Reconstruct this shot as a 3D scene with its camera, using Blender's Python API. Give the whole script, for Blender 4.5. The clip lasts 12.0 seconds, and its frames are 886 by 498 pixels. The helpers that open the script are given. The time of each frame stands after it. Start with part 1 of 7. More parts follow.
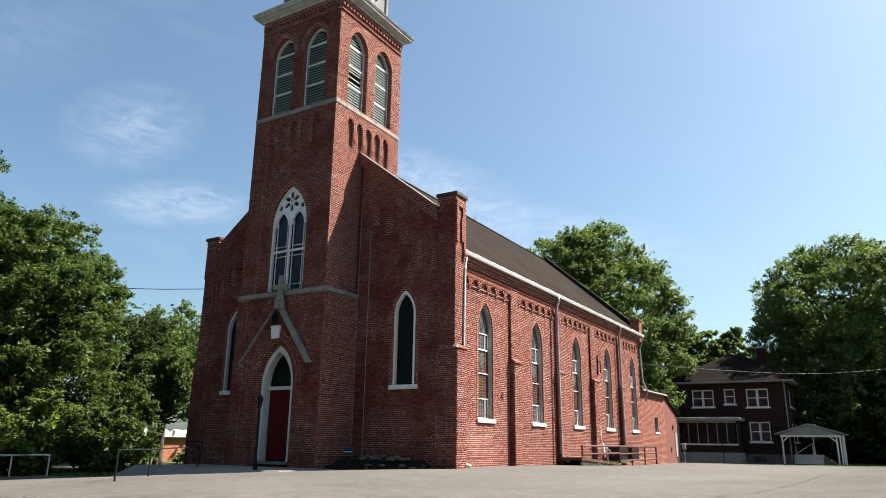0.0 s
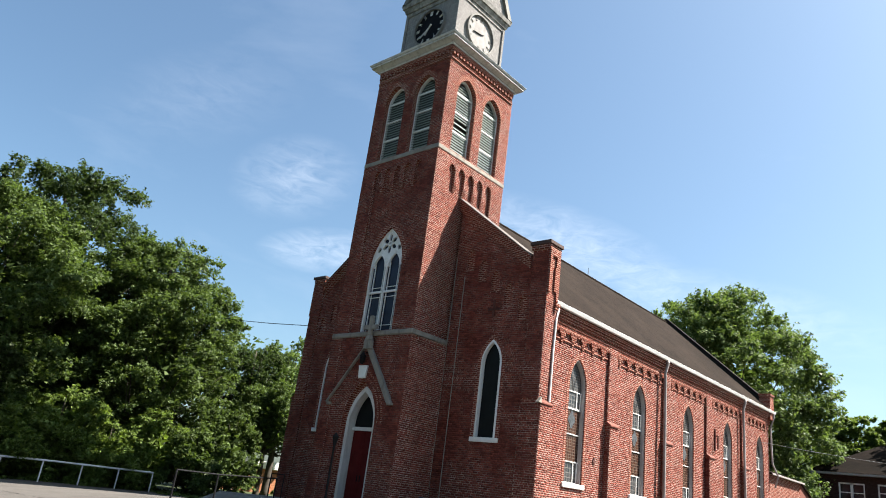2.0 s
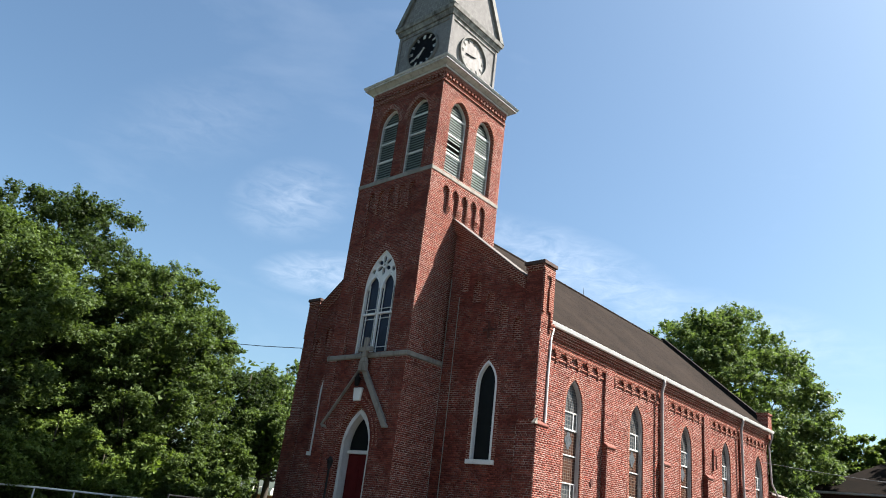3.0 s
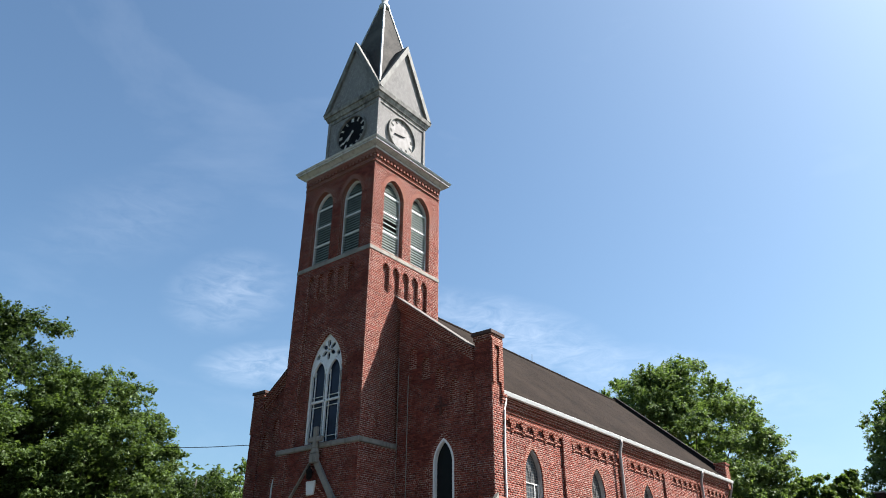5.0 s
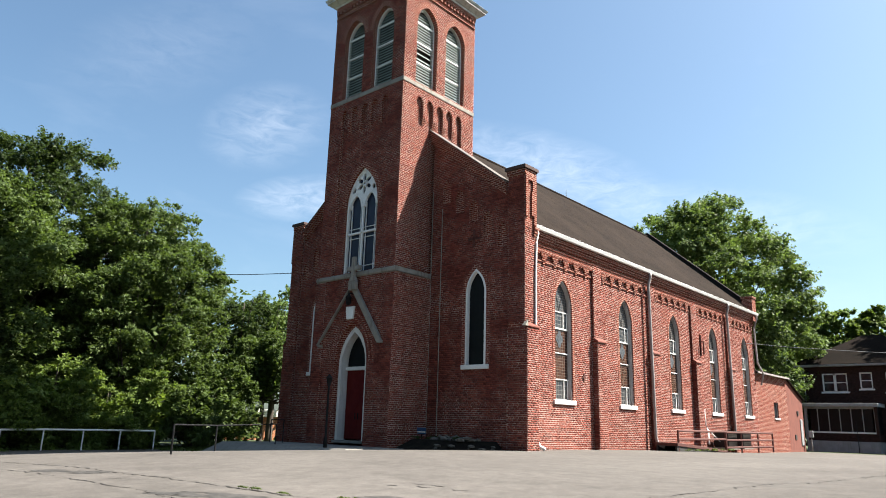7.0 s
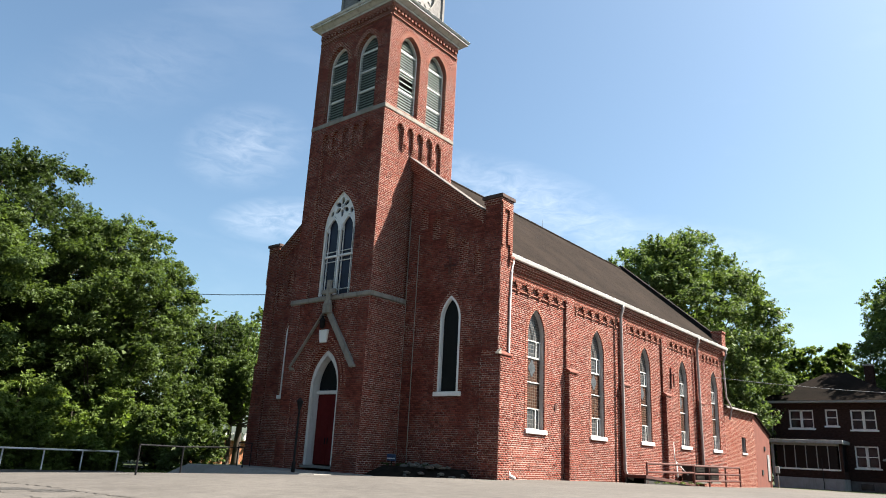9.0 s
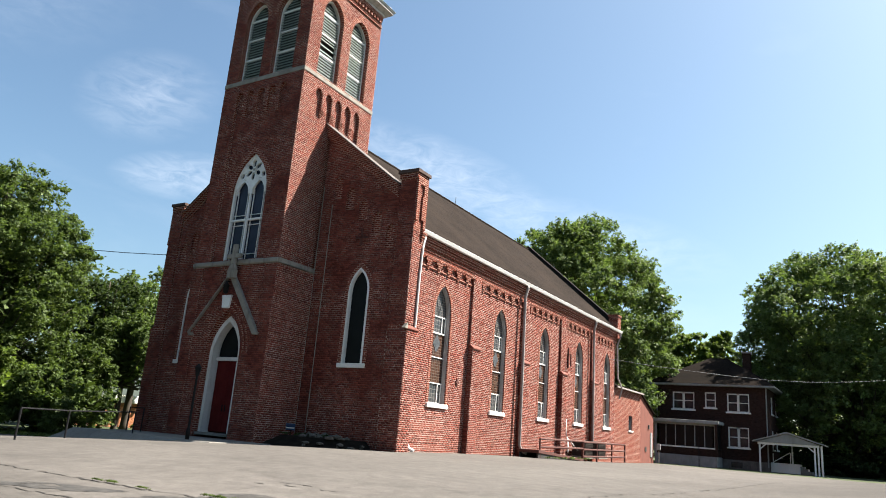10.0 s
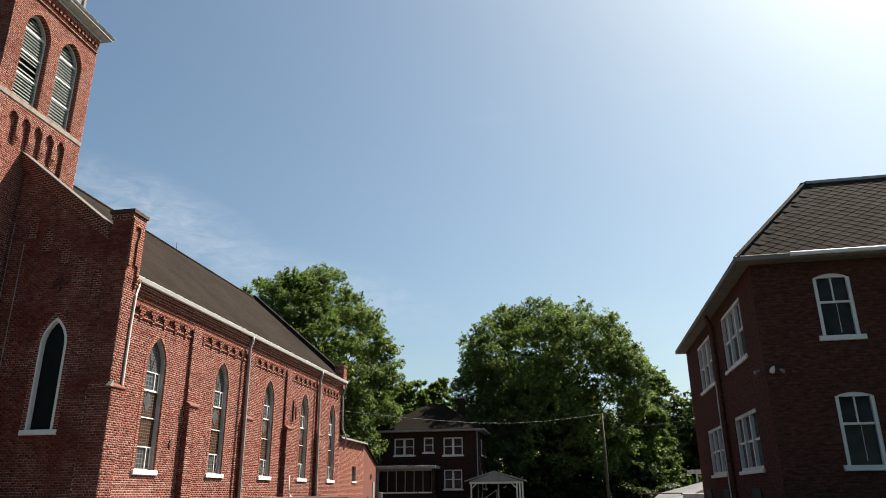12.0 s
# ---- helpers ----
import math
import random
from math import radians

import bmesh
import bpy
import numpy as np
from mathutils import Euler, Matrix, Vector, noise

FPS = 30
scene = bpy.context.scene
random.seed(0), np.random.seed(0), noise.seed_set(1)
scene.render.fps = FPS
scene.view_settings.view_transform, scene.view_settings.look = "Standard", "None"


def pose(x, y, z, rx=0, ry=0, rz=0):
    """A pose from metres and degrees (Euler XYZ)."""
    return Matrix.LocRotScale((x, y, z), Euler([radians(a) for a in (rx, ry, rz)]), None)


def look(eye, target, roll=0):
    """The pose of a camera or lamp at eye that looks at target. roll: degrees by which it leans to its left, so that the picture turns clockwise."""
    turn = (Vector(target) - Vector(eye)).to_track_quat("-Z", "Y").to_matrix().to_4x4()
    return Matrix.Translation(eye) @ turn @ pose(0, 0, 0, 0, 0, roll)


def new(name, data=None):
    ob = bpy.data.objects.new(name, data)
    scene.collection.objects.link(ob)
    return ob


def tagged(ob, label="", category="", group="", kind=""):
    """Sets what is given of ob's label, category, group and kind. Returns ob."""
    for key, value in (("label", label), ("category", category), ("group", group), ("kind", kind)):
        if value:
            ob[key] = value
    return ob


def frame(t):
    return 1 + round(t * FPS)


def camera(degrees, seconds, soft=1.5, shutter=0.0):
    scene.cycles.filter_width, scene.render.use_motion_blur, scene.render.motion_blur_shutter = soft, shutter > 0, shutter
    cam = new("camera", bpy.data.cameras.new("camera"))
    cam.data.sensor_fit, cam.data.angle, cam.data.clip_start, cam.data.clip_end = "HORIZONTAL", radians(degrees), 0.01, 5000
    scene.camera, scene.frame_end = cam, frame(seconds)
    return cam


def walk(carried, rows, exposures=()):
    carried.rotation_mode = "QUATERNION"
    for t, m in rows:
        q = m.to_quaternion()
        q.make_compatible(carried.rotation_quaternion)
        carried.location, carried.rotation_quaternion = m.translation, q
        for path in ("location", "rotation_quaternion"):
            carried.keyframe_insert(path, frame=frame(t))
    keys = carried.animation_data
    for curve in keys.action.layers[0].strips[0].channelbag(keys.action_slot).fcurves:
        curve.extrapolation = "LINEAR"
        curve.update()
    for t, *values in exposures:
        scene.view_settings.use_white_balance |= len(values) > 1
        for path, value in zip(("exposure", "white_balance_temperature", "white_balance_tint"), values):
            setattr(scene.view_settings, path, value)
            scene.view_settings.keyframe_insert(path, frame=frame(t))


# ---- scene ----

EXPOSURES = [(0.0, 1.88, 6600, 10), (2.0, 2.08, 6550, 10), (3.7, 1.92, 6300, 10), (5.5, 1.86, 6150, 10), (6.5, 2.06, 6450, 10), (9.5, 2.1, 6700, 10), (10.0, 2.02, 6650, 10), (11.0, 1.62, 6600, 10), (11.5, 1.46, 6800, 10), (12.0, 1.46, 7000, 10)]
cam = camera(64.53, 12.0, soft=1.0)
# seconds, place, and the turn to the left, the tilt and the roll in degrees
ROWS = [
    (0, 15.113, -26.259, 1.006, 31.19, 15.48, 0.78),
    (0.2, 15.400, -26.000, 0.955, 33.98, 18.35, 0.90),
    (0.5, 15.798, -25.603, 0.887, 37.25, 21.29, 1.06),
    (1, 16.134, -24.950, 0.842, 42.77, 20.99, 0.11),
    (1.5, 16.210, -24.418, 0.976, 42.17, 18.39, 8.00),
    (2, 16.455, -24.291, 0.955, 43.48, 19.21, 7.56),
    (2.5, 16.515, -24.141, 0.931, 44.21, 18.86, 7.07),
    (3, 16.546, -24.213, 0.936, 43.43, 20.99, 7.06),
    (3.5, 16.409, -24.151, 1.026, 40.83, 24.83, 2.49),
    (3.7, 16.403, -24.179, 1.030, 40.26, 28.42, 1.10),
    (4.4, 16.460, -24.120, 0.990, 39.30, 31.20, 0.40),
    (5.3, 16.523, -24.079, 0.954, 38.40, 24.92, -0.24),
    (5.5, 16.563, -24.098, 0.936, 38.38, 23.47, -0.62),
    (6, 16.670, -24.147, 0.836, 39.50, 17.07, 1.20),
    (6.5, 16.557, -24.046, 0.881, 40.99, 13.42, 1.89),
    (7, 16.564, -24.070, 0.906, 41.58, 14.09, 1.63),
    (7.2, 16.560, -24.057, 0.914, 41.27, 13.40, 1.27),
    (8, 16.560, -24.080, 0.885, 41.00, 13.10, 2.40),
    (8.8, 16.566, -24.098, 0.852, 40.42, 14.82, 3.40),
    (9, 16.644, -24.192, 0.836, 39.62, 16.36, 2.91),
    (9.5, 16.598, -24.174, 0.841, 39.58, 16.76, 2.75),
    (10, 16.571, -24.242, 0.971, 31.90, 14.48, 4.48),
    (10.5, 16.558, -24.253, 1.043, 26.65, 14.66, 3.64),
    (11, 16.501, -24.072, 1.156, 17.01, 13.16, 1.45),
    (11.5, 16.429, -23.982, 1.095, 15.45, 16.85, 1.67),
    (12, 16.483, -24.056, 1.077, 9.20, 19.26, -0.63),
]
walk(cam, [(t, pose(x, y, z, 90 + tilt, 0, turn) @ pose(0, 0, 0, 0, 0, roll)) for t, x, y, z, turn, tilt, roll in ROWS], EXPOSURES)

# ---- light ----
SUN_A, SUN_B = 1.05, 1.83          # the sun stands towards (1, A, B)
world = bpy.data.worlds.new("sky")
scene.world = world
world.use_nodes = True
wn, wl = world.node_tree.nodes, world.node_tree.links
wn.clear()
sky = wn.new("ShaderNodeTexSky")
sky.sky_type, sky.sun_disc = "NISHITA", False
sky.sun_elevation = math.atan(SUN_B / math.hypot(1, SUN_A))
sky.sun_rotation = math.atan2(1, SUN_A)
sky.altitude, sky.air_density, sky.dust_density, sky.ozone_density = 150, 1.0, 2.5, 1.5
coord = wn.new("ShaderNodeTexCoord")
squash = wn.new("ShaderNodeMapping")
squash.inputs["Scale"].default_value = (2.6, 2.6, 7.5)
squash.inputs["Location"].default_value = (0.9, 0.35, 0.2)
cloud = wn.new("ShaderNodeTexNoise")
cloud.inputs["Scale"].default_value, cloud.inputs["Detail"].default_value, cloud.inputs["Roughness"].default_value = 1.1, 6, 0.55
cloud.inputs["Distortion"].default_value = 0.35
thin = wn.new("ShaderNodeValToRGB")
thin.color_ramp.elements[0].position, thin.color_ramp.elements[1].position = 0.56, 0.86
thin.color_ramp.elements[1].color = (0.10, 0.10, 0.10, 1)
veil = wn.new("ShaderNodeMix")
veil.data_type = "RGBA"
veil.inputs["B"].default_value = (7.5, 7.9, 8.6, 1)
back = wn.new("ShaderNodeBackground")
back.inputs["Strength"].default_value = 0.05
wout = wn.new("ShaderNodeOutputWorld")
wl.new(coord.outputs["Generated"], squash.inputs["Vector"])
wl.new(squash.outputs["Vector"], cloud.inputs["Vector"])
wl.new(cloud.outputs["Fac"], thin.inputs["Fac"])
def sky_math(op, a, b):
    k = wn.new("ShaderNodeMath")
    k.operation = op
    for i, v in enumerate((a, b)):
        if isinstance(v, (int, float)):
            k.inputs[i].default_value = v
        else:
            wl.new(v, k.inputs[i])
    return k.outputs[0]


def sky_dot(v):
    k = wn.new("ShaderNodeVectorMath")
    k.operation = "DOT_PRODUCT"
    wl.new(coord.outputs["Generated"], k.inputs[0])
    k.inputs[1].default_value = v
    return k.outputs["Value"]


wisp = wn.new("ShaderNodeTexNoise")
wisp.inputs["Scale"].default_value, wisp.inputs["Detail"].default_value, wisp.inputs["Roughness"].default_value, wisp.inputs["Distortion"].default_value = 9.0, 7, 0.6, 0.6
wl.new(squash.outputs["Vector"], wisp.inputs["Vector"])
veil_amount = thin.outputs["Color"]
# small fair-weather clouds: azimuth, elevation, half width, half height, tilt, thickness
for az, el, wide, high, tilt, amount in ((-57.0, 22.8, 5.5, 3.6, 0.35, 0.26), (-53.0, 17.6, 6.0, 2.0, 0.12, 0.42), (-33.0, 20.6, 11.0, 3.2, -0.28, 0.34), (-20.0, 16.0, 12.0, 3.0, -0.2, 0.24), (-66.0, 27.0, 9.0, 4.0, 0.5, 0.07)):
    az, el = radians(az), radians(el)
    right, up = Vector((math.cos(az), -math.sin(az), 0)), Vector((-math.sin(az) * math.sin(el), -math.cos(az) * math.sin(el), math.cos(el)))
    a, b = right * math.cos(tilt) + up * math.sin(tilt), up * math.cos(tilt) - right * math.sin(tilt)
    u, v = sky_dot(a / radians(wide)), sky_dot(b / radians(high))
    here = sky_dot(Vector((math.sin(az) * math.cos(el), math.cos(az) * math.cos(el), math.sin(el))))
    far = sky_math("SQRT", sky_math("ADD", sky_math("MULTIPLY", u, u), sky_math("MULTIPLY", v, v)), 0.0)
    core = sky_math("MAXIMUM", sky_math("SUBTRACT", 1.0, far), 0.0)
    core = sky_math("MULTIPLY", sky_math("MULTIPLY", core, sky_math("GREATER_THAN", here, 0.0)), amount)
    puff = sky_math("MAXIMUM", sky_math("MULTIPLY", sky_math("SUBTRACT", wisp.outputs["Fac"], 0.30), 2.6), 0.0)
    veil_amount = sky_math("MINIMUM", sky_math("ADD", veil_amount, sky_math("MULTIPLY", core, puff)), 0.8)
wl.new(veil_amount, veil.inputs["Factor"])
tint = wn.new("ShaderNodeMix")
tint.data_type, tint.blend_type = "RGBA", "MULTIPLY"
tint.inputs["Factor"].default_value, tint.inputs["B"].default_value = 1.0, (0.86, 1.0, 1.0, 1)
wl.new(sky.outputs["Color"], tint.inputs["A"])
wl.new(tint.outputs["Result"], veil.inputs["A"])
wl.new(veil.outputs["Result"], back.inputs["Color"])
wl.new(back.outputs["Background"], wout.inputs["Surface"])
sun = new("sun", bpy.data.lights.new("sun", "SUN"))
sun.data.energy, sun.data.angle, sun.data.color = 5.0, radians(0.5), (1.0, 0.94, 0.85)
sun.matrix_world = look((30, 31.5, 55), (0, 0, 0))

# ---- materials ----
def material(name, rough=0.8, metal=0.0, spec=0.5):
    m = bpy.data.materials.new(name)
    m.use_nodes = True
    b = m.node_tree.nodes["Principled BSDF"]
    b.inputs["Roughness"].default_value = rough
    b.inputs["Metallic"].default_value = metal
    b.inputs["Specular IOR Level"].default_value = spec
    return m, m.node_tree.nodes, m.node_tree.links, b


def coords(n, l, kind="Object", scale=(1, 1, 1), turn=(0, 0, 0)):
    c, s = n.new("ShaderNodeTexCoord"), n.new("ShaderNodeMapping")
    s.inputs["Scale"].default_value, s.inputs["Rotation"].default_value = scale, turn
    l.new(c.outputs[kind], s.inputs["Vector"])
    return s.outputs["Vector"]


def noise_tex(n, l, vec, scale, detail=5, rough=0.6):
    t = n.new("ShaderNodeTexNoise")
    t.inputs["Scale"].default_value, t.inputs["Detail"].default_value, t.inputs["Roughness"].default_value = scale, detail, rough
    l.new(vec, t.inputs["Vector"])
    return t.outputs["Fac"]


def ramp(n, l, fac, lo, hi, c0=(0, 0, 0), c1=(1, 1, 1)):
    r = n.new("ShaderNodeValToRGB")
    e = r.color_ramp.elements
    e[0].position, e[1].position, e[0].color, e[1].color = lo, hi, (*c0, 1), (*c1, 1)
    l.new(fac, r.inputs["Fac"])
    return r.outputs["Color"]


def blend(n, l, fac, a, b, mode="MIX"):
    x = n.new("ShaderNodeMix")
    x.data_type, x.blend_type = "RGBA", mode
    for key, val in (("Factor", fac), ("A", a), ("B", b)):
        if isinstance(val, (int, float)):
            x.inputs[key].default_value = val
        elif isinstance(val, tuple):
            x.inputs[key].default_value = (*val, 1)
        else:
            l.new(val, x.inputs[key])
    return x.outputs["Result"]


def relief(n, l, b, height, strength=0.5, distance=0.01):
    u = n.new("ShaderNodeBump")
    u.inputs["Strength"].default_value, u.inputs["Distance"].default_value = strength, distance
    l.new(height, u.inputs["Height"])
    l.new(u.outputs["Normal"], b.inputs["Normal"])


def mottled(name, c0, c1, scale=3.0, rough=0.8, stain=None, bump=0.3, metal=0.0, spec=0.4, fine=40.0):
    """Two tones in broad patches, a fine grain over them, and stains where given."""
    m, n, l, b = material(name, rough, metal, spec)
    v = coords(n, l)
    broad, grain = noise_tex(n, l, v, scale), noise_tex(n, l, v, fine, 3)
    c = ramp(n, l, broad, 0.32, 0.68, c0, c1)
    c = blend(n, l, 0.35, c, ramp(n, l, grain, 0.3, 0.7, (0.55, 0.55, 0.55), (1, 1, 1)), "MULTIPLY")
    if stain:
        streak = noise_tex(n, l, coords(n, l, scale=(2.2, 2.2, 0.35)), 1.6, 6, 0.7)
        c = blend(n, l, ramp(n, l, streak, 0.50, 0.72), c, stain)
    l.new(c, b.inputs["Base Color"])
    relief(n, l, b, grain, bump, 0.006)
    return m


def brick_mat(name, reds, mortar, width=0.215, row=0.071, joint=0.011, stain=(0.06, 0.03, 0.024), amount=0.45, chalk=0.0):
    m, n, l, b = material(name, 0.95, 0, 0.06)
    v = coords(n, l, "UV")
    t = n.new("ShaderNodeTexBrick")
    t.inputs["Scale"].default_value = 1.0
    t.inputs["Brick Width"].default_value, t.inputs["Row Height"].default_value = width, row
    t.inputs["Mortar Size"].default_value, t.inputs["Mortar Smooth"].default_value = joint, 0.1
    t.inputs["Bias"].default_value = -0.1
    t.inputs["Color1"].default_value, t.inputs["Color2"].default_value = (*reds[0], 1), (*reds[1], 1)
    t.inputs["Mortar"].default_value = (*mortar, 1)
    wob = noise_tex(n, l, v, 2.0, 2)
    off = n.new("ShaderNodeVectorMath")
    off.operation = "MULTIPLY_ADD"
    l.new(wob, off.inputs[0])
    off.inputs[1].default_value = (0.03, 0.035, 0)
    l.new(v, off.inputs[2])
    l.new(off.outputs[0], t.inputs["Vector"])
    o = coords(n, l)
    broad = noise_tex(n, l, o, 0.55, 6, 0.62)
    mid = noise_tex(n, l, o, 4.0, 5, 0.7)
    c = blend(n, l, ramp(n, l, broad, 0.35, 0.7, (0, 0, 0), (0.6, 0.6, 0.6)), t.outputs["Color"], blend(n, l, 0.75, t.outputs["Color"], reds[2], "MIX"))
    c = blend(n, l, ramp(n, l, mid, 0.50, 0.76, (0, 0, 0), (amount,) * 3), c, stain)
    if chalk:
        pale = noise_tex(n, l, coords(n, l, scale=(1, 1, 0.6)), 0.9, 6, 0.7)
        c = blend(n, l, ramp(n, l, pale, 0.56, 0.74, (0, 0, 0), (chalk,) * 3), c, (0.26, 0.15, 0.115))
    speck = noise_tex(n, l, coords(n, l, "UV", (4.5, 13.0, 1)), 1.0, 4, 0.75)
    c = blend(n, l, 1.0, c, ramp(n, l, speck, 0.34, 0.66, (0.52, 0.5, 0.5), (1.42, 1.4, 1.38)), "MULTIPLY")
    l.new(c, b.inputs["Base Color"])
    inv = n.new("ShaderNodeMath")
    inv.operation, inv.inputs[0].default_value = "SUBTRACT", 1.0
    l.new(t.outputs["Fac"], inv.inputs[1])
    relief(n, l, b, inv.outputs[0], 0.6, 0.008)
    return m


def plain(name, c, rough=0.6, metal=0.0):
    return mottled(name, tuple(0.85 * x for x in c), tuple(min(1, 1.1 * x) for x in c), 2.5, rough, None, 0.15, metal)


BRICK = brick_mat("red_brick", ((0.165, 0.038, 0.024), (0.075, 0.018, 0.013), (0.18, 0.043, 0.027)), (0.40, 0.28, 0.23), 0.265, 0.095, 0.013, chalk=0.1)
MORTAR = mottled("old_lime_mortar", (0.40, 0.28, 0.235), (0.54, 0.41, 0.355), 0.9, 0.95, (0.22, 0.12, 0.092), 0.2)
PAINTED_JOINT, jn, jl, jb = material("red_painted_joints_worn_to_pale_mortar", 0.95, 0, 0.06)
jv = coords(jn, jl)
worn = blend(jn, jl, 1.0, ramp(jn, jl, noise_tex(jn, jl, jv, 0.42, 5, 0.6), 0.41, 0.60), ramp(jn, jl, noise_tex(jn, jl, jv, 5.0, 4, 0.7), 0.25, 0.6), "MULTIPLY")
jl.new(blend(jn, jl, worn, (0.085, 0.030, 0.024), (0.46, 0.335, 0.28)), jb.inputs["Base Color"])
BRICK_LAID, bn, bl, bb = material("worn_red_bricks", 0.95, 0, 0.06)
one_r, isle_r, both = bn.new("ShaderNodeObjectInfo"), bn.new("ShaderNodeNewGeometry"), bn.new("ShaderNodeMath")
both.operation = "ADD"
bl.new(one_r.outputs["Random"], both.inputs[0])
bl.new(isle_r.outputs["Random Per Island"], both.inputs[1])
frac = bn.new("ShaderNodeMath")
frac.operation = "FRACT"
bl.new(both.outputs[0], frac.inputs[0])
bc = ramp(bn, bl, frac.outputs[0], 0.0, 1.0, (0.068, 0.018, 0.0145), (0.205, 0.053, 0.038))
bv = coords(bn, bl)
bc = blend(bn, bl, ramp(bn, bl, noise_tex(bn, bl, bv, 0.5, 6, 0.62), 0.45, 0.72, (0, 0, 0), (0.55, 0.55, 0.55)), bc, (0.06, 0.019, 0.016))
bc = blend(bn, bl, ramp(bn, bl, noise_tex(bn, bl, bv, 30, 3), 0.3, 0.7, (0.0, 0.0, 0.0), (0.3, 0.3, 0.3)), bc, (0.25, 0.085, 0.06))
bl.new(bc, bb.inputs["Base Color"])
relief(bn, bl, bb, noise_tex(bn, bl, bv, 60, 3), 0.4, 0.004)
BRICK_SMOOTH = mottled("painted_brick", (0.14, 0.040, 0.027), (0.17, 0.052, 0.035), 1.2, 0.9, (0.10, 0.028, 0.02))
BRICK_SCHOOL = brick_mat("dark_red_brick", ((0.098, 0.040, 0.028), (0.060, 0.027, 0.021), (0.105, 0.045, 0.032)), (0.040, 0.029, 0.024), 0.23, 0.085, 0.009)
BRICK_HOUSE = brick_mat("brown_brick", ((0.034, 0.018, 0.015), (0.022, 0.013, 0.012), (0.040, 0.021, 0.017)), (0.036, 0.030, 0.027), joint=0.006)
STONE = mottled("grey_limestone", (0.20, 0.185, 0.16), (0.28, 0.26, 0.225), 2.0, 0.9, (0.11, 0.10, 0.085))
COPING = mottled("grey_weathered_coping", (0.085, 0.076, 0.071), (0.14, 0.124, 0.114), 2.5, 0.9, (0.055, 0.046, 0.042))
CAP = mottled("dark_weathered_cap", (0.055, 0.034, 0.030), (0.09, 0.056, 0.048), 2.5, 0.95, (0.035, 0.028, 0.026))
REVEAL = mottled("faded_grey_casing_paint", (0.30, 0.285, 0.285), (0.40, 0.385, 0.38), 2.0, 0.7, (0.22, 0.20, 0.195))
WHITE = mottled("old_white_paint", (0.58, 0.57, 0.54), (0.68, 0.67, 0.65), 1.5, 0.55, (0.42, 0.40, 0.37), 0.15)
CLEAN_WHITE = mottled("white_paint", (0.68, 0.68, 0.66), (0.78, 0.78, 0.76), 1.5, 0.5, None, 0.1)
CORNICE_WHITE = mottled("weathered_cornice_paint", (0.44, 0.435, 0.43), (0.56, 0.555, 0.55), 1.3, 0.7, (0.24, 0.225, 0.20))
PIPE_GREY = mottled("faded_pipe_paint", (0.24, 0.215, 0.205), (0.34, 0.31, 0.30), 2.0, 0.6, (0.18, 0.15, 0.14))
GREY_PAINT = mottled("grey_paint", (0.22, 0.225, 0.23), (0.29, 0.295, 0.30), 2.0, 0.6, (0.17, 0.17, 0.165))
LOUVRE = mottled("faded_green_louvre_paint", (0.165, 0.21, 0.195), (0.235, 0.28, 0.262), 2.0, 0.8, (0.11, 0.14, 0.13))
SLATE_DARK = mottled("dark_slate", (0.020, 0.019, 0.019), (0.032, 0.030, 0.030), 2.0, 0.95, None, 0.3, 0.0, 0.05)
# dark timber and vents; also paints the belfry's interior shade
SHADOW_WOOD = plain("dark_timber_and_unlit_inside", (0.03, 0.028, 0.026), 0.8)
BLACK = mottled("black_paint", (0.010, 0.010, 0.011), (0.02, 0.02, 0.022), 2.5, 0.75, None, 0.15, 0.0, 0.08)
DIAL_BLACK = mottled("black_dial", (0.006, 0.006, 0.008), (0.012, 0.012, 0.015), 2.5, 0.8, None, 0.1, 0.0, 0.05)
NAVY_GLASS = mottled("dark_navy_glass", (0.006, 0.009, 0.020), (0.014, 0.020, 0.042), 1.2, 0.3, None, 0.05, 0.0, 0.2)
DARK_SCREEN = mottled("dark_storm_glazing", (0.003, 0.004, 0.005), (0.008, 0.009, 0.010), 1.0, 0.35, None, 0.05, 0.0, 0.12)
GREY_ROOF = mottled("dull_grey_metal_roof", (0.09, 0.095, 0.10), (0.15, 0.155, 0.16), 1.2, 0.7, (0.09, 0.09, 0.09), 0.1, 0.0, 0.2)
DIAL_WHITE = mottled("peeling_white_dial", (0.20, 0.185, 0.18), (0.30, 0.285, 0.28), 2.8, 0.85, (0.12, 0.11, 0.105))
GLASS, gn, gl, gb = material("dark_glass", 0.12, 0, 0.22)
gb.inputs["Base Color"].default_value = (0.012, 0.015, 0.02, 1)
gl.new(ramp(gn, gl, noise_tex(gn, gl, coords(gn, gl), 1.3, 2), 0.35, 0.7, (0.008, 0.010, 0.013), (0.03, 0.036, 0.042)), gb.inputs["Base Color"])
relief(gn, gl, gb, noise_tex(gn, gl, coords(gn, gl), 2.4, 2), 0.12, 0.02)


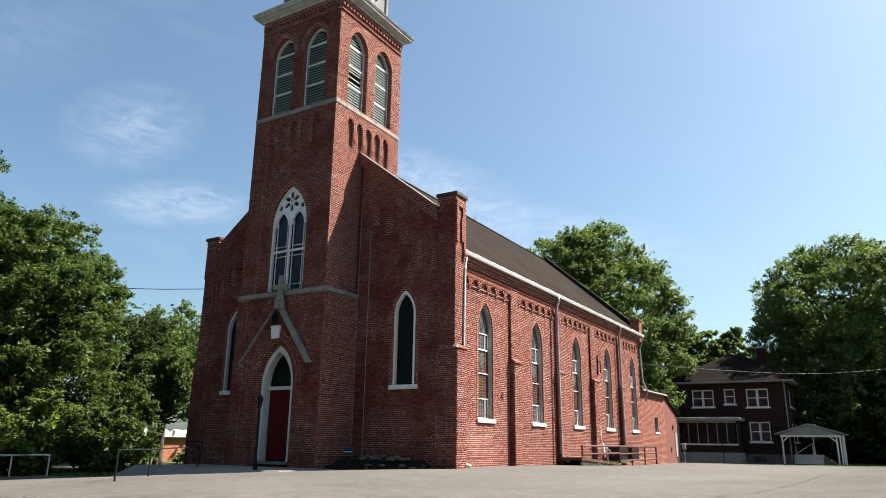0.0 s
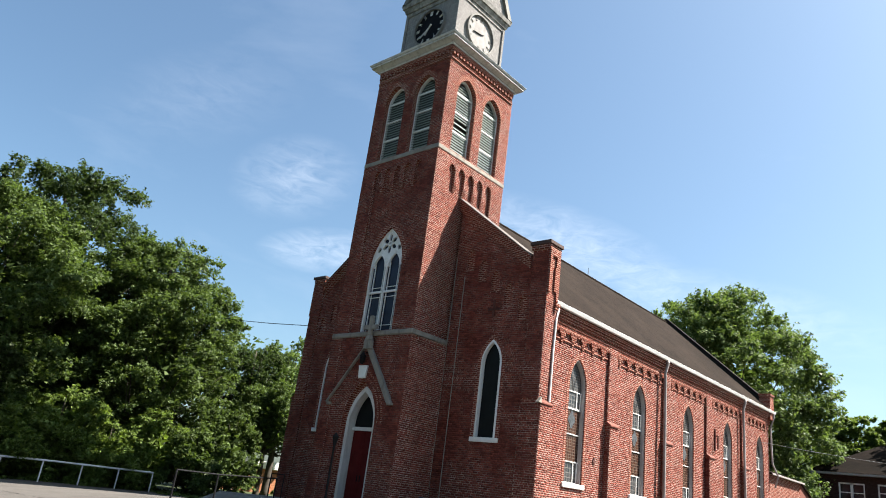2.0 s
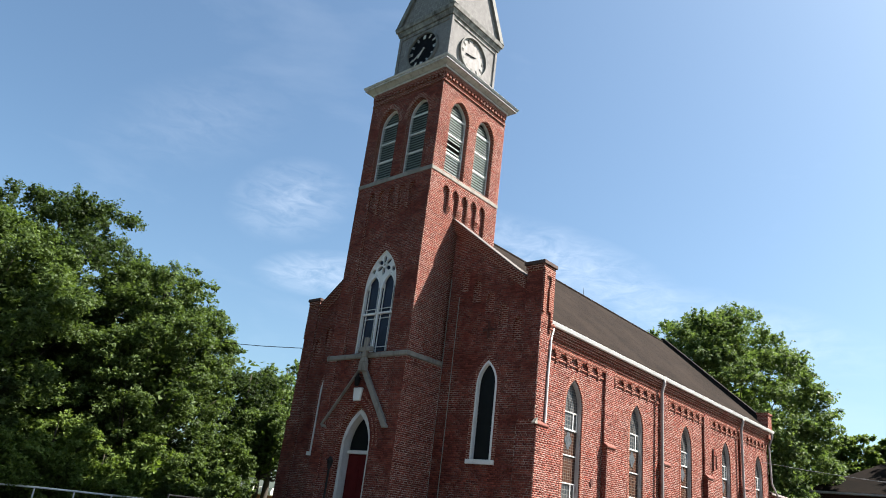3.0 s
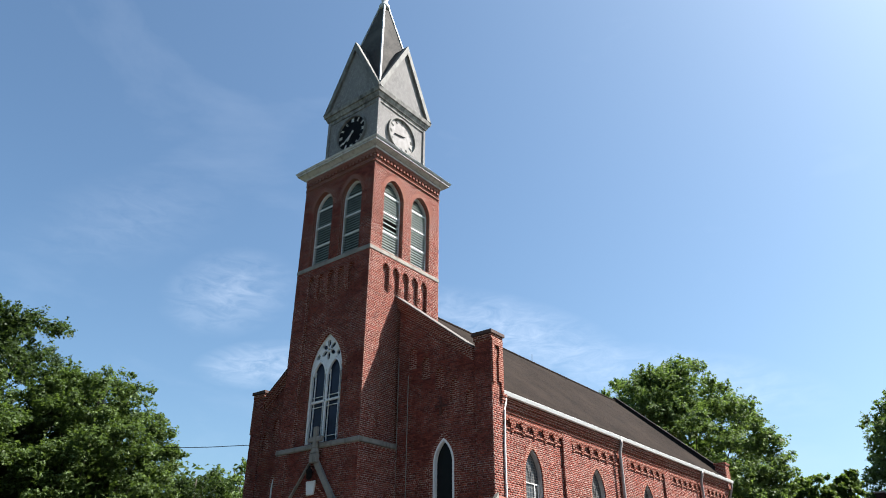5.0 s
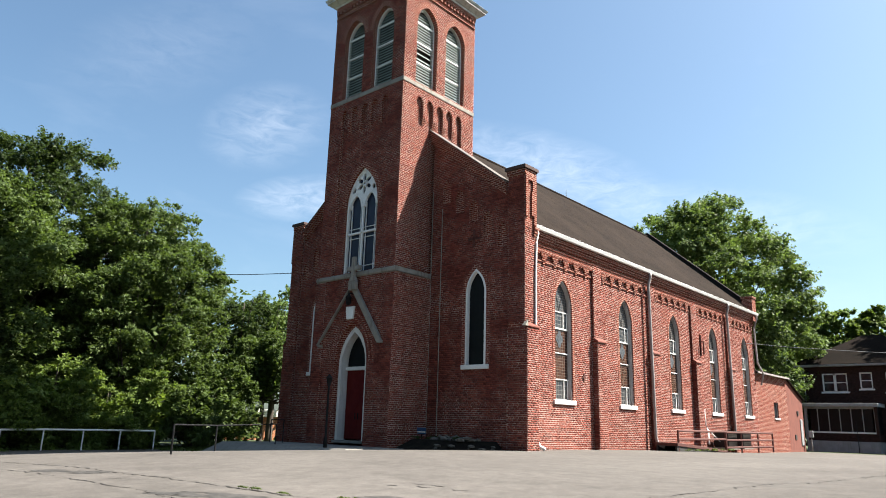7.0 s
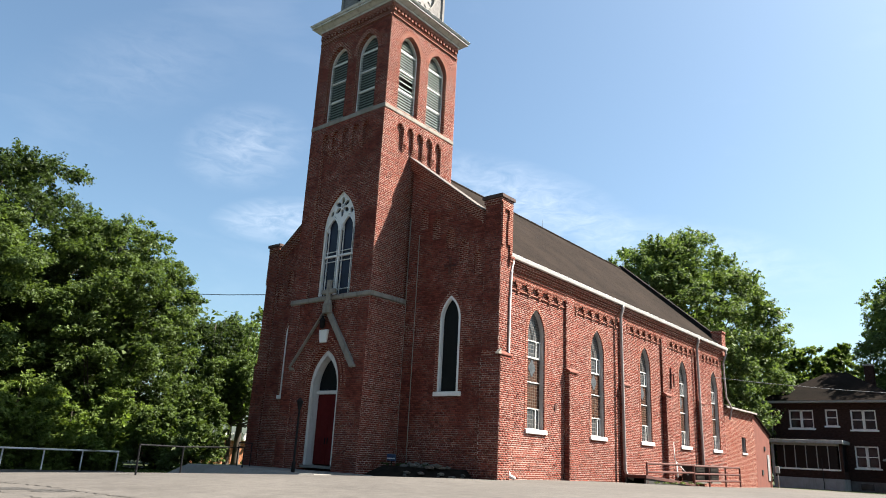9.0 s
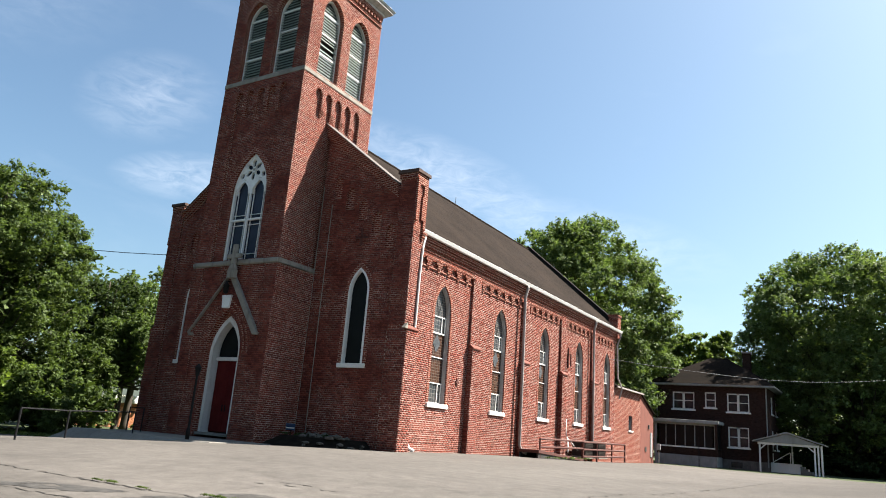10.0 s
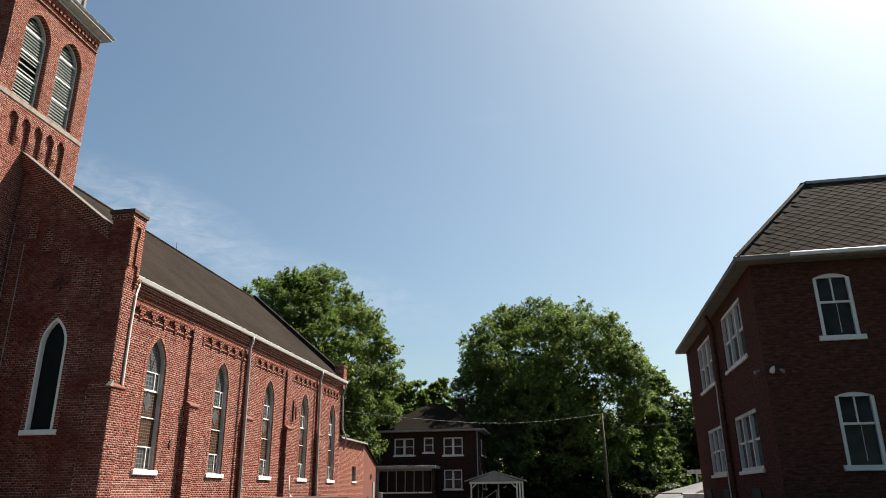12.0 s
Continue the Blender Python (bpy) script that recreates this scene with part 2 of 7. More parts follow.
def stained(name, c0, c1, lead, w=0.16, h=0.13):
    """Leaded panes with a tone of their own, pane by pane."""
    m, n, l, b = material(name, 0.25, 0, 0.22)
    t = n.new("ShaderNodeTexBrick")
    t.offset, t.inputs["Scale"].default_value = 0.0, 1.0
    t.inputs["Brick Width"].default_value, t.inputs["Row Height"].default_value = w, h
    t.inputs["Mortar Size"].default_value = 0.011
    t.inputs["Color1"].default_value, t.inputs["Color2"].default_value, t.inputs["Mortar"].default_value = (*c0, 1), (*c1, 1), (*lead, 1)
    l.new(coords(n, l, "UV"), t.inputs["Vector"])
    l.new(t.outputs["Color"], b.inputs["Base Color"])
    relief(n, l, b, noise_tex(n, l, coords(n, l), 9, 2), 0.25, 0.01)
    return m


AMBER = stained("amber_leaded_glass", (0.060, 0.024, 0.014), (0.030, 0.014, 0.011), (0.12, 0.09, 0.07))
DUSK = stained("dark_leaded_glass", (0.035, 0.04, 0.045), (0.07, 0.06, 0.055), (0.13, 0.12, 0.11), 0.2, 0.12)
CLEAR = stained("grey_leaded_glass", (0.025, 0.03, 0.035), (0.06, 0.06, 0.06), (0.16, 0.155, 0.15), 0.2, 0.2)
MEDAL = mottled("pale_blue_painted_glass", (0.03, 0.036, 0.042), (0.10, 0.11, 0.12), 9.0, 0.6, None, 0.1, 0.0, 0.1)
CURTAIN = mottled("pale_curtain", (0.5, 0.5, 0.5), (0.62, 0.62, 0.62), 5, 0.9)
DOOR_RED = mottled("dark_red_door_paint", (0.070, 0.008, 0.008), (0.10, 0.012, 0.011), 2.0, 0.8, None, 0.2, 0.0, 0.08)
RUST = mottled("red_brown_rail_paint", (0.050, 0.014, 0.011), (0.085, 0.024, 0.018), 4, 0.8, (0.11, 0.04, 0.025))
METAL = mottled("dark_unit_metal", (0.020, 0.017, 0.015), (0.040, 0.032, 0.028), 3, 0.8, None, 0.1, 0.0, 0.15)
TIN = mottled("grey_metal_roof", (0.30, 0.31, 0.32), (0.40, 0.41, 0.42), 1.2, 0.6, (0.22, 0.22, 0.22))
ORANGE = brick_mat("orange_brick", ((0.32, 0.13, 0.065), (0.26, 0.10, 0.05), (0.34, 0.15, 0.08)), (0.32, 0.26, 0.21), joint=0.006)
CONCRETE = mottled("worn_concrete", (0.16, 0.152, 0.138), (0.21, 0.2, 0.18), 0.8, 0.9, (0.115, 0.108, 0.094))
ROCK = mottled("pale_rubble", (0.07, 0.065, 0.055), (0.15, 0.135, 0.115), 3.0, 0.95)
SOIL = mottled("dark_soil", (0.008, 0.007, 0.006), (0.02, 0.017, 0.013), 3.0, 1.0, None, 0.5, 0.0, 0.05)
BARK = mottled("bark", (0.035, 0.029, 0.023), (0.07, 0.058, 0.046), 3.0, 0.95, None, 0.8)
LIGHTNING = plain("dark_rod_metal", (0.05, 0.05, 0.05), 0.6)
EAVE_BEIGE = mottled("beige_eaves_paint", (0.17, 0.15, 0.125), (0.23, 0.205, 0.175), 1.5, 0.8, (0.13, 0.115, 0.095))
RAKE_GREY = mottled("peeling_grey_rake_paint", (0.11, 0.108, 0.10), (0.21, 0.205, 0.19), 2.0, 0.8, (0.07, 0.066, 0.06))
WOOD_POLE = mottled("weathered_pole_wood", (0.06, 0.05, 0.042), (0.10, 0.086, 0.073), 3.0, 0.9)


def shingle_mat(name, c0, c1, c2, w=0.3, h=0.14):
    m, n, l, b = material(name, 1.0, 0, 0.04)
    t = n.new("ShaderNodeTexBrick")
    t.inputs["Scale"].default_value = 1.0
    t.inputs["Brick Width"].default_value, t.inputs["Row Height"].default_value, t.inputs["Mortar Size"].default_value = w, h, 0.008
    t.inputs["Color1"].default_value, t.inputs["Color2"].default_value = (*c0, 1), (*c1, 1)
    t.inputs["Mortar"].default_value = (*[0.4 * x for x in c0], 1)
    l.new(coords(n, l, "UV"), t.inputs["Vector"])
    o = coords(n, l)
    c = blend(n, l, ramp(n, l, noise_tex(n, l, o, 0.35, 6, 0.65), 0.4, 0.68), t.outputs["Color"], c2)
    c = blend(n, l, 0.5, c, ramp(n, l, noise_tex(n, l, o, 30, 3), 0.3, 0.7, (0.6, 0.6, 0.6), (1, 1, 1)), "MULTIPLY")
    l.new(c, b.inputs["Base Color"])
    relief(n, l, b, t.outputs["Fac"], 0.5, 0.01)
    return m


ROOF = shingle_mat("brown_black_shingles", (0.024, 0.018, 0.015), (0.016, 0.013, 0.011), (0.029, 0.022, 0.018))
ROOF_HOUSE = shingle_mat("dark_brown_shingles", (0.013, 0.010, 0.008), (0.008, 0.007, 0.006), (0.015, 0.011, 0.009))
SIDING = shingle_mat("grey_weathered_shingle_siding", (0.29, 0.278, 0.272), (0.19, 0.182, 0.18), (0.25, 0.238, 0.232), 0.13, 0.16)
SPIRE = shingle_mat("dark_spire_slate", (0.085, 0.08, 0.077), (0.055, 0.053, 0.053), (0.115, 0.107, 0.10), 0.2, 0.15)

SLATE, n_, l_, b_ = material("brown_grey_slate", 0.95, 0, 0.03)
info = n_.new("ShaderNodeObjectInfo")
tone = ramp(n_, l_, info.outputs["Random"], 0, 1, (0.022, 0.017, 0.015), (0.042, 0.034, 0.029))
l_.new(blend(n_, l_, 0.5, tone, ramp(n_, l_, noise_tex(n_, l_, coords(n_, l_), 8, 4), 0.3, 0.7, (0.5, 0.5, 0.5), (1, 1, 1)), "MULTIPLY"), b_.inputs["Base Color"])


def leaf_mat(name, c0, c1, c2):
    m, n, l, b = material(name, 0.55, 0, 0.18)
    g = n.new("ShaderNodeNewGeometry")
    c = ramp(n, l, g.outputs["Random Per Island"], 0, 1, [0.6 * v for v in c0], [1.2 * v for v in c1])
    c = blend(n, l, ramp(n, l, noise_tex(n, l, coords(n, l), 0.35, 3), 0.42, 0.66, (0, 0, 0), (0.6, 0.6, 0.6)), c, c2)
    l.new(c, b.inputs["Base Color"])
    tr, mix = n.new("ShaderNodeBsdfTranslucent"), n.new("ShaderNodeMixShader")
    l.new(blend(n, l, 1.0, c, (1.25, 1.30, 0.62), "MULTIPLY"), tr.inputs["Color"])
    mix.inputs[0].default_value = 0.42
    l.new(b.outputs[0], mix.inputs[1])
    l.new(tr.outputs[0], mix.inputs[2])
    l.new(mix.outputs[0], n["Material Output"].inputs["Surface"])
    return m


LEAF_MAPLE = leaf_mat("bright_green_leaves", (0.046, 0.078, 0.021), (0.096, 0.138, 0.046), (0.064, 0.100, 0.031))
LEAF_DARK = leaf_mat("deep_green_leaves", (0.024, 0.043, 0.014), (0.052, 0.079, 0.028), (0.035, 0.057, 0.019))
LEAF_OLIVE = leaf_mat("grey_green_leaves", (0.068, 0.112, 0.036), (0.125, 0.175, 0.066), (0.090, 0.138, 0.046))
LEAF_BRUSH = leaf_mat("yellow_green_brush_leaves", (0.075, 0.125, 0.024), (0.14, 0.195, 0.052), (0.10, 0.15, 0.034))
GRASS = leaf_mat("grass_blades", (0.04, 0.07, 0.014), (0.07, 0.10, 0.025), (0.055, 0.08, 0.02))

ASPHALT, an, al, ab = material("sun_bleached_asphalt", 0.92, 0, 0.25)
av = coords(an, al)
ac = ramp(an, al, noise_tex(an, al, av, 0.16, 6, 0.6), 0.35, 0.66, (0.080, 0.073, 0.067), (0.106, 0.097, 0.089))
ac = blend(an, al, ramp(an, al, noise_tex(an, al, coords(an, al, scale=(0.5, 1.3, 1)), 0.5, 7, 0.68), 0.52, 0.72, (0, 0, 0), (0.6, 0.6, 0.6)), ac, (0.060, 0.056, 0.050))
ac = blend(an, al, ramp(an, al, noise_tex(an, al, coords(an, al, scale=(0.22, 0.9, 1)), 0.9, 5, 0.6), 0.62, 0.74, (0, 0, 0), (0.45, 0.45, 0.45)), ac, (0.128, 0.118, 0.109))
patchy = noise_tex(an, al, coords(an, al, scale=(1, 1, 1)), 2.6, 8, 0.75)
ac = blend(an, al, 1.0, ac, ramp(an, al, patchy, 0.34, 0.66, (0.74, 0.74, 0.74), (1.2, 1.2, 1.2)), "MULTIPLY")
# the asphalt's tone drops towards the east, past an edge broken by noise
sep = an.new("ShaderNodeSeparateXYZ")
al.new(av, sep.inputs[0])
edge = an.new("ShaderNodeMath")
edge.operation = "MULTIPLY_ADD"
al.new(noise_tex(an, al, av, 0.25, 5), edge.inputs[0])
edge.inputs[1].default_value = 9.0
al.new(sep.outputs["X"], edge.inputs[2])
newer = an.new("ShaderNodeMapRange")
newer.inputs["From Min"].default_value, newer.inputs["From Max"].default_value = 15.0, 21.0
al.new(edge.outputs[0], newer.inputs["Value"])
ac = blend(an, al, newer.outputs["Result"], ac, blend(an, al, 1.0, ac, (0.62, 0.605, 0.595), "MULTIPLY"))
ag = noise_tex(an, al, av, 24, 6, 0.8)
ac = blend(an, al, 0.5, ac, ramp(an, al, ag, 0.3, 0.7, (0.42, 0.42, 0.42), (1.2, 1.2, 1.2)), "MULTIPLY")
al.new(ac, ab.inputs["Base Color"])
relief(an, al, ab, ag, 0.6, 0.01)
LAWN = mottled("lawn", (0.025, 0.042, 0.010), (0.045, 0.062, 0.016), 0.7, 1.0, (0.040, 0.040, 0.020), 0.8)
CRACK = plain("dark_crack", (0.022, 0.020, 0.018), 1.0)
TAR = mottled("worn_tar", (0.022, 0.021, 0.020), (0.06, 0.056, 0.052), 6.0, 0.9)

# ---- building blocks ----
ORIGIN = {}


def thing(name, at, label, category, group="", kind=""):
    """A top-level thing: an Empty at its base."""
    ob = new(name)
    ob.location = at
    ORIGIN[ob.name] = Vector(at)
    return tagged(ob, label, category, group, kind)


class Geo:
    """Faces in world metres, gathered for one mesh."""

    def __init__(self):
        self.v, self.f = [], []

    def face(self, *pts):
        i = len(self.v)
        self.v += [tuple(p) for p in pts]
        self.f.append(tuple(range(i, i + len(pts))))
        return self

    def box(self, x0, x1, y0, y1, z0, z1):
        i = len(self.v)
        self.v += [(x, y, z) for z in (z0, z1) for x, y in ((x0, y0), (x1, y0), (x1, y1), (x0, y1))]
        self.f += [tuple(i + k for k in q) for q in ((3, 2, 1, 0), (4, 5, 6, 7), (0, 1, 5, 4), (1, 2, 6, 5), (2, 3, 7, 6), (3, 0, 4, 7))]
        return self

    def prism(self, a, b):
        """Two outlines with the same count of points, joined by walls and closed."""
        i, n = len(self.v), len(a)
        self.v += [tuple(p) for p in a] + [tuple(p) for p in b]
        self.f += [tuple(range(i + n - 1, i - 1, -1)), tuple(range(i + n, i + 2 * n))]
        self.f += [(i + k, i + (k + 1) % n, i + n + (k + 1) % n, i + n + k) for k in range(n)]
        return self

    def bar(self, a, b, w, h=None):
        """A square bar from a to b."""
        a, b = Vector(a), Vector(b)
        d = (b - a).normalized()
        s = d.cross(Vector((0, 0, 1)) if abs(d.z) < 0.9 else Vector((0, 1, 0))).normalized()
        u, h = s.cross(d), h or w
        q = [s * (w / 2 * i) + u * (h / 2 * j) for i, j in ((-1, -1), (1, -1), (1, 1), (-1, 1))]
        return self.prism([a + k for k in q], [b + k for k in q])

    def tube(self, pts, r, sides=8):
        pts = [Vector(p) for p in pts]
        radii = r if isinstance(r, (list, tuple)) else [r] * len(pts)
        i = len(self.v)
        for k, p in enumerate(pts):
            d = (pts[min(k + 1, len(pts) - 1)] - pts[max(k - 1, 0)]).normalized()
            s = d.cross(Vector((0.31, 0.2, 1)) if abs(d.z) < 0.9 else Vector((0, 1, 0))).normalized()
            u = s.cross(d)
            self.v += [tuple(p + radii[k] * (s * math.cos(q) + u * math.sin(q))) for q in (2 * math.pi * j / sides for j in range(sides))]
        for k in range(len(pts) - 1):
            for j in range(sides):
                a, b = i + k * sides + j, i + k * sides + (j + 1) % sides
                self.f.append((a, b, b + sides, a + sides))
        self.f.append(tuple(range(i + sides - 1, i - 1, -1)))
        self.f.append(tuple(range(i + (len(pts) - 1) * sides, i + len(pts) * sides)))
        return self

    def lathe(self, x, y, profile, sides=16):
        i = len(self.v)
        for r, z in profile:
            self.v += [(x + r * math.cos(2 * math.pi * j / sides), y + r * math.sin(2 * math.pi * j / sides), z) for j in range(sides)]
        for k in range(len(profile) - 1):
            for j in range(sides):
                a, b = i + k * sides + j, i + k * sides + (j + 1) % sides
                self.f.append((a, b, b + sides, a + sides))
        self.f.append(tuple(range(i + sides - 1, i - 1, -1)))
        self.f.append(tuple(range(i + (len(profile) - 1) * sides, i + len(profile) * sides)))
        return self

    def mesh(self, name, mat, origin=(0, 0, 0), bevel=0.0, smooth=False):
        o = Vector(origin)
        me = bpy.data.meshes.new(name)
        me.from_pydata([tuple(Vector(p) - o) for p in self.v], [], self.f)
        if bevel or len(self.f) < 3000:
            bm = bmesh.new()
            bm.from_mesh(me)
            bmesh.ops.remove_doubles(bm, verts=bm.verts, dist=0.0005)
        if len(self.f) < 3000 and not bevel:
            bm.to_mesh(me)
            bm.free()
        if bevel:
            bmesh.ops.bevel(bm, geom=[e for e in bm.edges if len(e.link_faces) == 2 and e.calc_face_angle(0) > 0.5], offset=bevel, segments=1, affect="EDGES", clamp_overlap=True)
            bm.to_mesh(me)
            bm.free()
        uv = me.uv_layers.new(name="UVMap").data
        for p in me.polygons:
            n = p.normal
            for li in p.loop_indices:
                c = me.vertices[me.loops[li].vertex_index].co + o
                if abs(n.z) > 0.85:
                    uv[li].uv = (c.x, c.y)
                elif abs(n.x) > abs(n.y):
                    uv[li].uv = (c.y, c.z)
                else:
                    uv[li].uv = (c.x, c.z)
            p.use_smooth = smooth
        me.materials.append(mat)
        return me


def part(name, geo, mat, parent=None, label="", bevel=0.0, smooth=False, at=None):
    """One mesh object under a thing or a part."""
    base = ORIGIN[parent.name] if parent else Vector((0, 0, 0))
    org = Vector(at) if at is not None else base
    ob = new(name, geo if isinstance(geo, bpy.types.Mesh) else geo.mesh(name, mat, org, bevel, smooth))
    ob.parent, ob.location = parent, org - base
    ORIGIN[ob.name] = org
    return tagged(ob, label)


def setting(name, geo, mat, label, category, bevel=0.0):
    return tagged(part(name, geo, mat, None, label, bevel), label, category, kind="structure")


def arch(u0, u1, spring, apex, n=7):
    """The outline of a pointed arch from its left to its right springing."""
    w, h = u1 - u0, apex - spring
    r = (h * h + w * w / 4) / w
    end = math.acos(max(-1, min(1, (r - w / 2) / r)))
    left = [(u0 + r - r * math.cos(end * k / n), spring + r * math.sin(end * k / n)) for k in range(n + 1)]
    return left + [(u0 + u1 - u, z) for u, z in left[-2::-1]]


def segment(u0, u1, spring, rise, n=8):
    """A low curved head."""
    return [(u0 + (u1 - u0) * k / n, spring + rise * (1 - (2 * k / n - 1) ** 2)) for k in range(n + 1)]


def outline(base, head):
    """An opening's outline, from its left foot over its head to its right foot."""
    return [(head[0][0], base)] + head + [(head[-1][0], base)]


def grown(base, head, by, foot=0.0):
    """The same outline, widened all round."""
    um, pts = (head[0][0] + head[-1][0]) / 2, []
    top = max(z for _, z in head)
    half, sp = (head[-1][0] - head[0][0]) / 2, head[0][1]
    for u, z in head:
        s = 1 + by / half
        pts.append((um + (u - um) * s, sp + (z - sp) * ((top - sp + by * 1.25) / (top - sp))))
    return outline(base - foot, pts)


def wall_skin(g, m, u0, u1, zbot, top, openings=(), depth=0.4, breaks=(), inner=True):
    """A wall with openings that go through it. m(u, depth, z) gives the place; top is a height or a function of u.
    An opening is (base, head, back): back closes it at that depth, as a blind recess."""
    roof = top if callable(top) else (lambda u: top)
    cuts = sorted({u0, u1, *breaks, *(h[k][0] for _, h, _ in openings for k in (0, -1))})
    for d in (0.0, depth) if inner else (0.0,):
        for a, b in zip(cuts, cuts[1:]):
            mid = (a + b) / 2
            here = [o for o in openings if o[1][0][0] <= mid <= o[1][-1][0]]
            if not here:
                g.face(m(a, d, zbot), m(b, d, zbot), m(b, d, roof(b)), m(a, d, roof(a)))
                continue
            base, head, shut = here[0]
            if shut and d:
                g.face(m(a, d, zbot), m(b, d, zbot), m(b, d, roof(b)), m(a, d, roof(a)))
                continue
            if base > zbot:
                g.face(m(a, d, zbot), m(b, d, zbot), m(b, d, base), m(a, d, base))
            for (p, pz), (q, qz) in zip(head, head[1:]):
                g.face(m(p, d, pz), m(q, d, qz), m(q, d, roof(q)), m(p, d, roof(p)))
    for base, head, shut in openings:
        ring = outline(base, head)
        deep = shut or depth
        for (p, pz), (q, qz) in zip(ring, ring[1:] + ring[:1]):
            g.face(m(p, 0, pz), m(q, 0, qz), m(q, deep, qz), m(p, deep, pz))
        if shut:
            g.face(*[m(u, shut, z) for u, z in ring])
    if inner:
        for a, b in zip(cuts, cuts[1:]):
            g.face(m(a, 0, roof(a)), m(b, 0, roof(b)), m(b, depth, roof(b)), m(a, depth, roof(a)))
    return g


def band(g, m, inner, outer, d0, d1):
    """A flat ring between two outlines of as many points, from depth d0 to d1."""
    for (a, az), (b, bz), (c, cz), (e, ez) in zip(inner, inner[1:], outer[1:], outer):
        g.face(m(a, d0, az), m(b, d0, bz), m(c, d0, cz), m(e, d0, ez))
        g.face(m(a, d1, az), m(b, d1, bz), m(c, d1, cz), m(e, d1, ez))
        g.face(m(e, d0, ez), m(c, d0, cz), m(c, d1, cz), m(e, d1, ez))
        g.face(m(a, d0, az), m(b, d0, bz), m(b, d1, bz), m(a, d1, az))
    for k in (0, -1):
        (a, az), (e, ez) = inner[k], outer[k]
        g.face(m(a, d0, az), m(e, d0, ez), m(e, d1, ez), m(a, d1, az))
    return g


def slab(g, m, u0, u1, d0, d1, z0, z1):
    return g.prism([m(u, d, z0) for u, d in ((u0, d0), (u1, d0), (u1, d1), (u0, d1))], [m(u, d, z1) for u, d in ((u0, d0), (u1, d0), (u1, d1), (u0, d1))])


def south(y):
    return lambda u, d, z: (u, y + d, z)


def east(x):
    return lambda u, d, z: (x - d, u, z)


def north(y):
    return lambda u, d, z: (u, y - d, z)


def west(x):
    return lambda u, d, z: (x + d, u, z)


def step(a, b, t):
    t = max(0.0, min(1.0, (t - a) / (b - a)))
    return t * t * (3 - 2 * t)


def ground_z(x, y):
    """The lot falls to the west, to the south and to the north, and rises towards the school."""
    z = -0.8 * step(1, -22, x) + 0.78 * step(13, 23, x) * step(-16, -1, y) * (1 - step(20, 45, y))
    return z - 0.42 * step(-10, -23, y) - 0.40 * step(3, 36, y)


def leaf_mesh(name, blobs, count, size, mat, seed, droop=0.35):
    """Small folded leaves scattered over clumps; blobs are (centre, radii)."""
    rng = np.random.default_rng(seed)
    cen, rad = np.array([b[0] for b in blobs], float), np.array([b[1] for b in blobs], float)
    weight = (rad[:, 0] * rad[:, 2]) ** 1.0
    pick = rng.choice(len(blobs), count, p=weight / weight.sum())
    d = rng.normal(size=(count, 3))
    d /= np.linalg.norm(d, axis=1)[:, None]
    d[:, 2] = np.where(d[:, 2] < -0.35, -0.5 * d[:, 2], d[:, 2])
    r = rng.random(count) ** 0.3
    p = cen[pick] + d * rad[pick] * (r * rng.uniform(0.7, 1.2, count))[:, None]
    n = d * 0.7 + np.array([0, 0, 0.75]) + rng.normal(size=(count, 3)) * 0.5
    n /= np.linalg.norm(n, axis=1)[:, None]
    t = np.cross(n, rng.normal(size=(count, 3)))
    t /= np.linalg.norm(t, axis=1)[:, None]
    s = np.cross(n, t)
    ln, wd = size * rng.uniform(0.6, 1.35, count), size * rng.uniform(0.45, 0.85, count)
    a, b = t * ln[:, None], s * wd[:, None]
    low = n * (ln * droop)[:, None]
    quad = np.stack([p - a - low, p + b, p + a - low, p - b], 1).reshape(-1, 3)
    me = bpy.data.meshes.new(name)
    me.vertices.add(4 * count)
    me.vertices.foreach_set("co", quad.ravel())
    me.loops.add(4 * count)
    me.loops.foreach_set("vertex_index", np.arange(4 * count))
    me.polygons.add(count)
    me.polygons.foreach_set("loop_start", np.arange(count) * 4)
    me.update(calc_edges=True)
    me.materials.append(mat)
    return me

# ---- the church ----
MID, HALF = -8.35, 2.70                       # the axis, and half the tower's width
TMID = MID
TX0, TX1, TY0, TY1 = TMID - HALF, TMID + HALF, -2.28, 3.12
WALL_X, LEFT_X, END_Y = -0.65, -16.05, 30.27
church = thing("church", (MID, 0, 0), "red brick gothic church with a tall clock tower and spire", "church")

# nave walls
BAYS = [3.88, 10.03, 16.2, 22.28, 28.3]
SIDE = east(WALL_X)
lancets = [(2.15, arch(y - 0.75, y + 0.75, 6.40, 7.68), None) for y in BAYS]
side_wall = part("side_wall", wall_skin(Geo(), SIDE, 0.3, END_Y, -1.2, 9.35, lancets, 0.45), BRICK, church)
part("side_wall", wall_skin(Geo(), west(LEFT_X), 0.3, END_Y, -1.2, 9.35, (), 0.45), BRICK, church)


def gable(u):
    return 15.08 - 0.78 * max(0.0, abs(u - MID) - HALF)


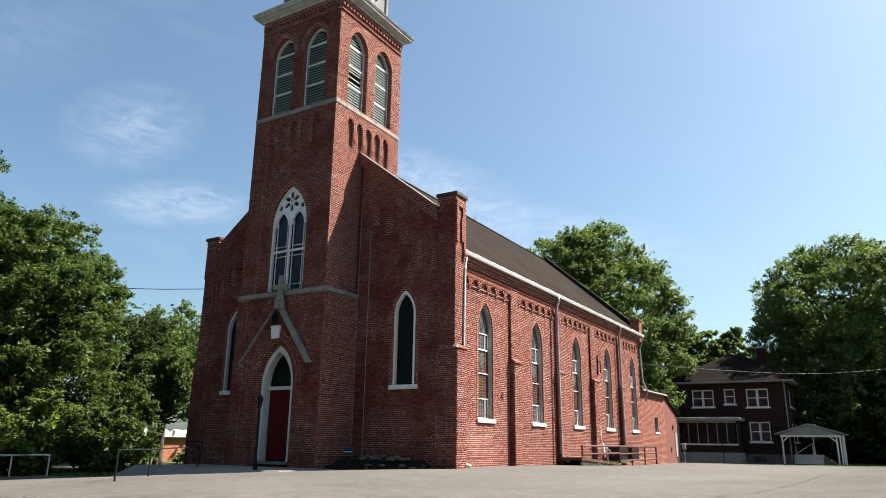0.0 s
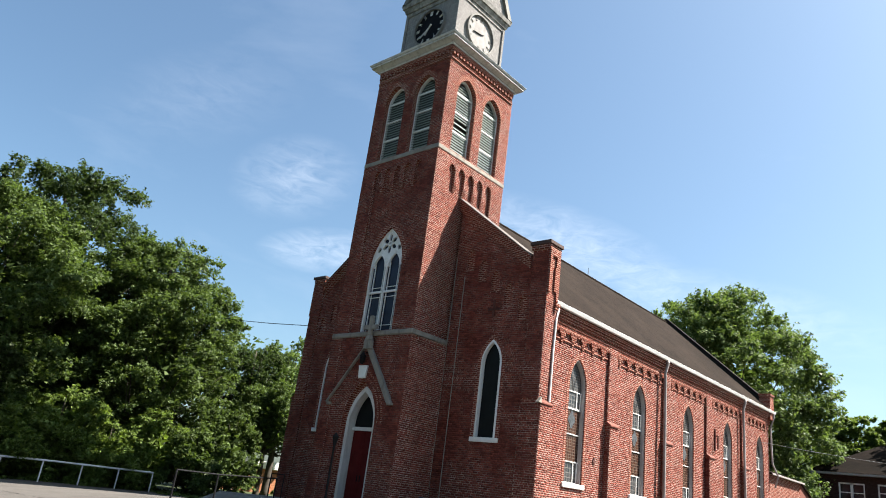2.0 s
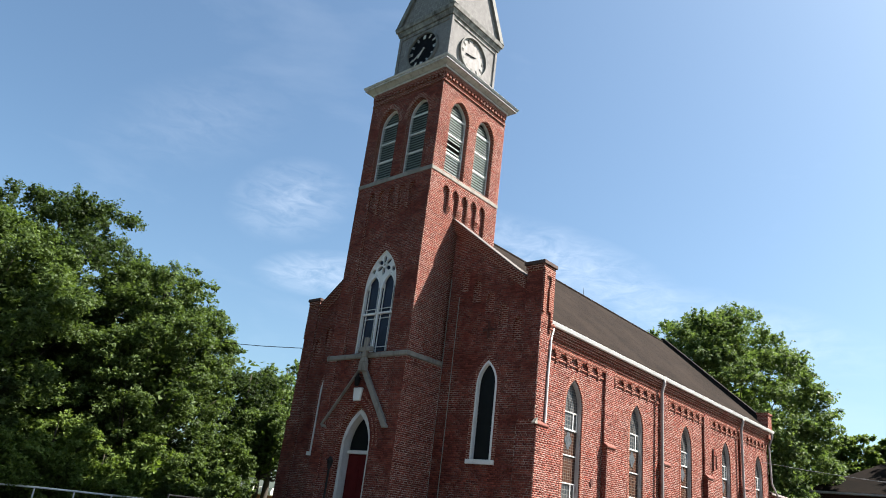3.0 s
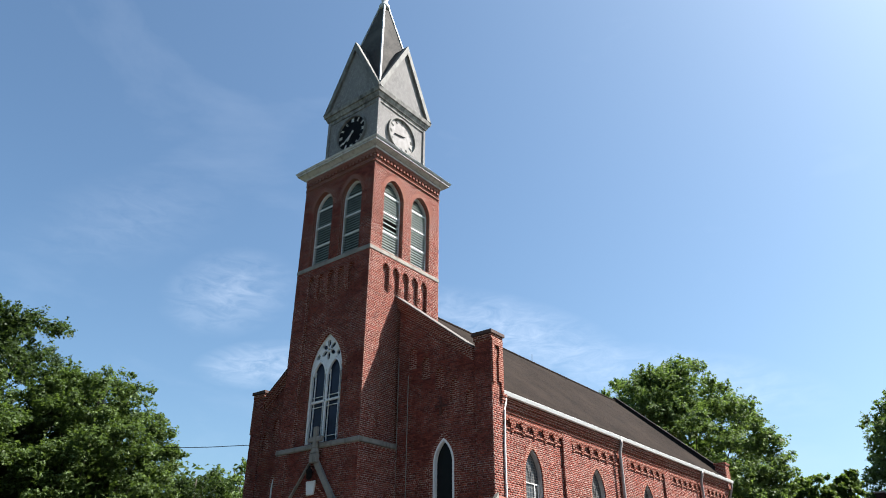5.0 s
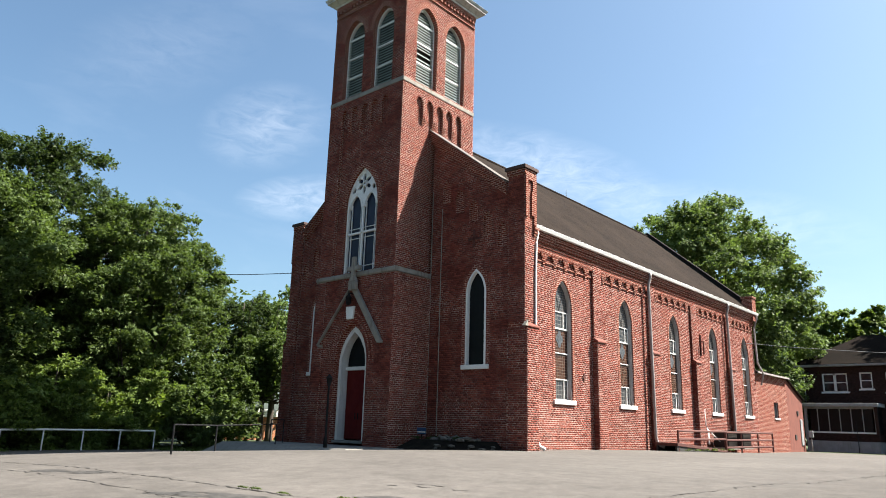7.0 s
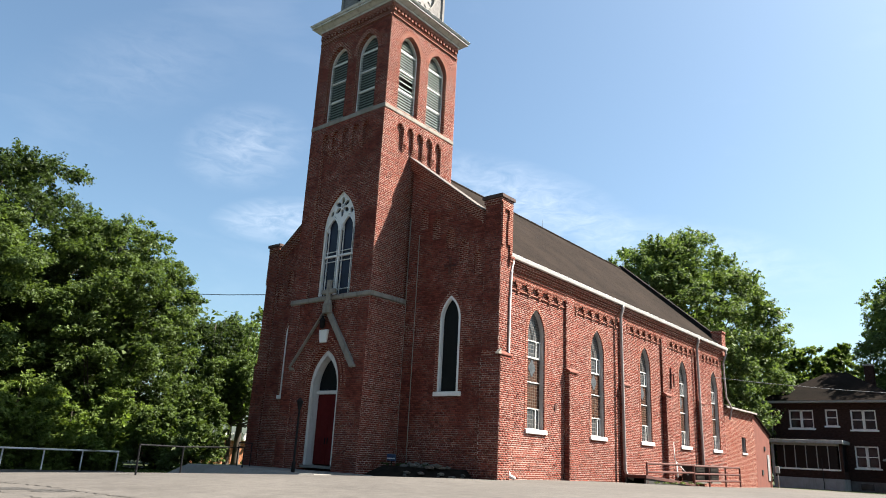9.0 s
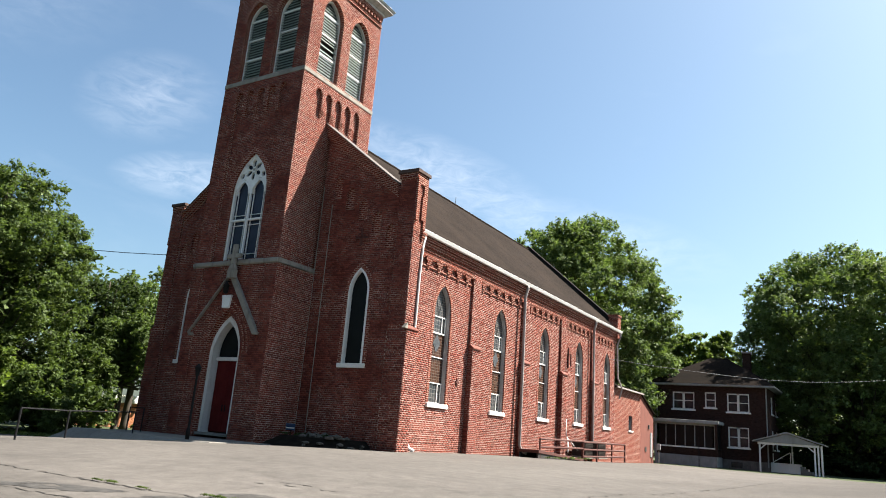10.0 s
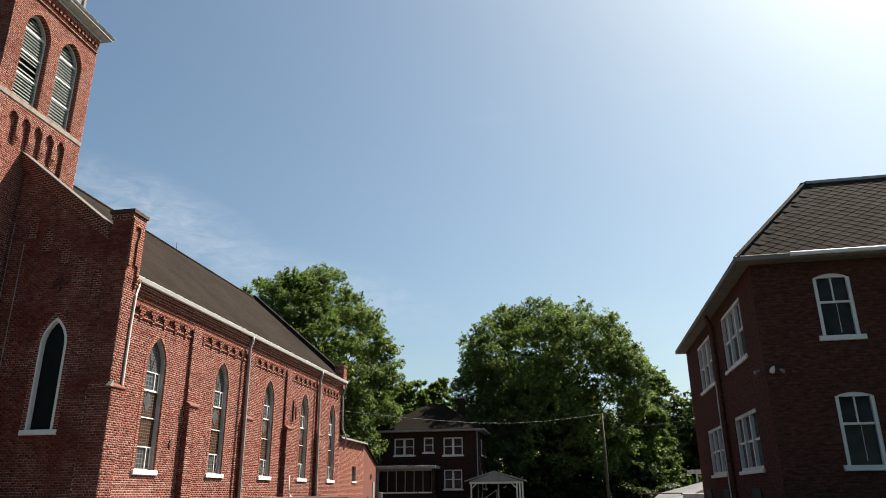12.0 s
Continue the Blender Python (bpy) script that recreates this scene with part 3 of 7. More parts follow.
FRONT, SMALL_U, GABLE_U = south(0.12), -13.75, -2.83
blind = []
for cx, top in ((-4.72, 12.4), (-3.9, 11.75), (-3.07, 11.08), (-2.24, 10.41), (-1.41, 9.74)):
    blind.append((cx, top))
front_win = (3.51, arch(GABLE_U - 0.58, GABLE_U + 0.58, 6.70, 7.80), None)
for side, (a, b) in enumerate(((TX1, -0.6), (MID * 2 + 0.6, TX0))):
    base, head, shut = front_win
    low = [(base, head if side == 0 else [(SMALL_U + GABLE_U - u, z) for u, z in head[::-1]], None)]
    part("front_wall", wall_skin(Geo(), FRONT, a, b, -1.2, 8.2, low, 0.45), BRICK, church, "shaded brick front wall")
    g = Geo()
    rec = []
    for cx, top in blind:
        c = cx if side == 0 else 2 * MID - cx
        rec.append((top - 1.1, arch(c - 0.25, c + 0.25, top - 0.38, top, 5), 0.11))
    wall_skin(g, FRONT, a, b, 8.2, gable, rec, 0.45)
    part("front_wall", g, BRICK, church, "shaded brick gable wall with blind arches")
part("back_wall", wall_skin(Geo(), north(END_Y), MID * 2 - WALL_X, WALL_X, -1.2, lambda u: 16.5 - 0.86 * abs(u - MID), (), 0.45, (MID,)), BRICK, church)

# sloping copings with corbelled brick below
for s in (1, -1):
    a, b = (MID + s * (HALF - 0.15), 15.197), (MID + s * 7.2, 15.197 - 0.78 * 4.65)
    cop = Geo().prism([(a[0], -0.14, a[1] + 0.02), (b[0], -0.14, b[1] + 0.02), (b[0], -0.14, b[1] + 0.09), (a[0], -0.14, a[1] + 0.09)],
                      [(a[0], 0.62, a[1] + 0.02), (b[0], 0.62, b[1] + 0.02), (b[0], 0.62, b[1] + 0.09), (a[0], 0.62, a[1] + 0.09)])
    part("coping", cop, COPING, church, "weathered stone coping", 0.015)
    for k, (y0, z0, z1) in enumerate(((-0.10, -0.12, 0.015), (-0.045, -0.26, -0.124), (0.01, -0.42, -0.264), (0.06, -0.60, -0.424))):
        cor = Geo().prism([(a[0], y0, a[1] + z0), (b[0], y0, b[1] + z0), (b[0], y0, b[1] + z1), (a[0], y0, a[1] + z1)],
                          [(a[0], 0.116, a[1] + z0), (b[0], 0.116, b[1] + z0), (b[0], 0.116, b[1] + z1), (a[0], 0.116, a[1] + z1)])
        part("corbel_course", cor, BRICK, church)

# corner piers
for s in (1, -1):
    def px(x0, x1):
        return (x0, x1) if s == 1 else (2 * MID - x1, 2 * MID - x0)
    g = Geo()
    g.box(*px(-1.04, 0.0), 0.0, 0.86, -1.2, 5.0)
    x0, x1 = px(-1.02, -0.14)
    g.box(x0, x1, 0.03, 0.84, 4.9, 12.0)
    pier = part("corner_pier", g, BRICK, church, "tall square corner pier of red brick", 0.01)
    # weathered shoulders
    o, i = (0.05, -0.16) if s == 1 else (2 * MID - 0.05, 2 * MID + 0.16)
    sh = Geo().prism([(o, -0.03, 4.99), (o, -0.03, 5.05), (i, -0.03, 5.20), (i, -0.03, 4.99)], [(o, 0.90, 4.99), (o, 0.90, 5.05), (i, 0.90, 5.20), (i, 0.90, 4.99)])
    part("shoulder", sh, BRICK_SMOOTH, pier, "sloping brick shoulder", 0.01)
    if s == 1:
        tip = Geo().prism([(0.06, -0.12, 5.0), (0.06, 0.0, 5.0), (0.06, -0.02, 5.26), (0.06, -0.2, 5.02)], [(-0.12, -0.12, 5.0), (-0.12, 0.0, 5.0), (-0.12, -0.02, 5.2), (-0.12, -0.2, 5.02)])
        part("kneeler", tip, STONE, pier, "pale broken corner stone")
    part("cap_course", Geo().box(x0 - 0.05, x1 + 0.05, -0.03, 0.90, 11.78, 12.0), BRICK, pier, "", 0.012)
    cap = Geo().box(x0 - 0.12, x1 + 0.12, -0.10, 0.97, 12.004, 12.16)
    cap.prism([(x0 - 0.12, -0.10, 12.164), (x1 + 0.12, -0.10, 12.164), (x1 + 0.12, 0.97, 12.164), (x0 - 0.12, 0.97, 12.164)],
              [(x0 + 0.2, 0.25, 12.25), (x1 - 0.2, 0.25, 12.25), (x1 - 0.2, 0.6, 12.25), (x0 + 0.2, 0.6, 12.25)])
    part("cap", cap, CAP, pier, "dark weathered cap slab", 0.012)
    # a sunk panel's raised edges and corbels on the outer flank
    out = 0.0 if s == 1 else 2 * MID
    fl = Geo()
    xa, xb = px(-0.14, -0.06)
    for y0, y1, z0, z1 in ((0.03, 0.20, 9.8, 11.78), (0.66, 0.84, 9.5, 11.78), (0.204, 0.656, 11.5, 11.78), (0.48, 0.656, 9.9, 11.0), (0.56, 0.656, 11.0, 11.5)):
        fl.box(xa, xb, y0, y1, z0, z1)
    for k in range(4):
        fl.box(*px(-0.14, -0.02 - 0.03 * k), 0.66, 1.0 - 0.1 * k, 9.44 - 0.14 * (k + 1), 9.44 - 0.14 * k - 0.003)
    part("raised_brickwork", fl, BRICK, pier)

# far corner pier with its dark gable parapet
g = Geo().box(-1.0, -0.26, END_Y - 0.7, END_Y + 0.1, 9.0, 10.7)
g.box(-1.06, -0.2, END_Y - 0.76, END_Y + 0.16, 10.7, 10.84)
part("corner_pier", g, BRICK, church, "low brick pier at the far corner", 0.01)
for s in (1, -1):
    a, b = (MID, 17.0), (MID + s * 7.5, 17.0 - 0.86 * 7.5)
    par = Geo().prism([(a[0], END_Y - 0.45, a[1] - 1.0), (b[0], END_Y - 0.45, b[1] - 0.9), (b[0], END_Y - 0.45, b[1]), (a[0], END_Y - 0.45, a[1])],
                      [(a[0], END_Y + 0.1, a[1] - 1.0), (b[0], END_Y + 0.1, b[1] - 0.9), (b[0], END_Y + 0.1, b[1]), (a[0], END_Y + 0.1, a[1])])
    p = part("parapet", par, SLATE_DARK, church, "dark tarred gable parapet")
    part("coping", Geo().bar((a[0], END_Y - 0.17, a[1] + 0.04), (b[0], END_Y - 0.17, b[1] + 0.04), 0.68, 0.07), SLATE_DARK, p, "dark tarred coping")

# roof
RIDGE, EAVE = 16.62, 9.62
for s in (1, -1):
    e = MID + s * 8.0
    part("roof", Geo().prism([(MID, 0.5, RIDGE), (e, 0.5, EAVE), (e, 0.5, EAVE + 0.12), (MID, 0.5, RIDGE + 0.12)],
                             [(MID, END_Y - 0.4, RIDGE), (e, END_Y - 0.4, EAVE), (e, END_Y - 0.4, EAVE + 0.12), (MID, END_Y - 0.4, RIDGE + 0.12)]), ROOF, church, "steep roof of dark brown worn shingles")
part("ridge_cap", Geo().tube([(MID, TY1, RIDGE + 0.13), (MID, END_Y - 0.4, RIDGE + 0.13)], 0.09), ROOF, church)
for y in (4.6, 17.0):
    part("lightning_rod", Geo().tube([(MID, y, RIDGE + 0.1), (MID, y, RIDGE + 0.75)], [0.025, 0.012], 5), LIGHTNING, church, "thin dark lightning rod")
flash = Geo().prism([(-0.5, 0.87, 9.72), (-1.9, 0.87, 10.92), (-1.9, 0.95, 10.98), (-0.45, 1.5, 9.78)], [(-0.5, 0.87, 9.75), (-1.9, 0.87, 10.95), (-1.9, 0.95, 11.0), (-0.45, 1.5, 9.80)])
part("roof_flashing", flash, TIN, church, "pale strip of metal flashing")

# brick cornice of the long side: stepped courses, and corbels bay by bay
for k, (z0, z1, d) in enumerate(((8.86, 8.97, 0.16), (9.02, 9.13, 0.21), (9.14, 9.25, 0.26), (9.27, 9.46, 0.33))):
    part("cornice_course", Geo().box(WALL_X - 0.02, WALL_X + d, 0.86, END_Y, z0, z1), BRICK, church, "", 0.006)
part("cornice_backing", Geo().box(WALL_X - 0.02, WALL_X + 0.12, 0.86, END_Y, 8.70, 9.30), BRICK, church)
PIERS = [6.9, 13.05, 19.0, 24.97]
spans = list(zip([0.9] + [p + 0.42 for p in PIERS], [p - 0.42 for p in PIERS] + [END_Y - 0.45]))
for y0, y1 in spans:
    g, n = Geo(), 6
    w = (y1 - y0) / n
    g.box(WALL_X - 0.01, WALL_X + 0.14, y0, y1, 8.63, 8.705)
    g.box(WALL_X - 0.01, WALL_X + 0.05, y0, y1, 8.20, 8.275)
    for k in range(n):
        a = y0 + k * w
        g.box(WALL_X - 0.01, WALL_X + 0.125, a + w * 0.05, a + w * 0.95, 8.555, 8.627)
        g.box(WALL_X - 0.01, WALL_X + 0.115, a + w * 0.10, a + w * 0.62, 8.465, 8.552)
        g.box(WALL_X - 0.01, WALL_X + 0.10, a + w * 0.22, a + w * 0.62, 8.375, 8.462)
        g.box(WALL_X - 0.01, WALL_X + 0.085, a + w * 0.22, a + w * 0.50, 8.28, 8.372)
        g.box(WALL_X - 0.01, WALL_X + 0.07, a + w * 0.30, a + w * 0.46, 8.12, 8.197)
    part("corbel_table", g, BRICK, church, "row of stepped brick corbels")

# buttresses
for y in PIERS:
    g = Geo().box(WALL_X - 0.02, WALL_X + 0.30, y - 0.42, y + 0.42, -1.2, 5.05).box(WALL_X - 0.02, WALL_X + 0.13, y - 0.42, y + 0.42, 5.0, 8.86)
    bt = part("buttress", g, BRICK, church, "stepped brick buttress", 0.008)
    sh = Geo().prism([(WALL_X + 0.36, y - 0.47, 5.02), (WALL_X + 0.36, y + 0.47, 5.02), (WALL_X + 0.36, y + 0.47, 5.09), (WALL_X + 0.36, y - 0.47, 5.09)],
                     [(WALL_X + 0.12, y - 0.47, 5.02), (WALL_X + 0.12, y + 0.47, 5.02), (WALL_X + 0.12, y + 0.47, 5.27), (WALL_X + 0.12, y - 0.47, 5.27)])
    part("shoulder", sh, BRICK_SMOOTH, bt, "sloping brick shoulder", 0.01)

# gutter and downpipes
gx = WALL_X + 0.43
part("gutter", Geo().prism([(gx - 0.09, 0.92, 9.47), (gx + 0.05, 0.92, 9.47), (gx + 0.11, 0.92, 9.64), (gx - 0.09, 0.92, 9.64)],
                           [(gx - 0.09, END_Y + 0.2, 9.47), (gx + 0.05, END_Y + 0.2, 9.47), (gx + 0.11, END_Y + 0.2, 9.64), (gx - 0.09, END_Y + 0.2, 9.64)]), CLEAN_WHITE, church, "white painted metal gutter", 0.01)
part("downpipe", Geo().tube([(gx, 1.2, 9.5), (gx + 0.05, 1.12, 9.25), (-0.09, 0.86, 8.75), (-0.085, 0.78, 7.4), (-0.085, 0.76, 5.15)], 0.045), CLEAN_WHITE, church, "white downpipe ending on the pier")
for y, mat in ((12.4, PIPE_GREY), (24.4, PIPE_GREY)):
    part("downpipe", Geo().tube([(gx, y, 9.5), (gx, y, 9.3), (-0.36, y, 8.8), (-0.33, y, 5.2), (-0.30, y - 0.02, 0.55), (-0.18, y + 0.05, 0.22), (0.10, y + 0.12, 0.10)], 0.085, 10), mat, church, "grey white painted downpipe", 0, True)
part("downpipe", Geo().tube([(gx, 30.2, 9.5), (gx, 30.2, 9.2), (-0.5, 30.3, 8.5), (-0.45, 30.35, 6.0), (-0.2, 30.7, 5.2), (-0.45, 30.8, 4.4)], 0.07), PIPE_GREY, church, "bent grey downpipe")
part("drain_elbow", Geo().tube([(-0.5, 1.5, 0.3), (-0.42, 1.55, 0.12), (-0.2, 1.6, 0.05)], 0.08, 10), CLEAN_WHITE, church, "short white drain elbow", 0, True)
part("pipe_stub", Geo().tube([(WALL_X, 20.1, 6.5), (-0.4, 20.05, 6.45), (-0.4, 20.05, 5.7)], 0.05).tube([(-0.6, 20.1, 6.9), (-0.6, 20.1, 5.6)], 0.05), RUST, church, "rusty bent pipe")


def lancet_window(m, u, base, spring, apex, half, d, label, casing=None, tone_of_casing="faded grey painted casing"):
    """A leaded lancet: bricks round its arch, a casing, bars, panes and a sill."""
    casing = casing or REVEAL
    head = arch(u - half, u + half, spring, apex)
    win = part("window", band(Geo(), m, grown(base, head, -0.002), grown(base, head, 0.20), -0.018, 0.02), BRICK, church, label)
    # arch bricks stand proud of the wall
    bw = Geo()
    inner = grown(base, arch(u - half, u + half, spring, apex), -0.06)
    band(bw, m, inner, outline(base, head), 0.05, d + 0.05)
    part("frame", bw, casing, win, tone_of_casing, 0.006)
    part("sill", slab(Geo(), m, u - half - 0.17, u + half + 0.17, -0.09, d, base - 0.20, base - 0.003), CLEAN_WHITE, win, "thick white painted stone sill", 0.015)
    rows = [base, base + 0.92, base + 2.11, base + 3.23, base + 4.02]
    for k, (a, b) in enumerate(zip(rows, rows[1:])):
        mat, tone = ((CLEAR, "clear leaded pane"), (AMBER, "amber leaded pane"), (AMBER, "amber leaded pane"), (CLEAR, "pale leaded pane"))[k]
        part("pane", slab(Geo(), m, u - half + 0.055, u + half - 0.055, d, d + 0.02, a, b), mat, win, tone)
        part("glazing_bar", slab(Geo(), m, u - half + 0.055, u + half - 0.055, d - 0.05, d - 0.003, b - 0.022, b + 0.022), CLEAN_WHITE, win, "", 0.006)
        if k in (0, 3):
            sash = Geo()
            for c in (u - half + 0.125, u + 0.30, u + half - 0.125):
                slab(sash, m, c - 0.02, c + 0.02, d - 0.045, d - 0.006, a, b - 0.026)
            slab(sash, m, u - half + 0.16, u + half - 0.16, d - 0.045, d - 0.006, a, a + 0.05)
            part("sash", sash, CLEAN_WHITE, win, "white opening sash")
    top = [(p, z) for p, z in inner if z > rows[-1]]
    part("pane", Geo().face(*[m(p, d, z) for p, z in [(top[0][0], rows[-1])] + top + [(top[-1][0], rows[-1])]]), DUSK, win, "dark leaded arch head")
    med = Geo()
    c = (u, rows[3] - 0.46)
    ring = [(c[0] + 0.26 * math.cos(q) * (1 + 0.18 * math.cos(4 * q)), c[1] + 0.34 * math.sin(q) * (1 + 0.18 * math.cos(4 * q))) for q in (2 * math.pi * j / 24 for j in range(24))]
    med.prism([m(p, d - 0.016, z) for p, z in ring], [m(p, d - 0.004, z) for p, z in ring])
    part("medallion", med, MEDAL, win, "pale blue painted glass medallion")
    tr = Geo()
    for s in (-1, 1):
        tr.tube([m(u, d - 0.02, rows[-1]), m(u + s * 0.12, d - 0.02, rows[-1] + 0.5), m(u + s * 0.30, d - 0.02, rows[-1] + 0.82)], 0.014, 5)
    part("tracery", tr, DUSK, win)
    return win


for y in BAYS:
    lancet_window(SIDE, y, 2.15, 6.40, 7.68, 0.75, 0.24, "tall narrow pointed window of leaded stained glass")

# windows of the gable front
for s in (1, -1):
    u = GABLE_U if s == 1 else SMALL_U
    head = arch(u - 0.58, u + 0.58, 6.70, 7.80)
    win = part("window", band(Geo(), FRONT, outline(3.51, head), grown(3.51, head, 0.20), -0.02, 0.02), BRICK, church, "dark pointed window in a white casing")
    part("frame", band(Geo(), FRONT, grown(3.51, head, -0.09), outline(3.51, head), -0.035, 0.20), CLEAN_WHITE, win, "white painted casing", 0.008)
    part("pane", Geo().face(*[FRONT(p, 0.16, z) for p, z in grown(3.51, head, -0.08)]), DARK_SCREEN, win, "dark storm glazing")
    part("sill", slab(Geo(), FRONT, u - 0.76, u + 0.76, -0.10, 0.2, 3.31, 3.507), CLEAN_WHITE, win, "white stone sill", 0.015)

# iron wall anchor in the shape of a cross
part("wall_anchor", Geo().box(-3.04, -2.94, 0.06, 0.118, 8.86, 9.64).box(-3.32, -2.66, 0.06, 0.116, 9.18, 9.28), RUST, church, "dark iron cross-shaped wall anchor")
part("wall_anchor", Geo().box(WALL_X + 0.003, WALL_X + 0.05, 5.57, 5.69, 3.12, 3.46).box(WALL_X + 0.003, WALL_X + 0.048, 5.50, 5.76, 3.24, 3.34), RUST, church, "rusty iron wall anchor")
# conduits up the inner corner
for x in (-5.60, -4.97):
    part("conduit", Geo().tube([(x, 0.09, 0.3), (x, 0.09, 12.0 if x < -5.2 else 11.0)], 0.02, 5), STONE, church, "thin pale conduit")

# ---- the tower ----
TF, TE = south(TY0), east(TX1)
faces = (("front", TF, TMID), ("east", TE, (TY0 + TY1) / 2), ("west", west(TX0), (TY0 + TY1) / 2), ("north", north(TY1), TMID))
B1, B2, TOPZ = 7.72, 17.14, 23.16
door_head = arch(TMID - 1.13, TMID + 1.13, 3.62, 5.55)
big_head = arch(TMID - 1.15, TMID + 1.15, 11.3, 13.27)
# depth and half width of the sunk panels, and the arcade at their head
PANEL, FIELD, ARC_Z, ARC_U = 0.16, 1.735, 15.62, (-1.48, -0.74, 0.0, 0.74, 1.48)
for name, m, c in faces:
    g = Geo()
    lo, hi = c - HALF, c + HALF
    deep = lambda u, d, z, m=m: m(u, d + PANEL, z)
    if name == "front":
        part("tower_wall", wall_skin(Geo(), m, lo, hi, -1.2, B1, [(-1.2, door_head, None)], 0.25), BRICK, church, "brick tower wall round the door")
        part("tower_wall", wall_skin(Geo(), deep, c - FIELD, c + FIELD, B1, B2, [(7.95, big_head, None)], 0.33), BRICK, church, "sunk brick panel round the great window")
    else:
        part("tower_wall", wall_skin(Geo(), m, lo, hi, -1.2, B1, (), 0.45), BRICK, church, "tall brick tower wall")
        part("tower_wall", wall_skin(Geo(), deep, c - FIELD, c + FIELD, B1, B2, (), 0.33), BRICK, church, "tall sunk brick panel")
    for u0, u1 in ((lo, c - FIELD), (c + FIELD, hi)):
        part("lesene", slab(Geo(), m, u0, u1, 0.0, 0.45, B1, B2), BRICK, church, "flat brick strip at the tower's corner")
    part("panel_sill", slab(Geo(), m, c - FIELD, c + FIELD, 0.0, PANEL + 0.02, 7.70, 7.85), STONE, church)
    arcade, skin = [(ARC_Z, arch(c + u - 0.25, c + u + 0.25, 16.36, 16.72, 5)) for u in ARC_U], Geo()
    for _, head in arcade:
        for (p, pz), (q, qz) in zip(head, head[1:]):
            skin.face(m(p, 0, pz), m(q, 0, qz), m(q, 0, B2), m(p, 0, B2))
            skin.face(m(p, 0, pz), m(p, PANEL, pz), m(q, PANEL, qz), m(q, 0, qz))
    part("arcade_arches", skin, BRICK, church, "row of small pointed brick arches")
    for k, u in enumerate(ARC_U[:-1]):
        st = slab(Geo(), m, c + u + 0.25, c + u + 0.49, 0.0, PANEL, ARC_Z, B2)
        for j in range(3):
            slab(st, m, c + u + 0.25 + 0.02 * j, c + u + 0.49 - 0.02 * j, 0.035 + 0.035 * j, PANEL, ARC_Z - 0.095 * (j + 1), ARC_Z - 0.095 * j - 0.003)
        part("corbel", st, BRICK, church, "stepped brick corbel between two arches")
    bel = [(17.38, arch(c + s * 1.1 - 0.76, c + s * 1.1 + 0.76, 20.78, 21.82), None) for s in (-1, 1)]
    wall_skin(g, m, lo, hi, B2, TOPZ, bel, 0.45)
    part("tower_wall", g, BRICK, church, "brick belfry wall")
    # brick arches and louvred openings of the belfry
    for s in (-1, 1):
        u = c + s * 1.1
        head = arch(u - 0.76, u + 0.76, 20.78, 21.82)
        low = part("louvre_window", band(Geo(), m, outline(20.78, head)[1:-1], grown(20.78, head, 0.24)[1:-1], -0.014, 0.02), BRICK, church, "pointed belfry opening with green louvres")
        part("frame", band(Geo(), m, grown(17.38, head, -0.07), outline(17.38, head), 0.24, 0.40), CLEAN_WHITE, low, "white painted casing", 0.008)
        for z in (18.63, 19.76, 20.88):
            part("crossbar", slab(Geo(), m, u - 0.69, u + 0.69, 0.23, 0.32, z - 0.035, z + 0.035), CLEAN_WHITE, low, "white crossbar")
        # near-black sheet: the shade inside the belfry is put into its colour
        part("backing", Geo().face(*[m(p, 0.44, z) for p, z in grown(17.38, head, -0.01)]), SHADOW_WOOD, low, "dark sheet standing in for the unlit inside of the belfry")
        for k in range(27):
            z = 17.50 + 0.152 * k
            half = 0.685
            if z > 20.5:
                half = max(0.06, max((abs(p - u) for p, q in head if q >= z + 0.1), default=0.1) - 0.12)
            if name == "east" and s == -1 and k in (10, 12):
                continue
            sl = Geo()
            sl.prism([m(u - half, 0.25, z - 0.075), m(u + half, 0.25, z - 0.075), m(u + half, 0.25, z - 0.035), m(u - half, 0.25, z - 0.035)],
                     [m(u - half, 0.39, z + 0.09), m(u + half, 0.39, z + 0.09), m(u + half, 0.39, z + 0.115), m(u - half, 0.39, z + 0.115)])
            part("slat", sl, LOUVRE, low)
    # dentils under the white cornice
    dn = Geo()
    slab(dn, m, lo, hi, -0.06, 0.0, 22.86, TOPZ)
    for k in range(20):
        u = lo + 0.05 + k * (2 * HALF - 0.1) / 20
        slab(dn, m, u, u + 0.15, -0.10, -0.003, 22.65, 22.858)
    part("dentil_course", dn, BRICK, church, "row of brick dentils")
    part("string_course", slab(Geo(), m, lo + 0.03, hi - 0.03, -0.07, -0.003, 22.37, 22.44), BRICK, church)

# stone bands
def square_ring(z0, z1, out, back=0.0):
    g = Geo()
    cx, cy = TMID, (TY0 + TY1) / 2
    a, b = HALF + out, HALF + back
    g.prism([(cx - a, cy - a, z0), (cx + a, cy - a, z0), (cx + a, cy + a, z0), (cx - a, cy + a, z0)], [(cx - b, cy - b, z1), (cx + b, cy - b, z1), (cx + b, cy + b, z1), (cx - b, cy + b, z1)])
    return g


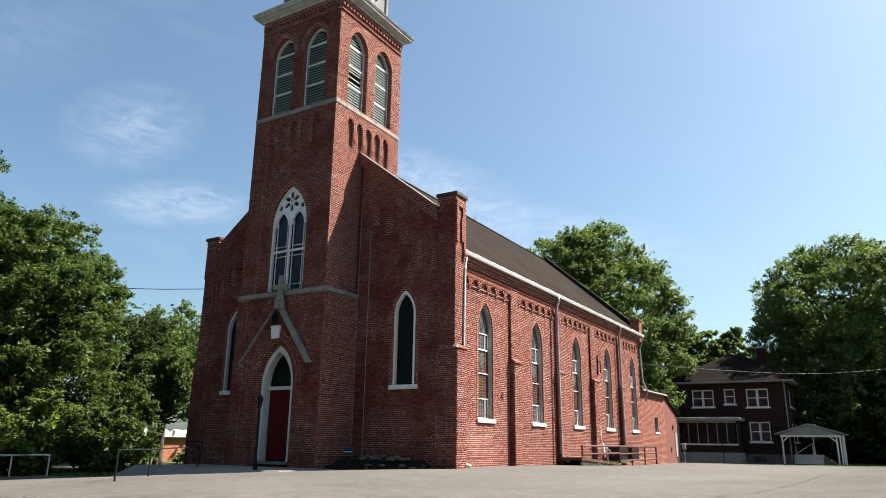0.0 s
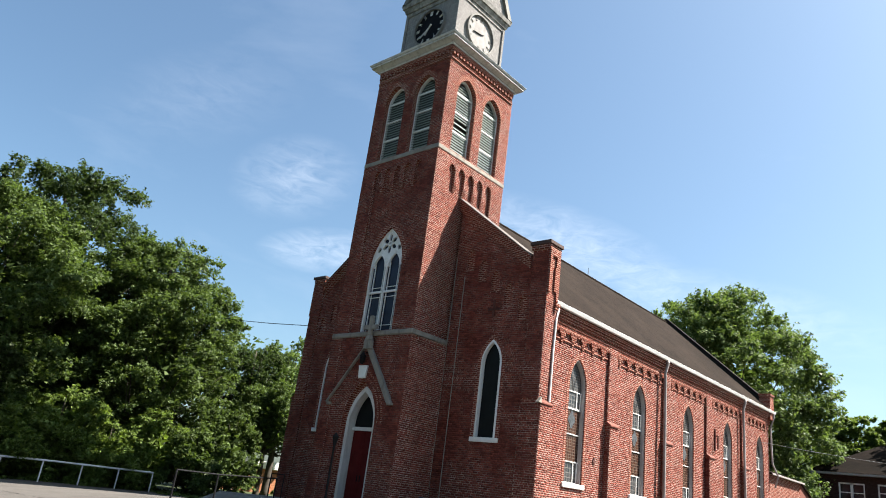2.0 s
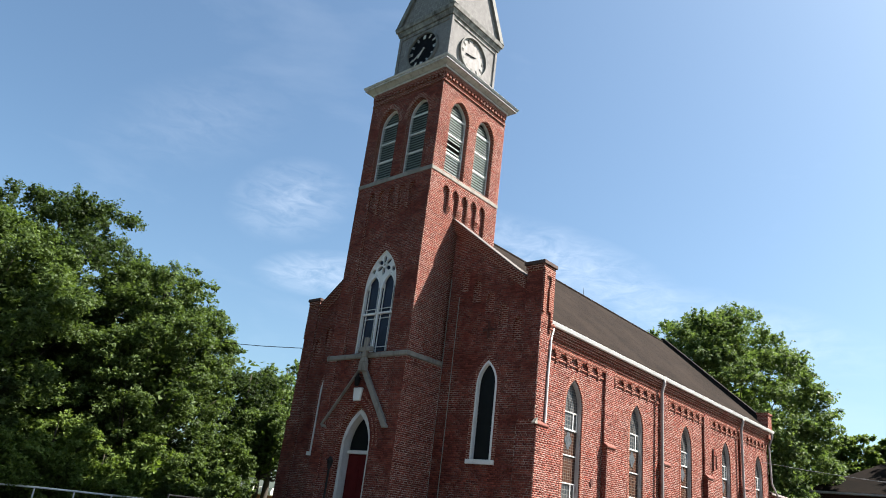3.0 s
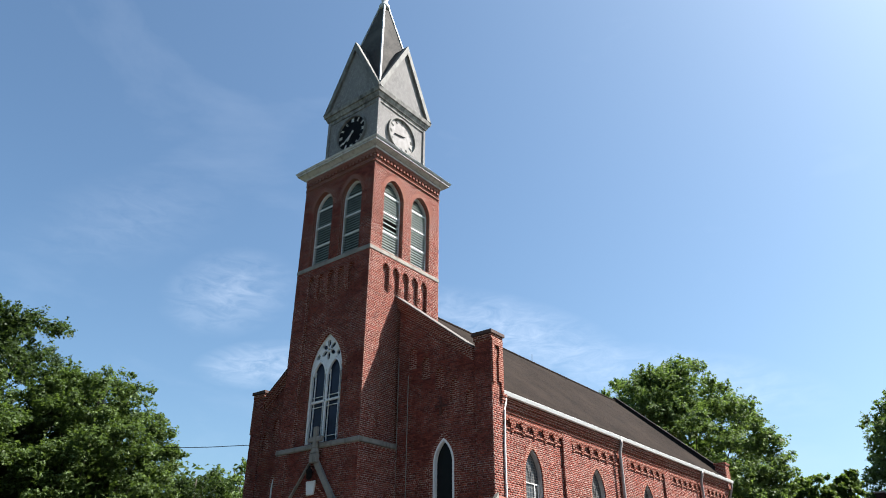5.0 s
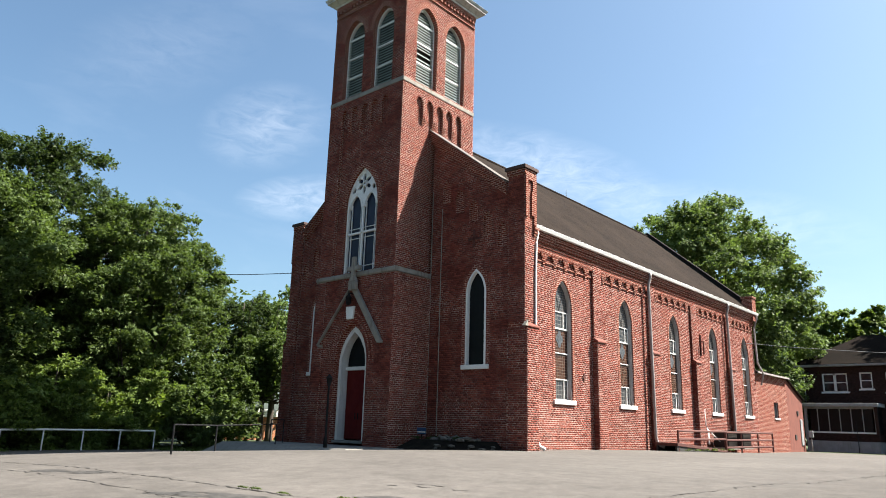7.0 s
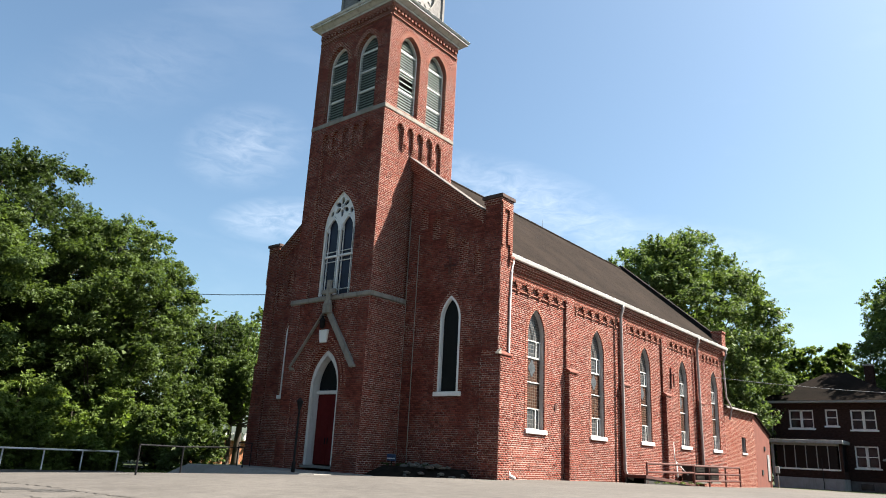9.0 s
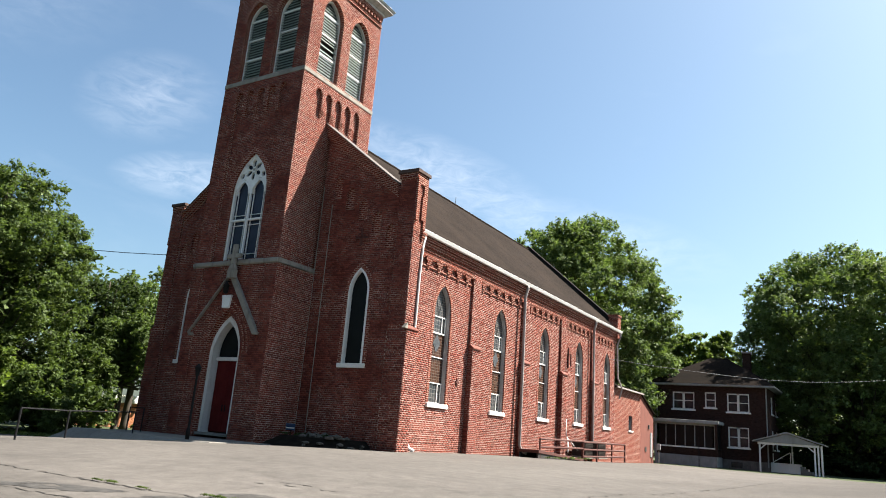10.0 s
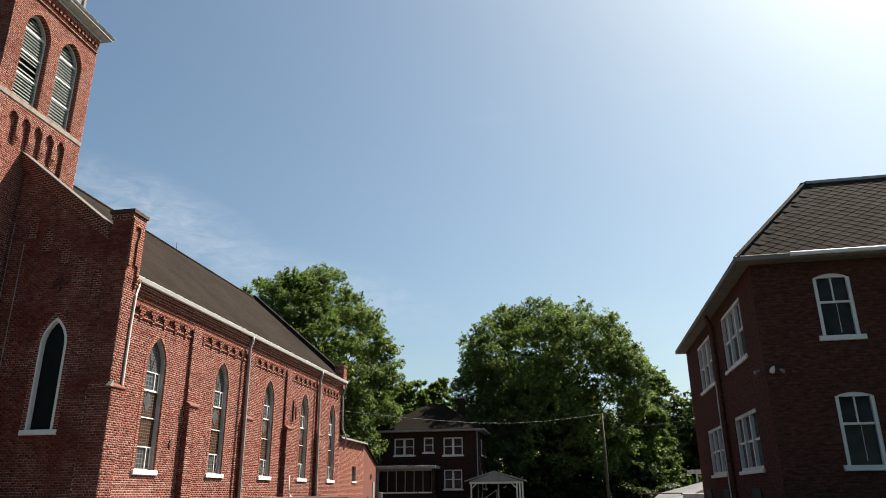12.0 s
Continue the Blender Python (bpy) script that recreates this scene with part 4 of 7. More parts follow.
CY = (TY0 + TY1) / 2
part("stone_band", Geo().box(TX0 - 0.03, TX1 + 0.03, TY0 - 0.03, TY1 + 0.03, 17.12, 17.35), STONE, church, "pale stone belfry sill band", 0.02)
low_band = Geo()
for x0, x1, y0, y1 in ((TX0 - 0.1, TX1 + 0.1, TY0 - 0.1, TY0 - 0.003), (TX1 + 0.003, TX1 + 0.1, TY0 - 0.003, 0.115), (TX0 - 0.1, TX0 - 0.003, TY0 - 0.003, 0.115)):
    low_band.box(x0, x1, y0, y1, 7.62, 7.86)
part("stone_band", low_band, STONE, church, "weathered grey stone band above the door", 0.05)
# clasping corner strip of the lower stage
for s in (1, -1):
    xs = (TX1 - 0.66, TX1 + 0.06) if s == 1 else (TX0 - 0.06, TX0 + 0.66)
    part("corner_strip", Geo().box(xs[0], xs[1], TY0 - 0.06, TY0 - 0.003, -1.2, 7.6).box(*((TX1 + 0.003, TX1 + 0.06) if s == 1 else (TX0 - 0.06, TX0 - 0.003)), TY0 - 0.003, 0.1, -1.2, 7.6), BRICK, church)

# white cornice
cor = Geo()
for z0, z1, a, b in ((23.14, 23.24, 0.08, 0.11), (23.244, 23.36, 0.15, 0.38), (23.364, 23.47, 0.44, 0.44), (23.474, 23.58, 0.48, 0.54)):
    g = square_ring(z0, z1, a, b)
    k = len(cor.v)
    cor.v += g.v
    cor.f += [tuple(i + k for i in f) for f in g.f]
part("cornice", cor, CORNICE_WHITE, church, "flaring white painted wooden cornice, stained", 0.012)
part("cornice_roof", square_ring(23.584, 24.05, 0.49, -0.68), TIN, church, "low metal roof above the cornice")

# clock stage
H1, H2 = 2.0, 2.32
part("clock_stage", Geo().box(TMID - H1, TMID + H1, CY - H1, CY + H1, 23.6, 27.45), SIDING, church, "square clock stage clad in grey shingles")
for sx in (1, -1):
    for sy in (1, -1):
        part("corner_board", Geo().box(TMID + sx * H1 - 0.09, TMID + sx * H1 + 0.09, CY + sy * H1 - 0.09, CY + sy * H1 + 0.09, 23.7, 27.35), SIDING, church, "", 0.01)
up = Geo()
for z0, z1, a, b in ((27.16, 27.39, H1 + 0.05 - HALF, H1 + 0.08 - HALF), (27.394, 27.69, H1 + 0.14 - HALF, H1 + 0.24 - HALF), (27.694, 27.94, H1 + 0.30 - HALF, H1 + 0.36 - HALF)):
    g = square_ring(z0, z1, a, b)
    k = len(up.v)
    up.v += g.v
    up.f += [tuple(i + k for i in f) for f in g.f]
part("cornice", up, mottled("peeling_grey_cornice", (0.09, 0.085, 0.078), (0.30, 0.29, 0.27), 2.5, 0.8, (0.04, 0.037, 0.032)), church, "peeling grey cornice below the gables", 0.012)


def clock(m, c, dial, marks, ring_mat, label, dark):
    zc, r = 25.74, 1.10
    def disc(rr, d0, d1, n=40):
        pts = [(c + rr * math.cos(2 * math.pi * j / n), zc + rr * math.sin(2 * math.pi * j / n)) for j in range(n)]
        return Geo().prism([m(p, d0, z) for p, z in pts], [m(p, d1, z) for p, z in pts])
    ck = part("clock", disc(r + 0.02, -0.03, 0.05), dial, church, label)
    pts = [[(c + rr * math.cos(2 * math.pi * j / 40), zc + rr * math.sin(2 * math.pi * j / 40)) for j in range(41)] for rr in (r, r + 0.09)]
    part("rim", band(Geo(), m, pts[0], pts[1], -0.16, 0.02), ring_mat, ck, "round moulded rim")
    for h in range(12):
        q = math.pi / 2 - h * math.pi / 6
        bars = 3 if h in (3, 6, 9, 0) else 2
        for k in range(bars):
            off = (k - (bars - 1) / 2) * 0.07
            a = Vector((math.cos(q), math.sin(q)))
            t = Vector((-a.y, a.x)) * off
            p0, p1 = a * (r * 0.72) + t, a * (r * 0.95) + t
            part("numeral_bar", Geo().bar(m(c + p0.x, -0.035, zc + p0.y), m(c + p1.x, -0.035, zc + p1.y), 0.035, 0.02), marks, ck)
    for ang, ln, w in ((218, 0.86, 0.075), (236, 0.55, 0.10)) if dark else ((190, 0.62, 0.07), (20, 0.30, 0.06)):
        a = Vector((math.cos(radians(ang)), math.sin(radians(ang))))
        part("pointer", Geo().bar(m(c - a.x * 0.18, -0.06, zc - a.y * 0.18), m(c + a.x * ln, -0.06, zc + a.y * ln), w, 0.02), marks if dark else BLACK, ck)


clock(south(CY - H1), TMID, DIAL_BLACK, CLEAN_WHITE, RAKE_GREY, "black clock dial with white numerals", True)
clock(east(TMID + H1), CY, DIAL_WHITE, RAKE_GREY, RAKE_GREY, "faded white clock dial with worn marks", False)

# four steep gables and the spire
APEX, GZ = 32.5, 27.94
for name, m, c in (("south", south(CY - H2), TMID), ("east", east(TMID + H2), CY), ("north", north(CY + H2), TMID), ("west", west(TMID - H2), CY)):
    tri = [(c - H2, GZ), (c + H2, GZ), (c, APEX)]
    gb2 = part("spire_gable", Geo().prism([m(u, 0.16, z) for u, z in tri], [m(u, 0.34, z) for u, z in tri]), SIDING, church, "steep pointed gable clad in grey shingles")
    rake = Geo()
    for s in (-1, 1):
        a, b, k = (c + s * (H2 + 0.06), GZ), (c, APEX + 0.1), 0.30
        rake.prism([m(a[0], 0.0, a[1]), m(b[0], 0.0, b[1]), m(b[0], 0.0, b[1] - 0.62), m(a[0] - s * 0.36, 0.0, a[1])],
                   [m(a[0], 0.30, a[1]), m(b[0], 0.30, b[1]), m(b[0], 0.30, b[1] - 0.62), m(a[0] - s * 0.36, 0.30, a[1])])
    part("rake_board", rake, RAKE_GREY, gb2, "peeling grey rake board", 0.01)
    rf = Geo()
    for s in (-1, 1):
        rf.prism([m(c, 0.05, APEX + 0.12), m(c + s * (H2 + 0.08), 0.05, GZ), m(c + s * (H2 + 0.05), 0.05, GZ - 0.05), m(c, 0.05, APEX)],
                 [m(c, H2, APEX + 0.12), m(c + s * 0.5, H2, GZ), m(c + s * 0.45, H2, GZ - 0.05), m(c, H2, APEX)])
    part("gable_roof", rf, SPIRE, gb2, "dark slate gable roof")
sp = Geo()
q = [(TMID - 2.2, CY - 2.2), (TMID + 2.2, CY - 2.2), (TMID + 2.2, CY + 2.2), (TMID - 2.2, CY + 2.2)]
sp.prism([(x, y, 27.94) for x, y in q], [(TMID + (x - TMID) * 0.07, CY + (y - CY) * 0.07, 37.6) for x, y in q])
spire = part("spire", sp, SPIRE, church, "tall dark slate spire")
for x, y in q:
    part("hip_strip", Geo().bar((x, y, 27.99), (TMID + (x - TMID) * 0.08, CY + (y - CY) * 0.08, 37.55), 0.10), TIN, spire, "pale metal hip strip")
part("finial", Geo().lathe(TMID, CY, [(0.36, 37.20), (0.36, 37.55), (0.22, 37.70), (0.20, 38.15), (0.30, 38.30), (0.18, 38.45), (0.16, 38.55), (0.34, 38.75), (0.38, 39.00), (0.30, 39.25), (0.14, 39.40), (0.12, 39.50)]), CORNICE_WHITE, spire, "moulded pale finial with a ball", 0, True)
part("cross", Geo().box(TMID - 0.11, TMID + 0.11, CY - 0.08, CY + 0.08, 39.45, 41.50).box(TMID - 0.6, TMID + 0.6, CY - 0.078, CY + 0.078, 40.65, 40.86), CLEAN_WHITE, spire, "white cross", 0.02)

# great west window with stone tracery
M2 = south(TY0 + 0.28)
bw = part("window", band(Geo(), south(TY0 + PANEL), outline(7.95, big_head)[1:-1], grown(7.95, big_head, 0.28)[1:-1], -0.02, 0.02), BRICK, church, "large pointed tower window with white tracery")
part("frame", band(Geo(), M2, grown(7.95, big_head, -0.12), outline(7.95, big_head), -0.02, 0.16), CLEAN_WHITE, bw, "white painted casing", 0.01)
part("pane", Geo().face(*[M2(p, 0.12, z) for p, z in grown(7.95, big_head, -0.05)]), NAVY_GLASS, bw, "dark navy leaded glass")
part("mullion", slab(Geo(), M2, TMID - 0.055, TMID + 0.055, -0.02, 0.10, 7.95, 11.66), CLEAN_WHITE, bw, "white central mullion", 0.02)
part("transom", slab(Geo(), M2, TMID - 1.0, TMID + 1.0, -0.02, 0.09, 9.88, 9.98), CLEAN_WHITE, bw, "white transom", 0.01)
for s in (-1, 1):
    c = TMID + s * 0.52
    lh = arch(c - 0.45, c + 0.45, 11.25, 11.98)
    part("light_head", band(Geo(), M2, grown(11.2, lh, -0.065)[1:-1], grown(11.2, lh, 0.02)[1:-1], -0.02, 0.10), CLEAN_WHITE, bw, "white pointed head of one light", 0.01)
    thinbars = Geo()
    for x in (c - 0.33, c + 0.33):
        slab(thinbars, M2, x - 0.014, x + 0.014, 0.05, 0.10, 7.97, 11.45)
    for z in (9.68, 10.18, 8.25):
        slab(thinbars, M2, c - 0.42, c + 0.42, 0.052, 0.098, z - 0.014, z + 0.014)
    part("glazing_bar", thinbars, CLEAN_WHITE, bw, "thin white glazing bars")


def pierced(m, boundary, holes, d0, d1, size=0.035):
    """A tracery plate: small cells inside the boundary that no hole takes."""
    us, zs = [p for p, _ in boundary], [z for _, z in boundary]
    def inside(u, z):
        hit = False
        for (a, b), (c2, d2) in zip(boundary, boundary[1:] + boundary[:1]):
            if (b > z) != (d2 > z) and u < (c2 - a) * (z - b) / (d2 - b) + a:
                hit = not hit
        return hit
    def solid(u, z):
        if not inside(u, z):
            return False
        for hu, hz, ra, rb, ang in holes:
            du, dz = u - hu, z - hz
            x, y = du * math.cos(ang) + dz * math.sin(ang), -du * math.sin(ang) + dz * math.cos(ang)
            if (x / ra) ** 2 + (y / rb) ** 2 < 1:
                return False
        return True
    g = Geo()
    nu, nz = int((max(us) - min(us)) / size) + 1, int((max(zs) - min(zs)) / size) + 1
    grid = {(i, j): solid(min(us) + (i + 0.5) * size, min(zs) + (j + 0.5) * size) for i in range(nu) for j in range(nz)}
    for (i, j), full in grid.items():
        if not full:
            continue
        a, b, c2, e = min(us) + i * size, min(us) + (i + 1) * size, min(zs) + j * size, min(zs) + (j + 1) * size
        g.face(m(a, d0, c2), m(b, d0, c2), m(b, d0, e), m(a, d0, e))
        for di, dj, p, q2 in ((-1, 0, (a, c2), (a, e)), (1, 0, (b, c2), (b, e)), (0, -1, (a, c2), (b, c2)), (0, 1, (a, e), (b, e))):
            if not grid.get((i + di, j + dj)):
                g.face(m(p[0], d0, p[1]), m(q2[0], d0, q2[1]), m(q2[0], d1, q2[1]), m(p[0], d1, p[1]))
    return g


plate = [(p, z) for p, z in grown(7.95, big_head, -0.06) if z > 11.35]
plate = [(plate[0][0], 11.5)] + plate + [(plate[-1][0], 11.5)]
holes = []
for k in range(6):
    q2 = math.pi / 2 + k * math.pi / 3
    holes.append((TMID + 0.32 * math.cos(q2), 12.46 + 0.32 * math.sin(q2), 0.20, 0.115, q2))
holes += [(TMID, 12.48, 0.07, 0.07, 0)]
holes += [(TMID + s * 0.52, 11.42, 0.37, 0.44, 0) for s in (-1, 1)]
holes += [(TMID + s * 0.52, 11.88, 0.13, 0.14, 0) for s in (-1, 1)]
holes += [(TMID + s * 0.70, 12.18, 0.11, 0.15, s * 0.5) for s in (-1, 1)]
part("tracery", pierced(M2, plate, holes, 0.0, 0.11, 0.026), CLEAN_WHITE, bw, "white pierced stone tracery")

# doorway: recessed brick order, casing, doors, fanlight
D2 = south(TY0 + 0.25)
inner_head = arch(TMID - 1.03, TMID + 1.03, 3.55, 5.3)
g = Geo()
wall_skin(g, D2, TMID - 1.6, TMID + 1.6, -1.2, 6.2, [(-1.2, inner_head, None)], 0.30, (), False)
part("door_surround", g, BRICK, church, "recessed brick arch order")
D3 = south(TY0 + 0.25)
door = part("door", band(Geo(), D3, grown(0.12, inner_head, -0.2), outline(0.12, inner_head), -0.02, 0.45), WHITE, church, "dark red double door in a white pointed casing", 0.02)
part("transom", slab(Geo(), D3, TMID - 0.83, TMID + 0.83, 0.25, 0.44, 3.30, 3.46), WHITE, door, "white transom bar", 0.01)
part("fanlight", Geo().face(*[D3(p, 0.40, z) for p, z in [(TMID - 0.8, 3.46)] + [(p, z) for p, z in grown(0.12, inner_head, -0.19) if z > 3.47] + [(TMID + 0.8, 3.46)]]), DARK_SCREEN, door, "dark fanlight glass")
for s in (-1, 1):
    x0, x1 = (TMID - 0.828, TMID - 0.006) if s < 0 else (TMID + 0.006, TMID + 0.828)
    lf = part("door_leaf", slab(Geo(), D3, x0, x1, 0.38, 0.44, 0.17, 3.297), DOOR_RED, door, "dark red door leaf", 0.01)
    pn = Geo()
    for z0, z1 in ((0.4, 1.2), (1.4, 2.3), (2.5, 3.2)):
        slab(pn, D3, x0 + 0.14, x1 - 0.14, 0.362, 0.377, z0, z1)
    part("raised_panel", pn, DOOR_RED, lf, "", 0.008)
    part("handle", Geo().bar(D3(TMID + s * 0.09, 0.34, 1.05), D3(TMID + s * 0.09, 0.34, 1.35), 0.03), BLACK, lf, "dark pull handle")
part("threshold", slab(Geo(), D3, TMID - 1.03, TMID + 1.03, -0.2, 0.45, 0.0, 0.118), CONCRETE, door, "concrete doorstep", 0.01)

# stone gable hood with a cross, over the door
HM = TMID
hood = part("door_hood", Geo().bar((HM - 2.3, TY0 - 0.10, 4.5), (HM - 0.02, TY0 - 0.10, 7.25), 0.16, 0.065).bar((HM + 2.05, TY0 - 0.10, 4.45), (HM + 0.02, TY0 - 0.10, 7.25), 0.18, 0.26), STONE, church, "steep grey stone hood over the door", 0.015)
for s in (-1, 1):
    part("kneeler", Geo().box(HM + s * 2.12 - 0.10, HM + s * 2.12 + 0.10, TY0 - 0.2, TY0 - 0.003, 4.39, 4.51), STONE, hood, "", 0.02)
HM += 0.2
cr = Geo().box(HM - 0.24, HM + 0.24, TY0 - 0.36, TY0 - 0.145, 6.95, 7.35)
cr.prism([(HM - 0.24, TY0 - 0.36, 7.354), (HM + 0.24, TY0 - 0.36, 7.354), (HM + 0.24, TY0 - 0.15, 7.354), (HM - 0.24, TY0 - 0.15, 7.354)], [(HM - 0.13, TY0 - 0.34, 7.6), (HM + 0.13, TY0 - 0.34, 7.6), (HM + 0.13, TY0 - 0.16, 7.6), (HM - 0.13, TY0 - 0.16, 7.6)])
cr.box(HM - 0.12, HM + 0.12, TY0 - 0.34, TY0 - 0.17, 7.604, 8.55).box(HM - 0.46, HM + 0.46, TY0 - 0.335, TY0 - 0.175, 7.88, 8.1)
part("cross", cr, STONE, hood, "carved grey stone cross", 0.025)
part("keystone", Geo().prism([(TMID - 0.09 - 0.22, TY0 - 0.12, 5.62), (TMID - 0.09 + 0.22, TY0 - 0.12, 5.62), (TMID - 0.09 + 0.30, TY0 - 0.12, 6.22), (TMID - 0.09 - 0.30, TY0 - 0.12, 6.22)], [(TMID - 0.09 - 0.22, TY0 - 0.003, 5.62), (TMID - 0.09 + 0.22, TY0 - 0.003, 5.62), (TMID - 0.09 + 0.30, TY0 - 0.003, 6.22), (TMID - 0.09 - 0.30, TY0 - 0.003, 6.22)]), CLEAN_WHITE, hood, "white painted keystone", 0.02)
part("lantern", Geo().lathe(TMID - 0.05, TY0 - 0.25, [(0.05, 6.25), (0.12, 6.32), (0.13, 6.6), (0.16, 6.62), (0.05, 6.78), (0.02, 6.85)], 8).bar((TMID - 0.05, TY0 - 0.25, 6.83), (TMID - 0.05, TY0, 6.83), 0.03), BLACK, hood, "small dark wall lantern", 0, True)
for k, half in enumerate((1.28, 1.50)):
    a0, a1 = arch(TMID - half, TMID + half, 3.62, 5.55 + 1.25 * (half - 1.13)), arch(TMID - half - 0.1, TMID + half + 0.1, 3.62, 5.55 + 1.25 * (half - 1.03))
    part("arch_ring", band(Geo(), TF, a0, a1, -0.02, 0.01), BRICK, church)

# ---- ground ----
def sheet(x0, x1, nx, y0, y1, ny, lift=0.0):
    g = Geo()
    xs, ys = [x0 + (x1 - x0) * k / nx for k in range(nx + 1)], [y0 + (y1 - y0) * k / ny for k in range(ny + 1)]
    g.v = [(x, y, ground_z(x, y) + lift) for y in ys for x in xs]
    g.f = [(j * (nx + 1) + i, j * (nx + 1) + i + 1, (j + 1) * (nx + 1) + i + 1, (j + 1) * (nx + 1) + i) for j in range(ny) for i in range(nx)]
    return g


far = sheet(-36, 60, 96, -60, 60, 120, -0.03)
k = len(far.v)
far.v += [(x, y, -0.9) for x, y in ((-36, -60), (60, -60), (60, 60), (-36, 60), (-3000, -3000), (3000, -3000), (3000, 3000), (-3000, 3000))]
far.f += [(k + i, k + (i + 1) % 4, k + 4 + (i + 1) % 4, k + 4 + i) for i in range(4)]
setting("ground", far, LAWN, "rough mown grass round the parking lot", "ground")
setting("parking_lot", sheet(-21.5, 34, 110, -58, 41, 198, 0.0), ASPHALT, "cracked sun-bleached asphalt parking lot", "parking lot")

# ---- beside the church: annex, access, units, landing, planting ----
annex = thing("annex", (-4, 35, 0), "low brick sacristy built against the end of the church", "annex")
AX = east(-0.8)
part("side_wall", wall_skin(Geo(), AX, 30.45, 38.0, -1.0, 5.32, [(2.15, [(34.55, 3.32), (35.6, 3.32)], None)], 0.35), BRICK, annex, "pale worn brick wall")
part("side_wall", Geo().prism([(-0.80, 38.0, -1), (-0.80, 42.2, -1), (-0.80, 42.2, 3.80), (-0.80, 38.0, 5.32)], [(-1.2, 38.0, -1), (-1.2, 42.2, -1), (-1.2, 42.2, 3.80), (-1.2, 38.0, 5.32)]), BRICK_SMOOTH, annex, "smooth salmon painted wall with a sloping top")
part("back_wall", Geo().box(-10, -0.9, 42.2, 42.5, -1, 3.6), BRICK_SMOOTH, annex)
part("roof", Geo().prism([(-0.55, 30.45, 5.27), (-0.55, 38.1, 5.27), (-10, 38.1, 8.0), (-10, 30.45, 8.0)], [(-0.55, 30.45, 5.42), (-0.55, 38.1, 5.42), (-10, 38.1, 8.15), (-10, 30.45, 8.15)]), ROOF, annex, "dark shingle roof")
part("roof", Geo().prism([(-0.62, 38.0, 5.32), (-0.62, 42.35, 3.80), (-10, 42.35, 3.80), (-10, 38.0, 5.32)], [(-0.62, 38.0, 5.38), (-0.62, 42.35, 3.85), (-10, 42.35, 3.85), (-10, 38.0, 5.38)]), ROOF, annex)
part("fascia", Geo().box(-0.54, -0.48, 30.45, 38.1, 5.27, 5.40), PIPE_GREY, annex, "pale fascia board", 0.01)
wn1 = part("window", slab(Geo(), AX, 34.55, 35.6, 0.16, 0.18, 2.15, 3.32), GLASS, annex, "small dark window")
part("frame", slab(slab(Geo(), AX, 34.55, 34.63, 0.08, 0.157, 2.15, 3.32), AX, 35.52, 35.6, 0.08, 0.157, 2.15, 3.32), GREY_PAINT, wn1)
part("sill", slab(Geo(), AX, 34.45, 35.7, -0.08, 0.16, 2.02, 2.147), CLEAN_WHITE, wn1, "white sill", 0.01)
part("door_panel", Geo().box(-0.797, -0.74, 41.1, 41.7, 0.1, 2.2), GREY_PAINT, annex, "narrow grey painted door", 0.01)
part("vent", Geo().box(-0.797, -0.72, 40.4, 40.7, 2.5, 2.85), SHADOW_WOOD, annex, "small dark vent")
part("vent", Geo().box(-0.797, -0.74, 39.4, 39.8, 0.55, 0.95), SHADOW_WOOD, annex, "small dark vent")

# ramp with red-brown handrails
access = thing("access_ramp", (0.4, 16, 0), "concrete ramp with red brown pipe railings along the wall", "ramp")
part("ramp_bed", Geo().prism([(-0.3, 12.2, 0.2), (0.95, 12.2, 0.2), (0.95, 12.2, 0.36), (-0.3, 12.2, 0.36)], [(-0.3, 19.2, -0.2), (0.95, 19.2, -0.2), (0.95, 19.2, -0.06), (-0.3, 19.2, -0.06)]), RUST, access, "red brown painted plank bed", 0.01)
for x in (-0.2, 0.85):
    part("bearer", Geo().prism([(x - 0.05, 12.25, -0.4), (x + 0.05, 12.25, -0.4), (x + 0.05, 12.25, 0.197), (x - 0.05, 12.25, 0.197)], [(x - 0.05, 17.5, -0.4), (x + 0.05, 17.5, -0.4), (x + 0.05, 17.5, -0.11), (x - 0.05, 17.5, -0.11)]), SHADOW_WOOD, access, "dark timber bearer")
for y0, y1, zs in ((12.5, 19.2, (0.95, 0.52)), (19.3, 28.0, (0.95, 0.5, 0.08))):
    for z in zs:
        part("rail", Geo().tube([(0.87, y0, z), (0.87, y1, z + 0.03)], 0.06, 7), RUST, access)
for y, r in ((12.5, 0.055), (19.25, 0.085), (21.9, 0.055), (25.0, 0.055), (28.0, 0.06)):
    part("post", Geo().tube([(0.87, y, -0.25), (0.87, y, 0.98)], r, 8), RUST, access)
def cooling_unit(y):
    u = thing("cooling_unit", (0.2, y, 0), "dark metal air conditioning unit beside the wall", "air conditioner", "cooling units by the wall")
    part("body", Geo().box(-0.25, 0.62, y - 0.75, y + 0.75, 0.08, 1.0), METAL, u, "", 0.03)
    part("top", Geo().box(-0.28, 0.65, y - 0.78, y + 0.78, 1.004, 1.04), METAL, u, "dark metal lid", 0.01)
    for k in range(9):
        part("slat", Geo().box(0.621, 0.64, y - 0.7, y + 0.7, 0.16 + 0.09 * k, 0.19 + 0.09 * k), METAL, u)
    part("base", Geo().box(-0.3, 0.7, y - 0.85, y + 0.85, -0.05, 0.077), CONCRETE, u)
    return u
cooling_unit(21.1)
cooling_unit(23.7)
hose = thing("pipe", (-0.5, 19.8, 0), "pale bent pipe leaning on the wall", "pipe")
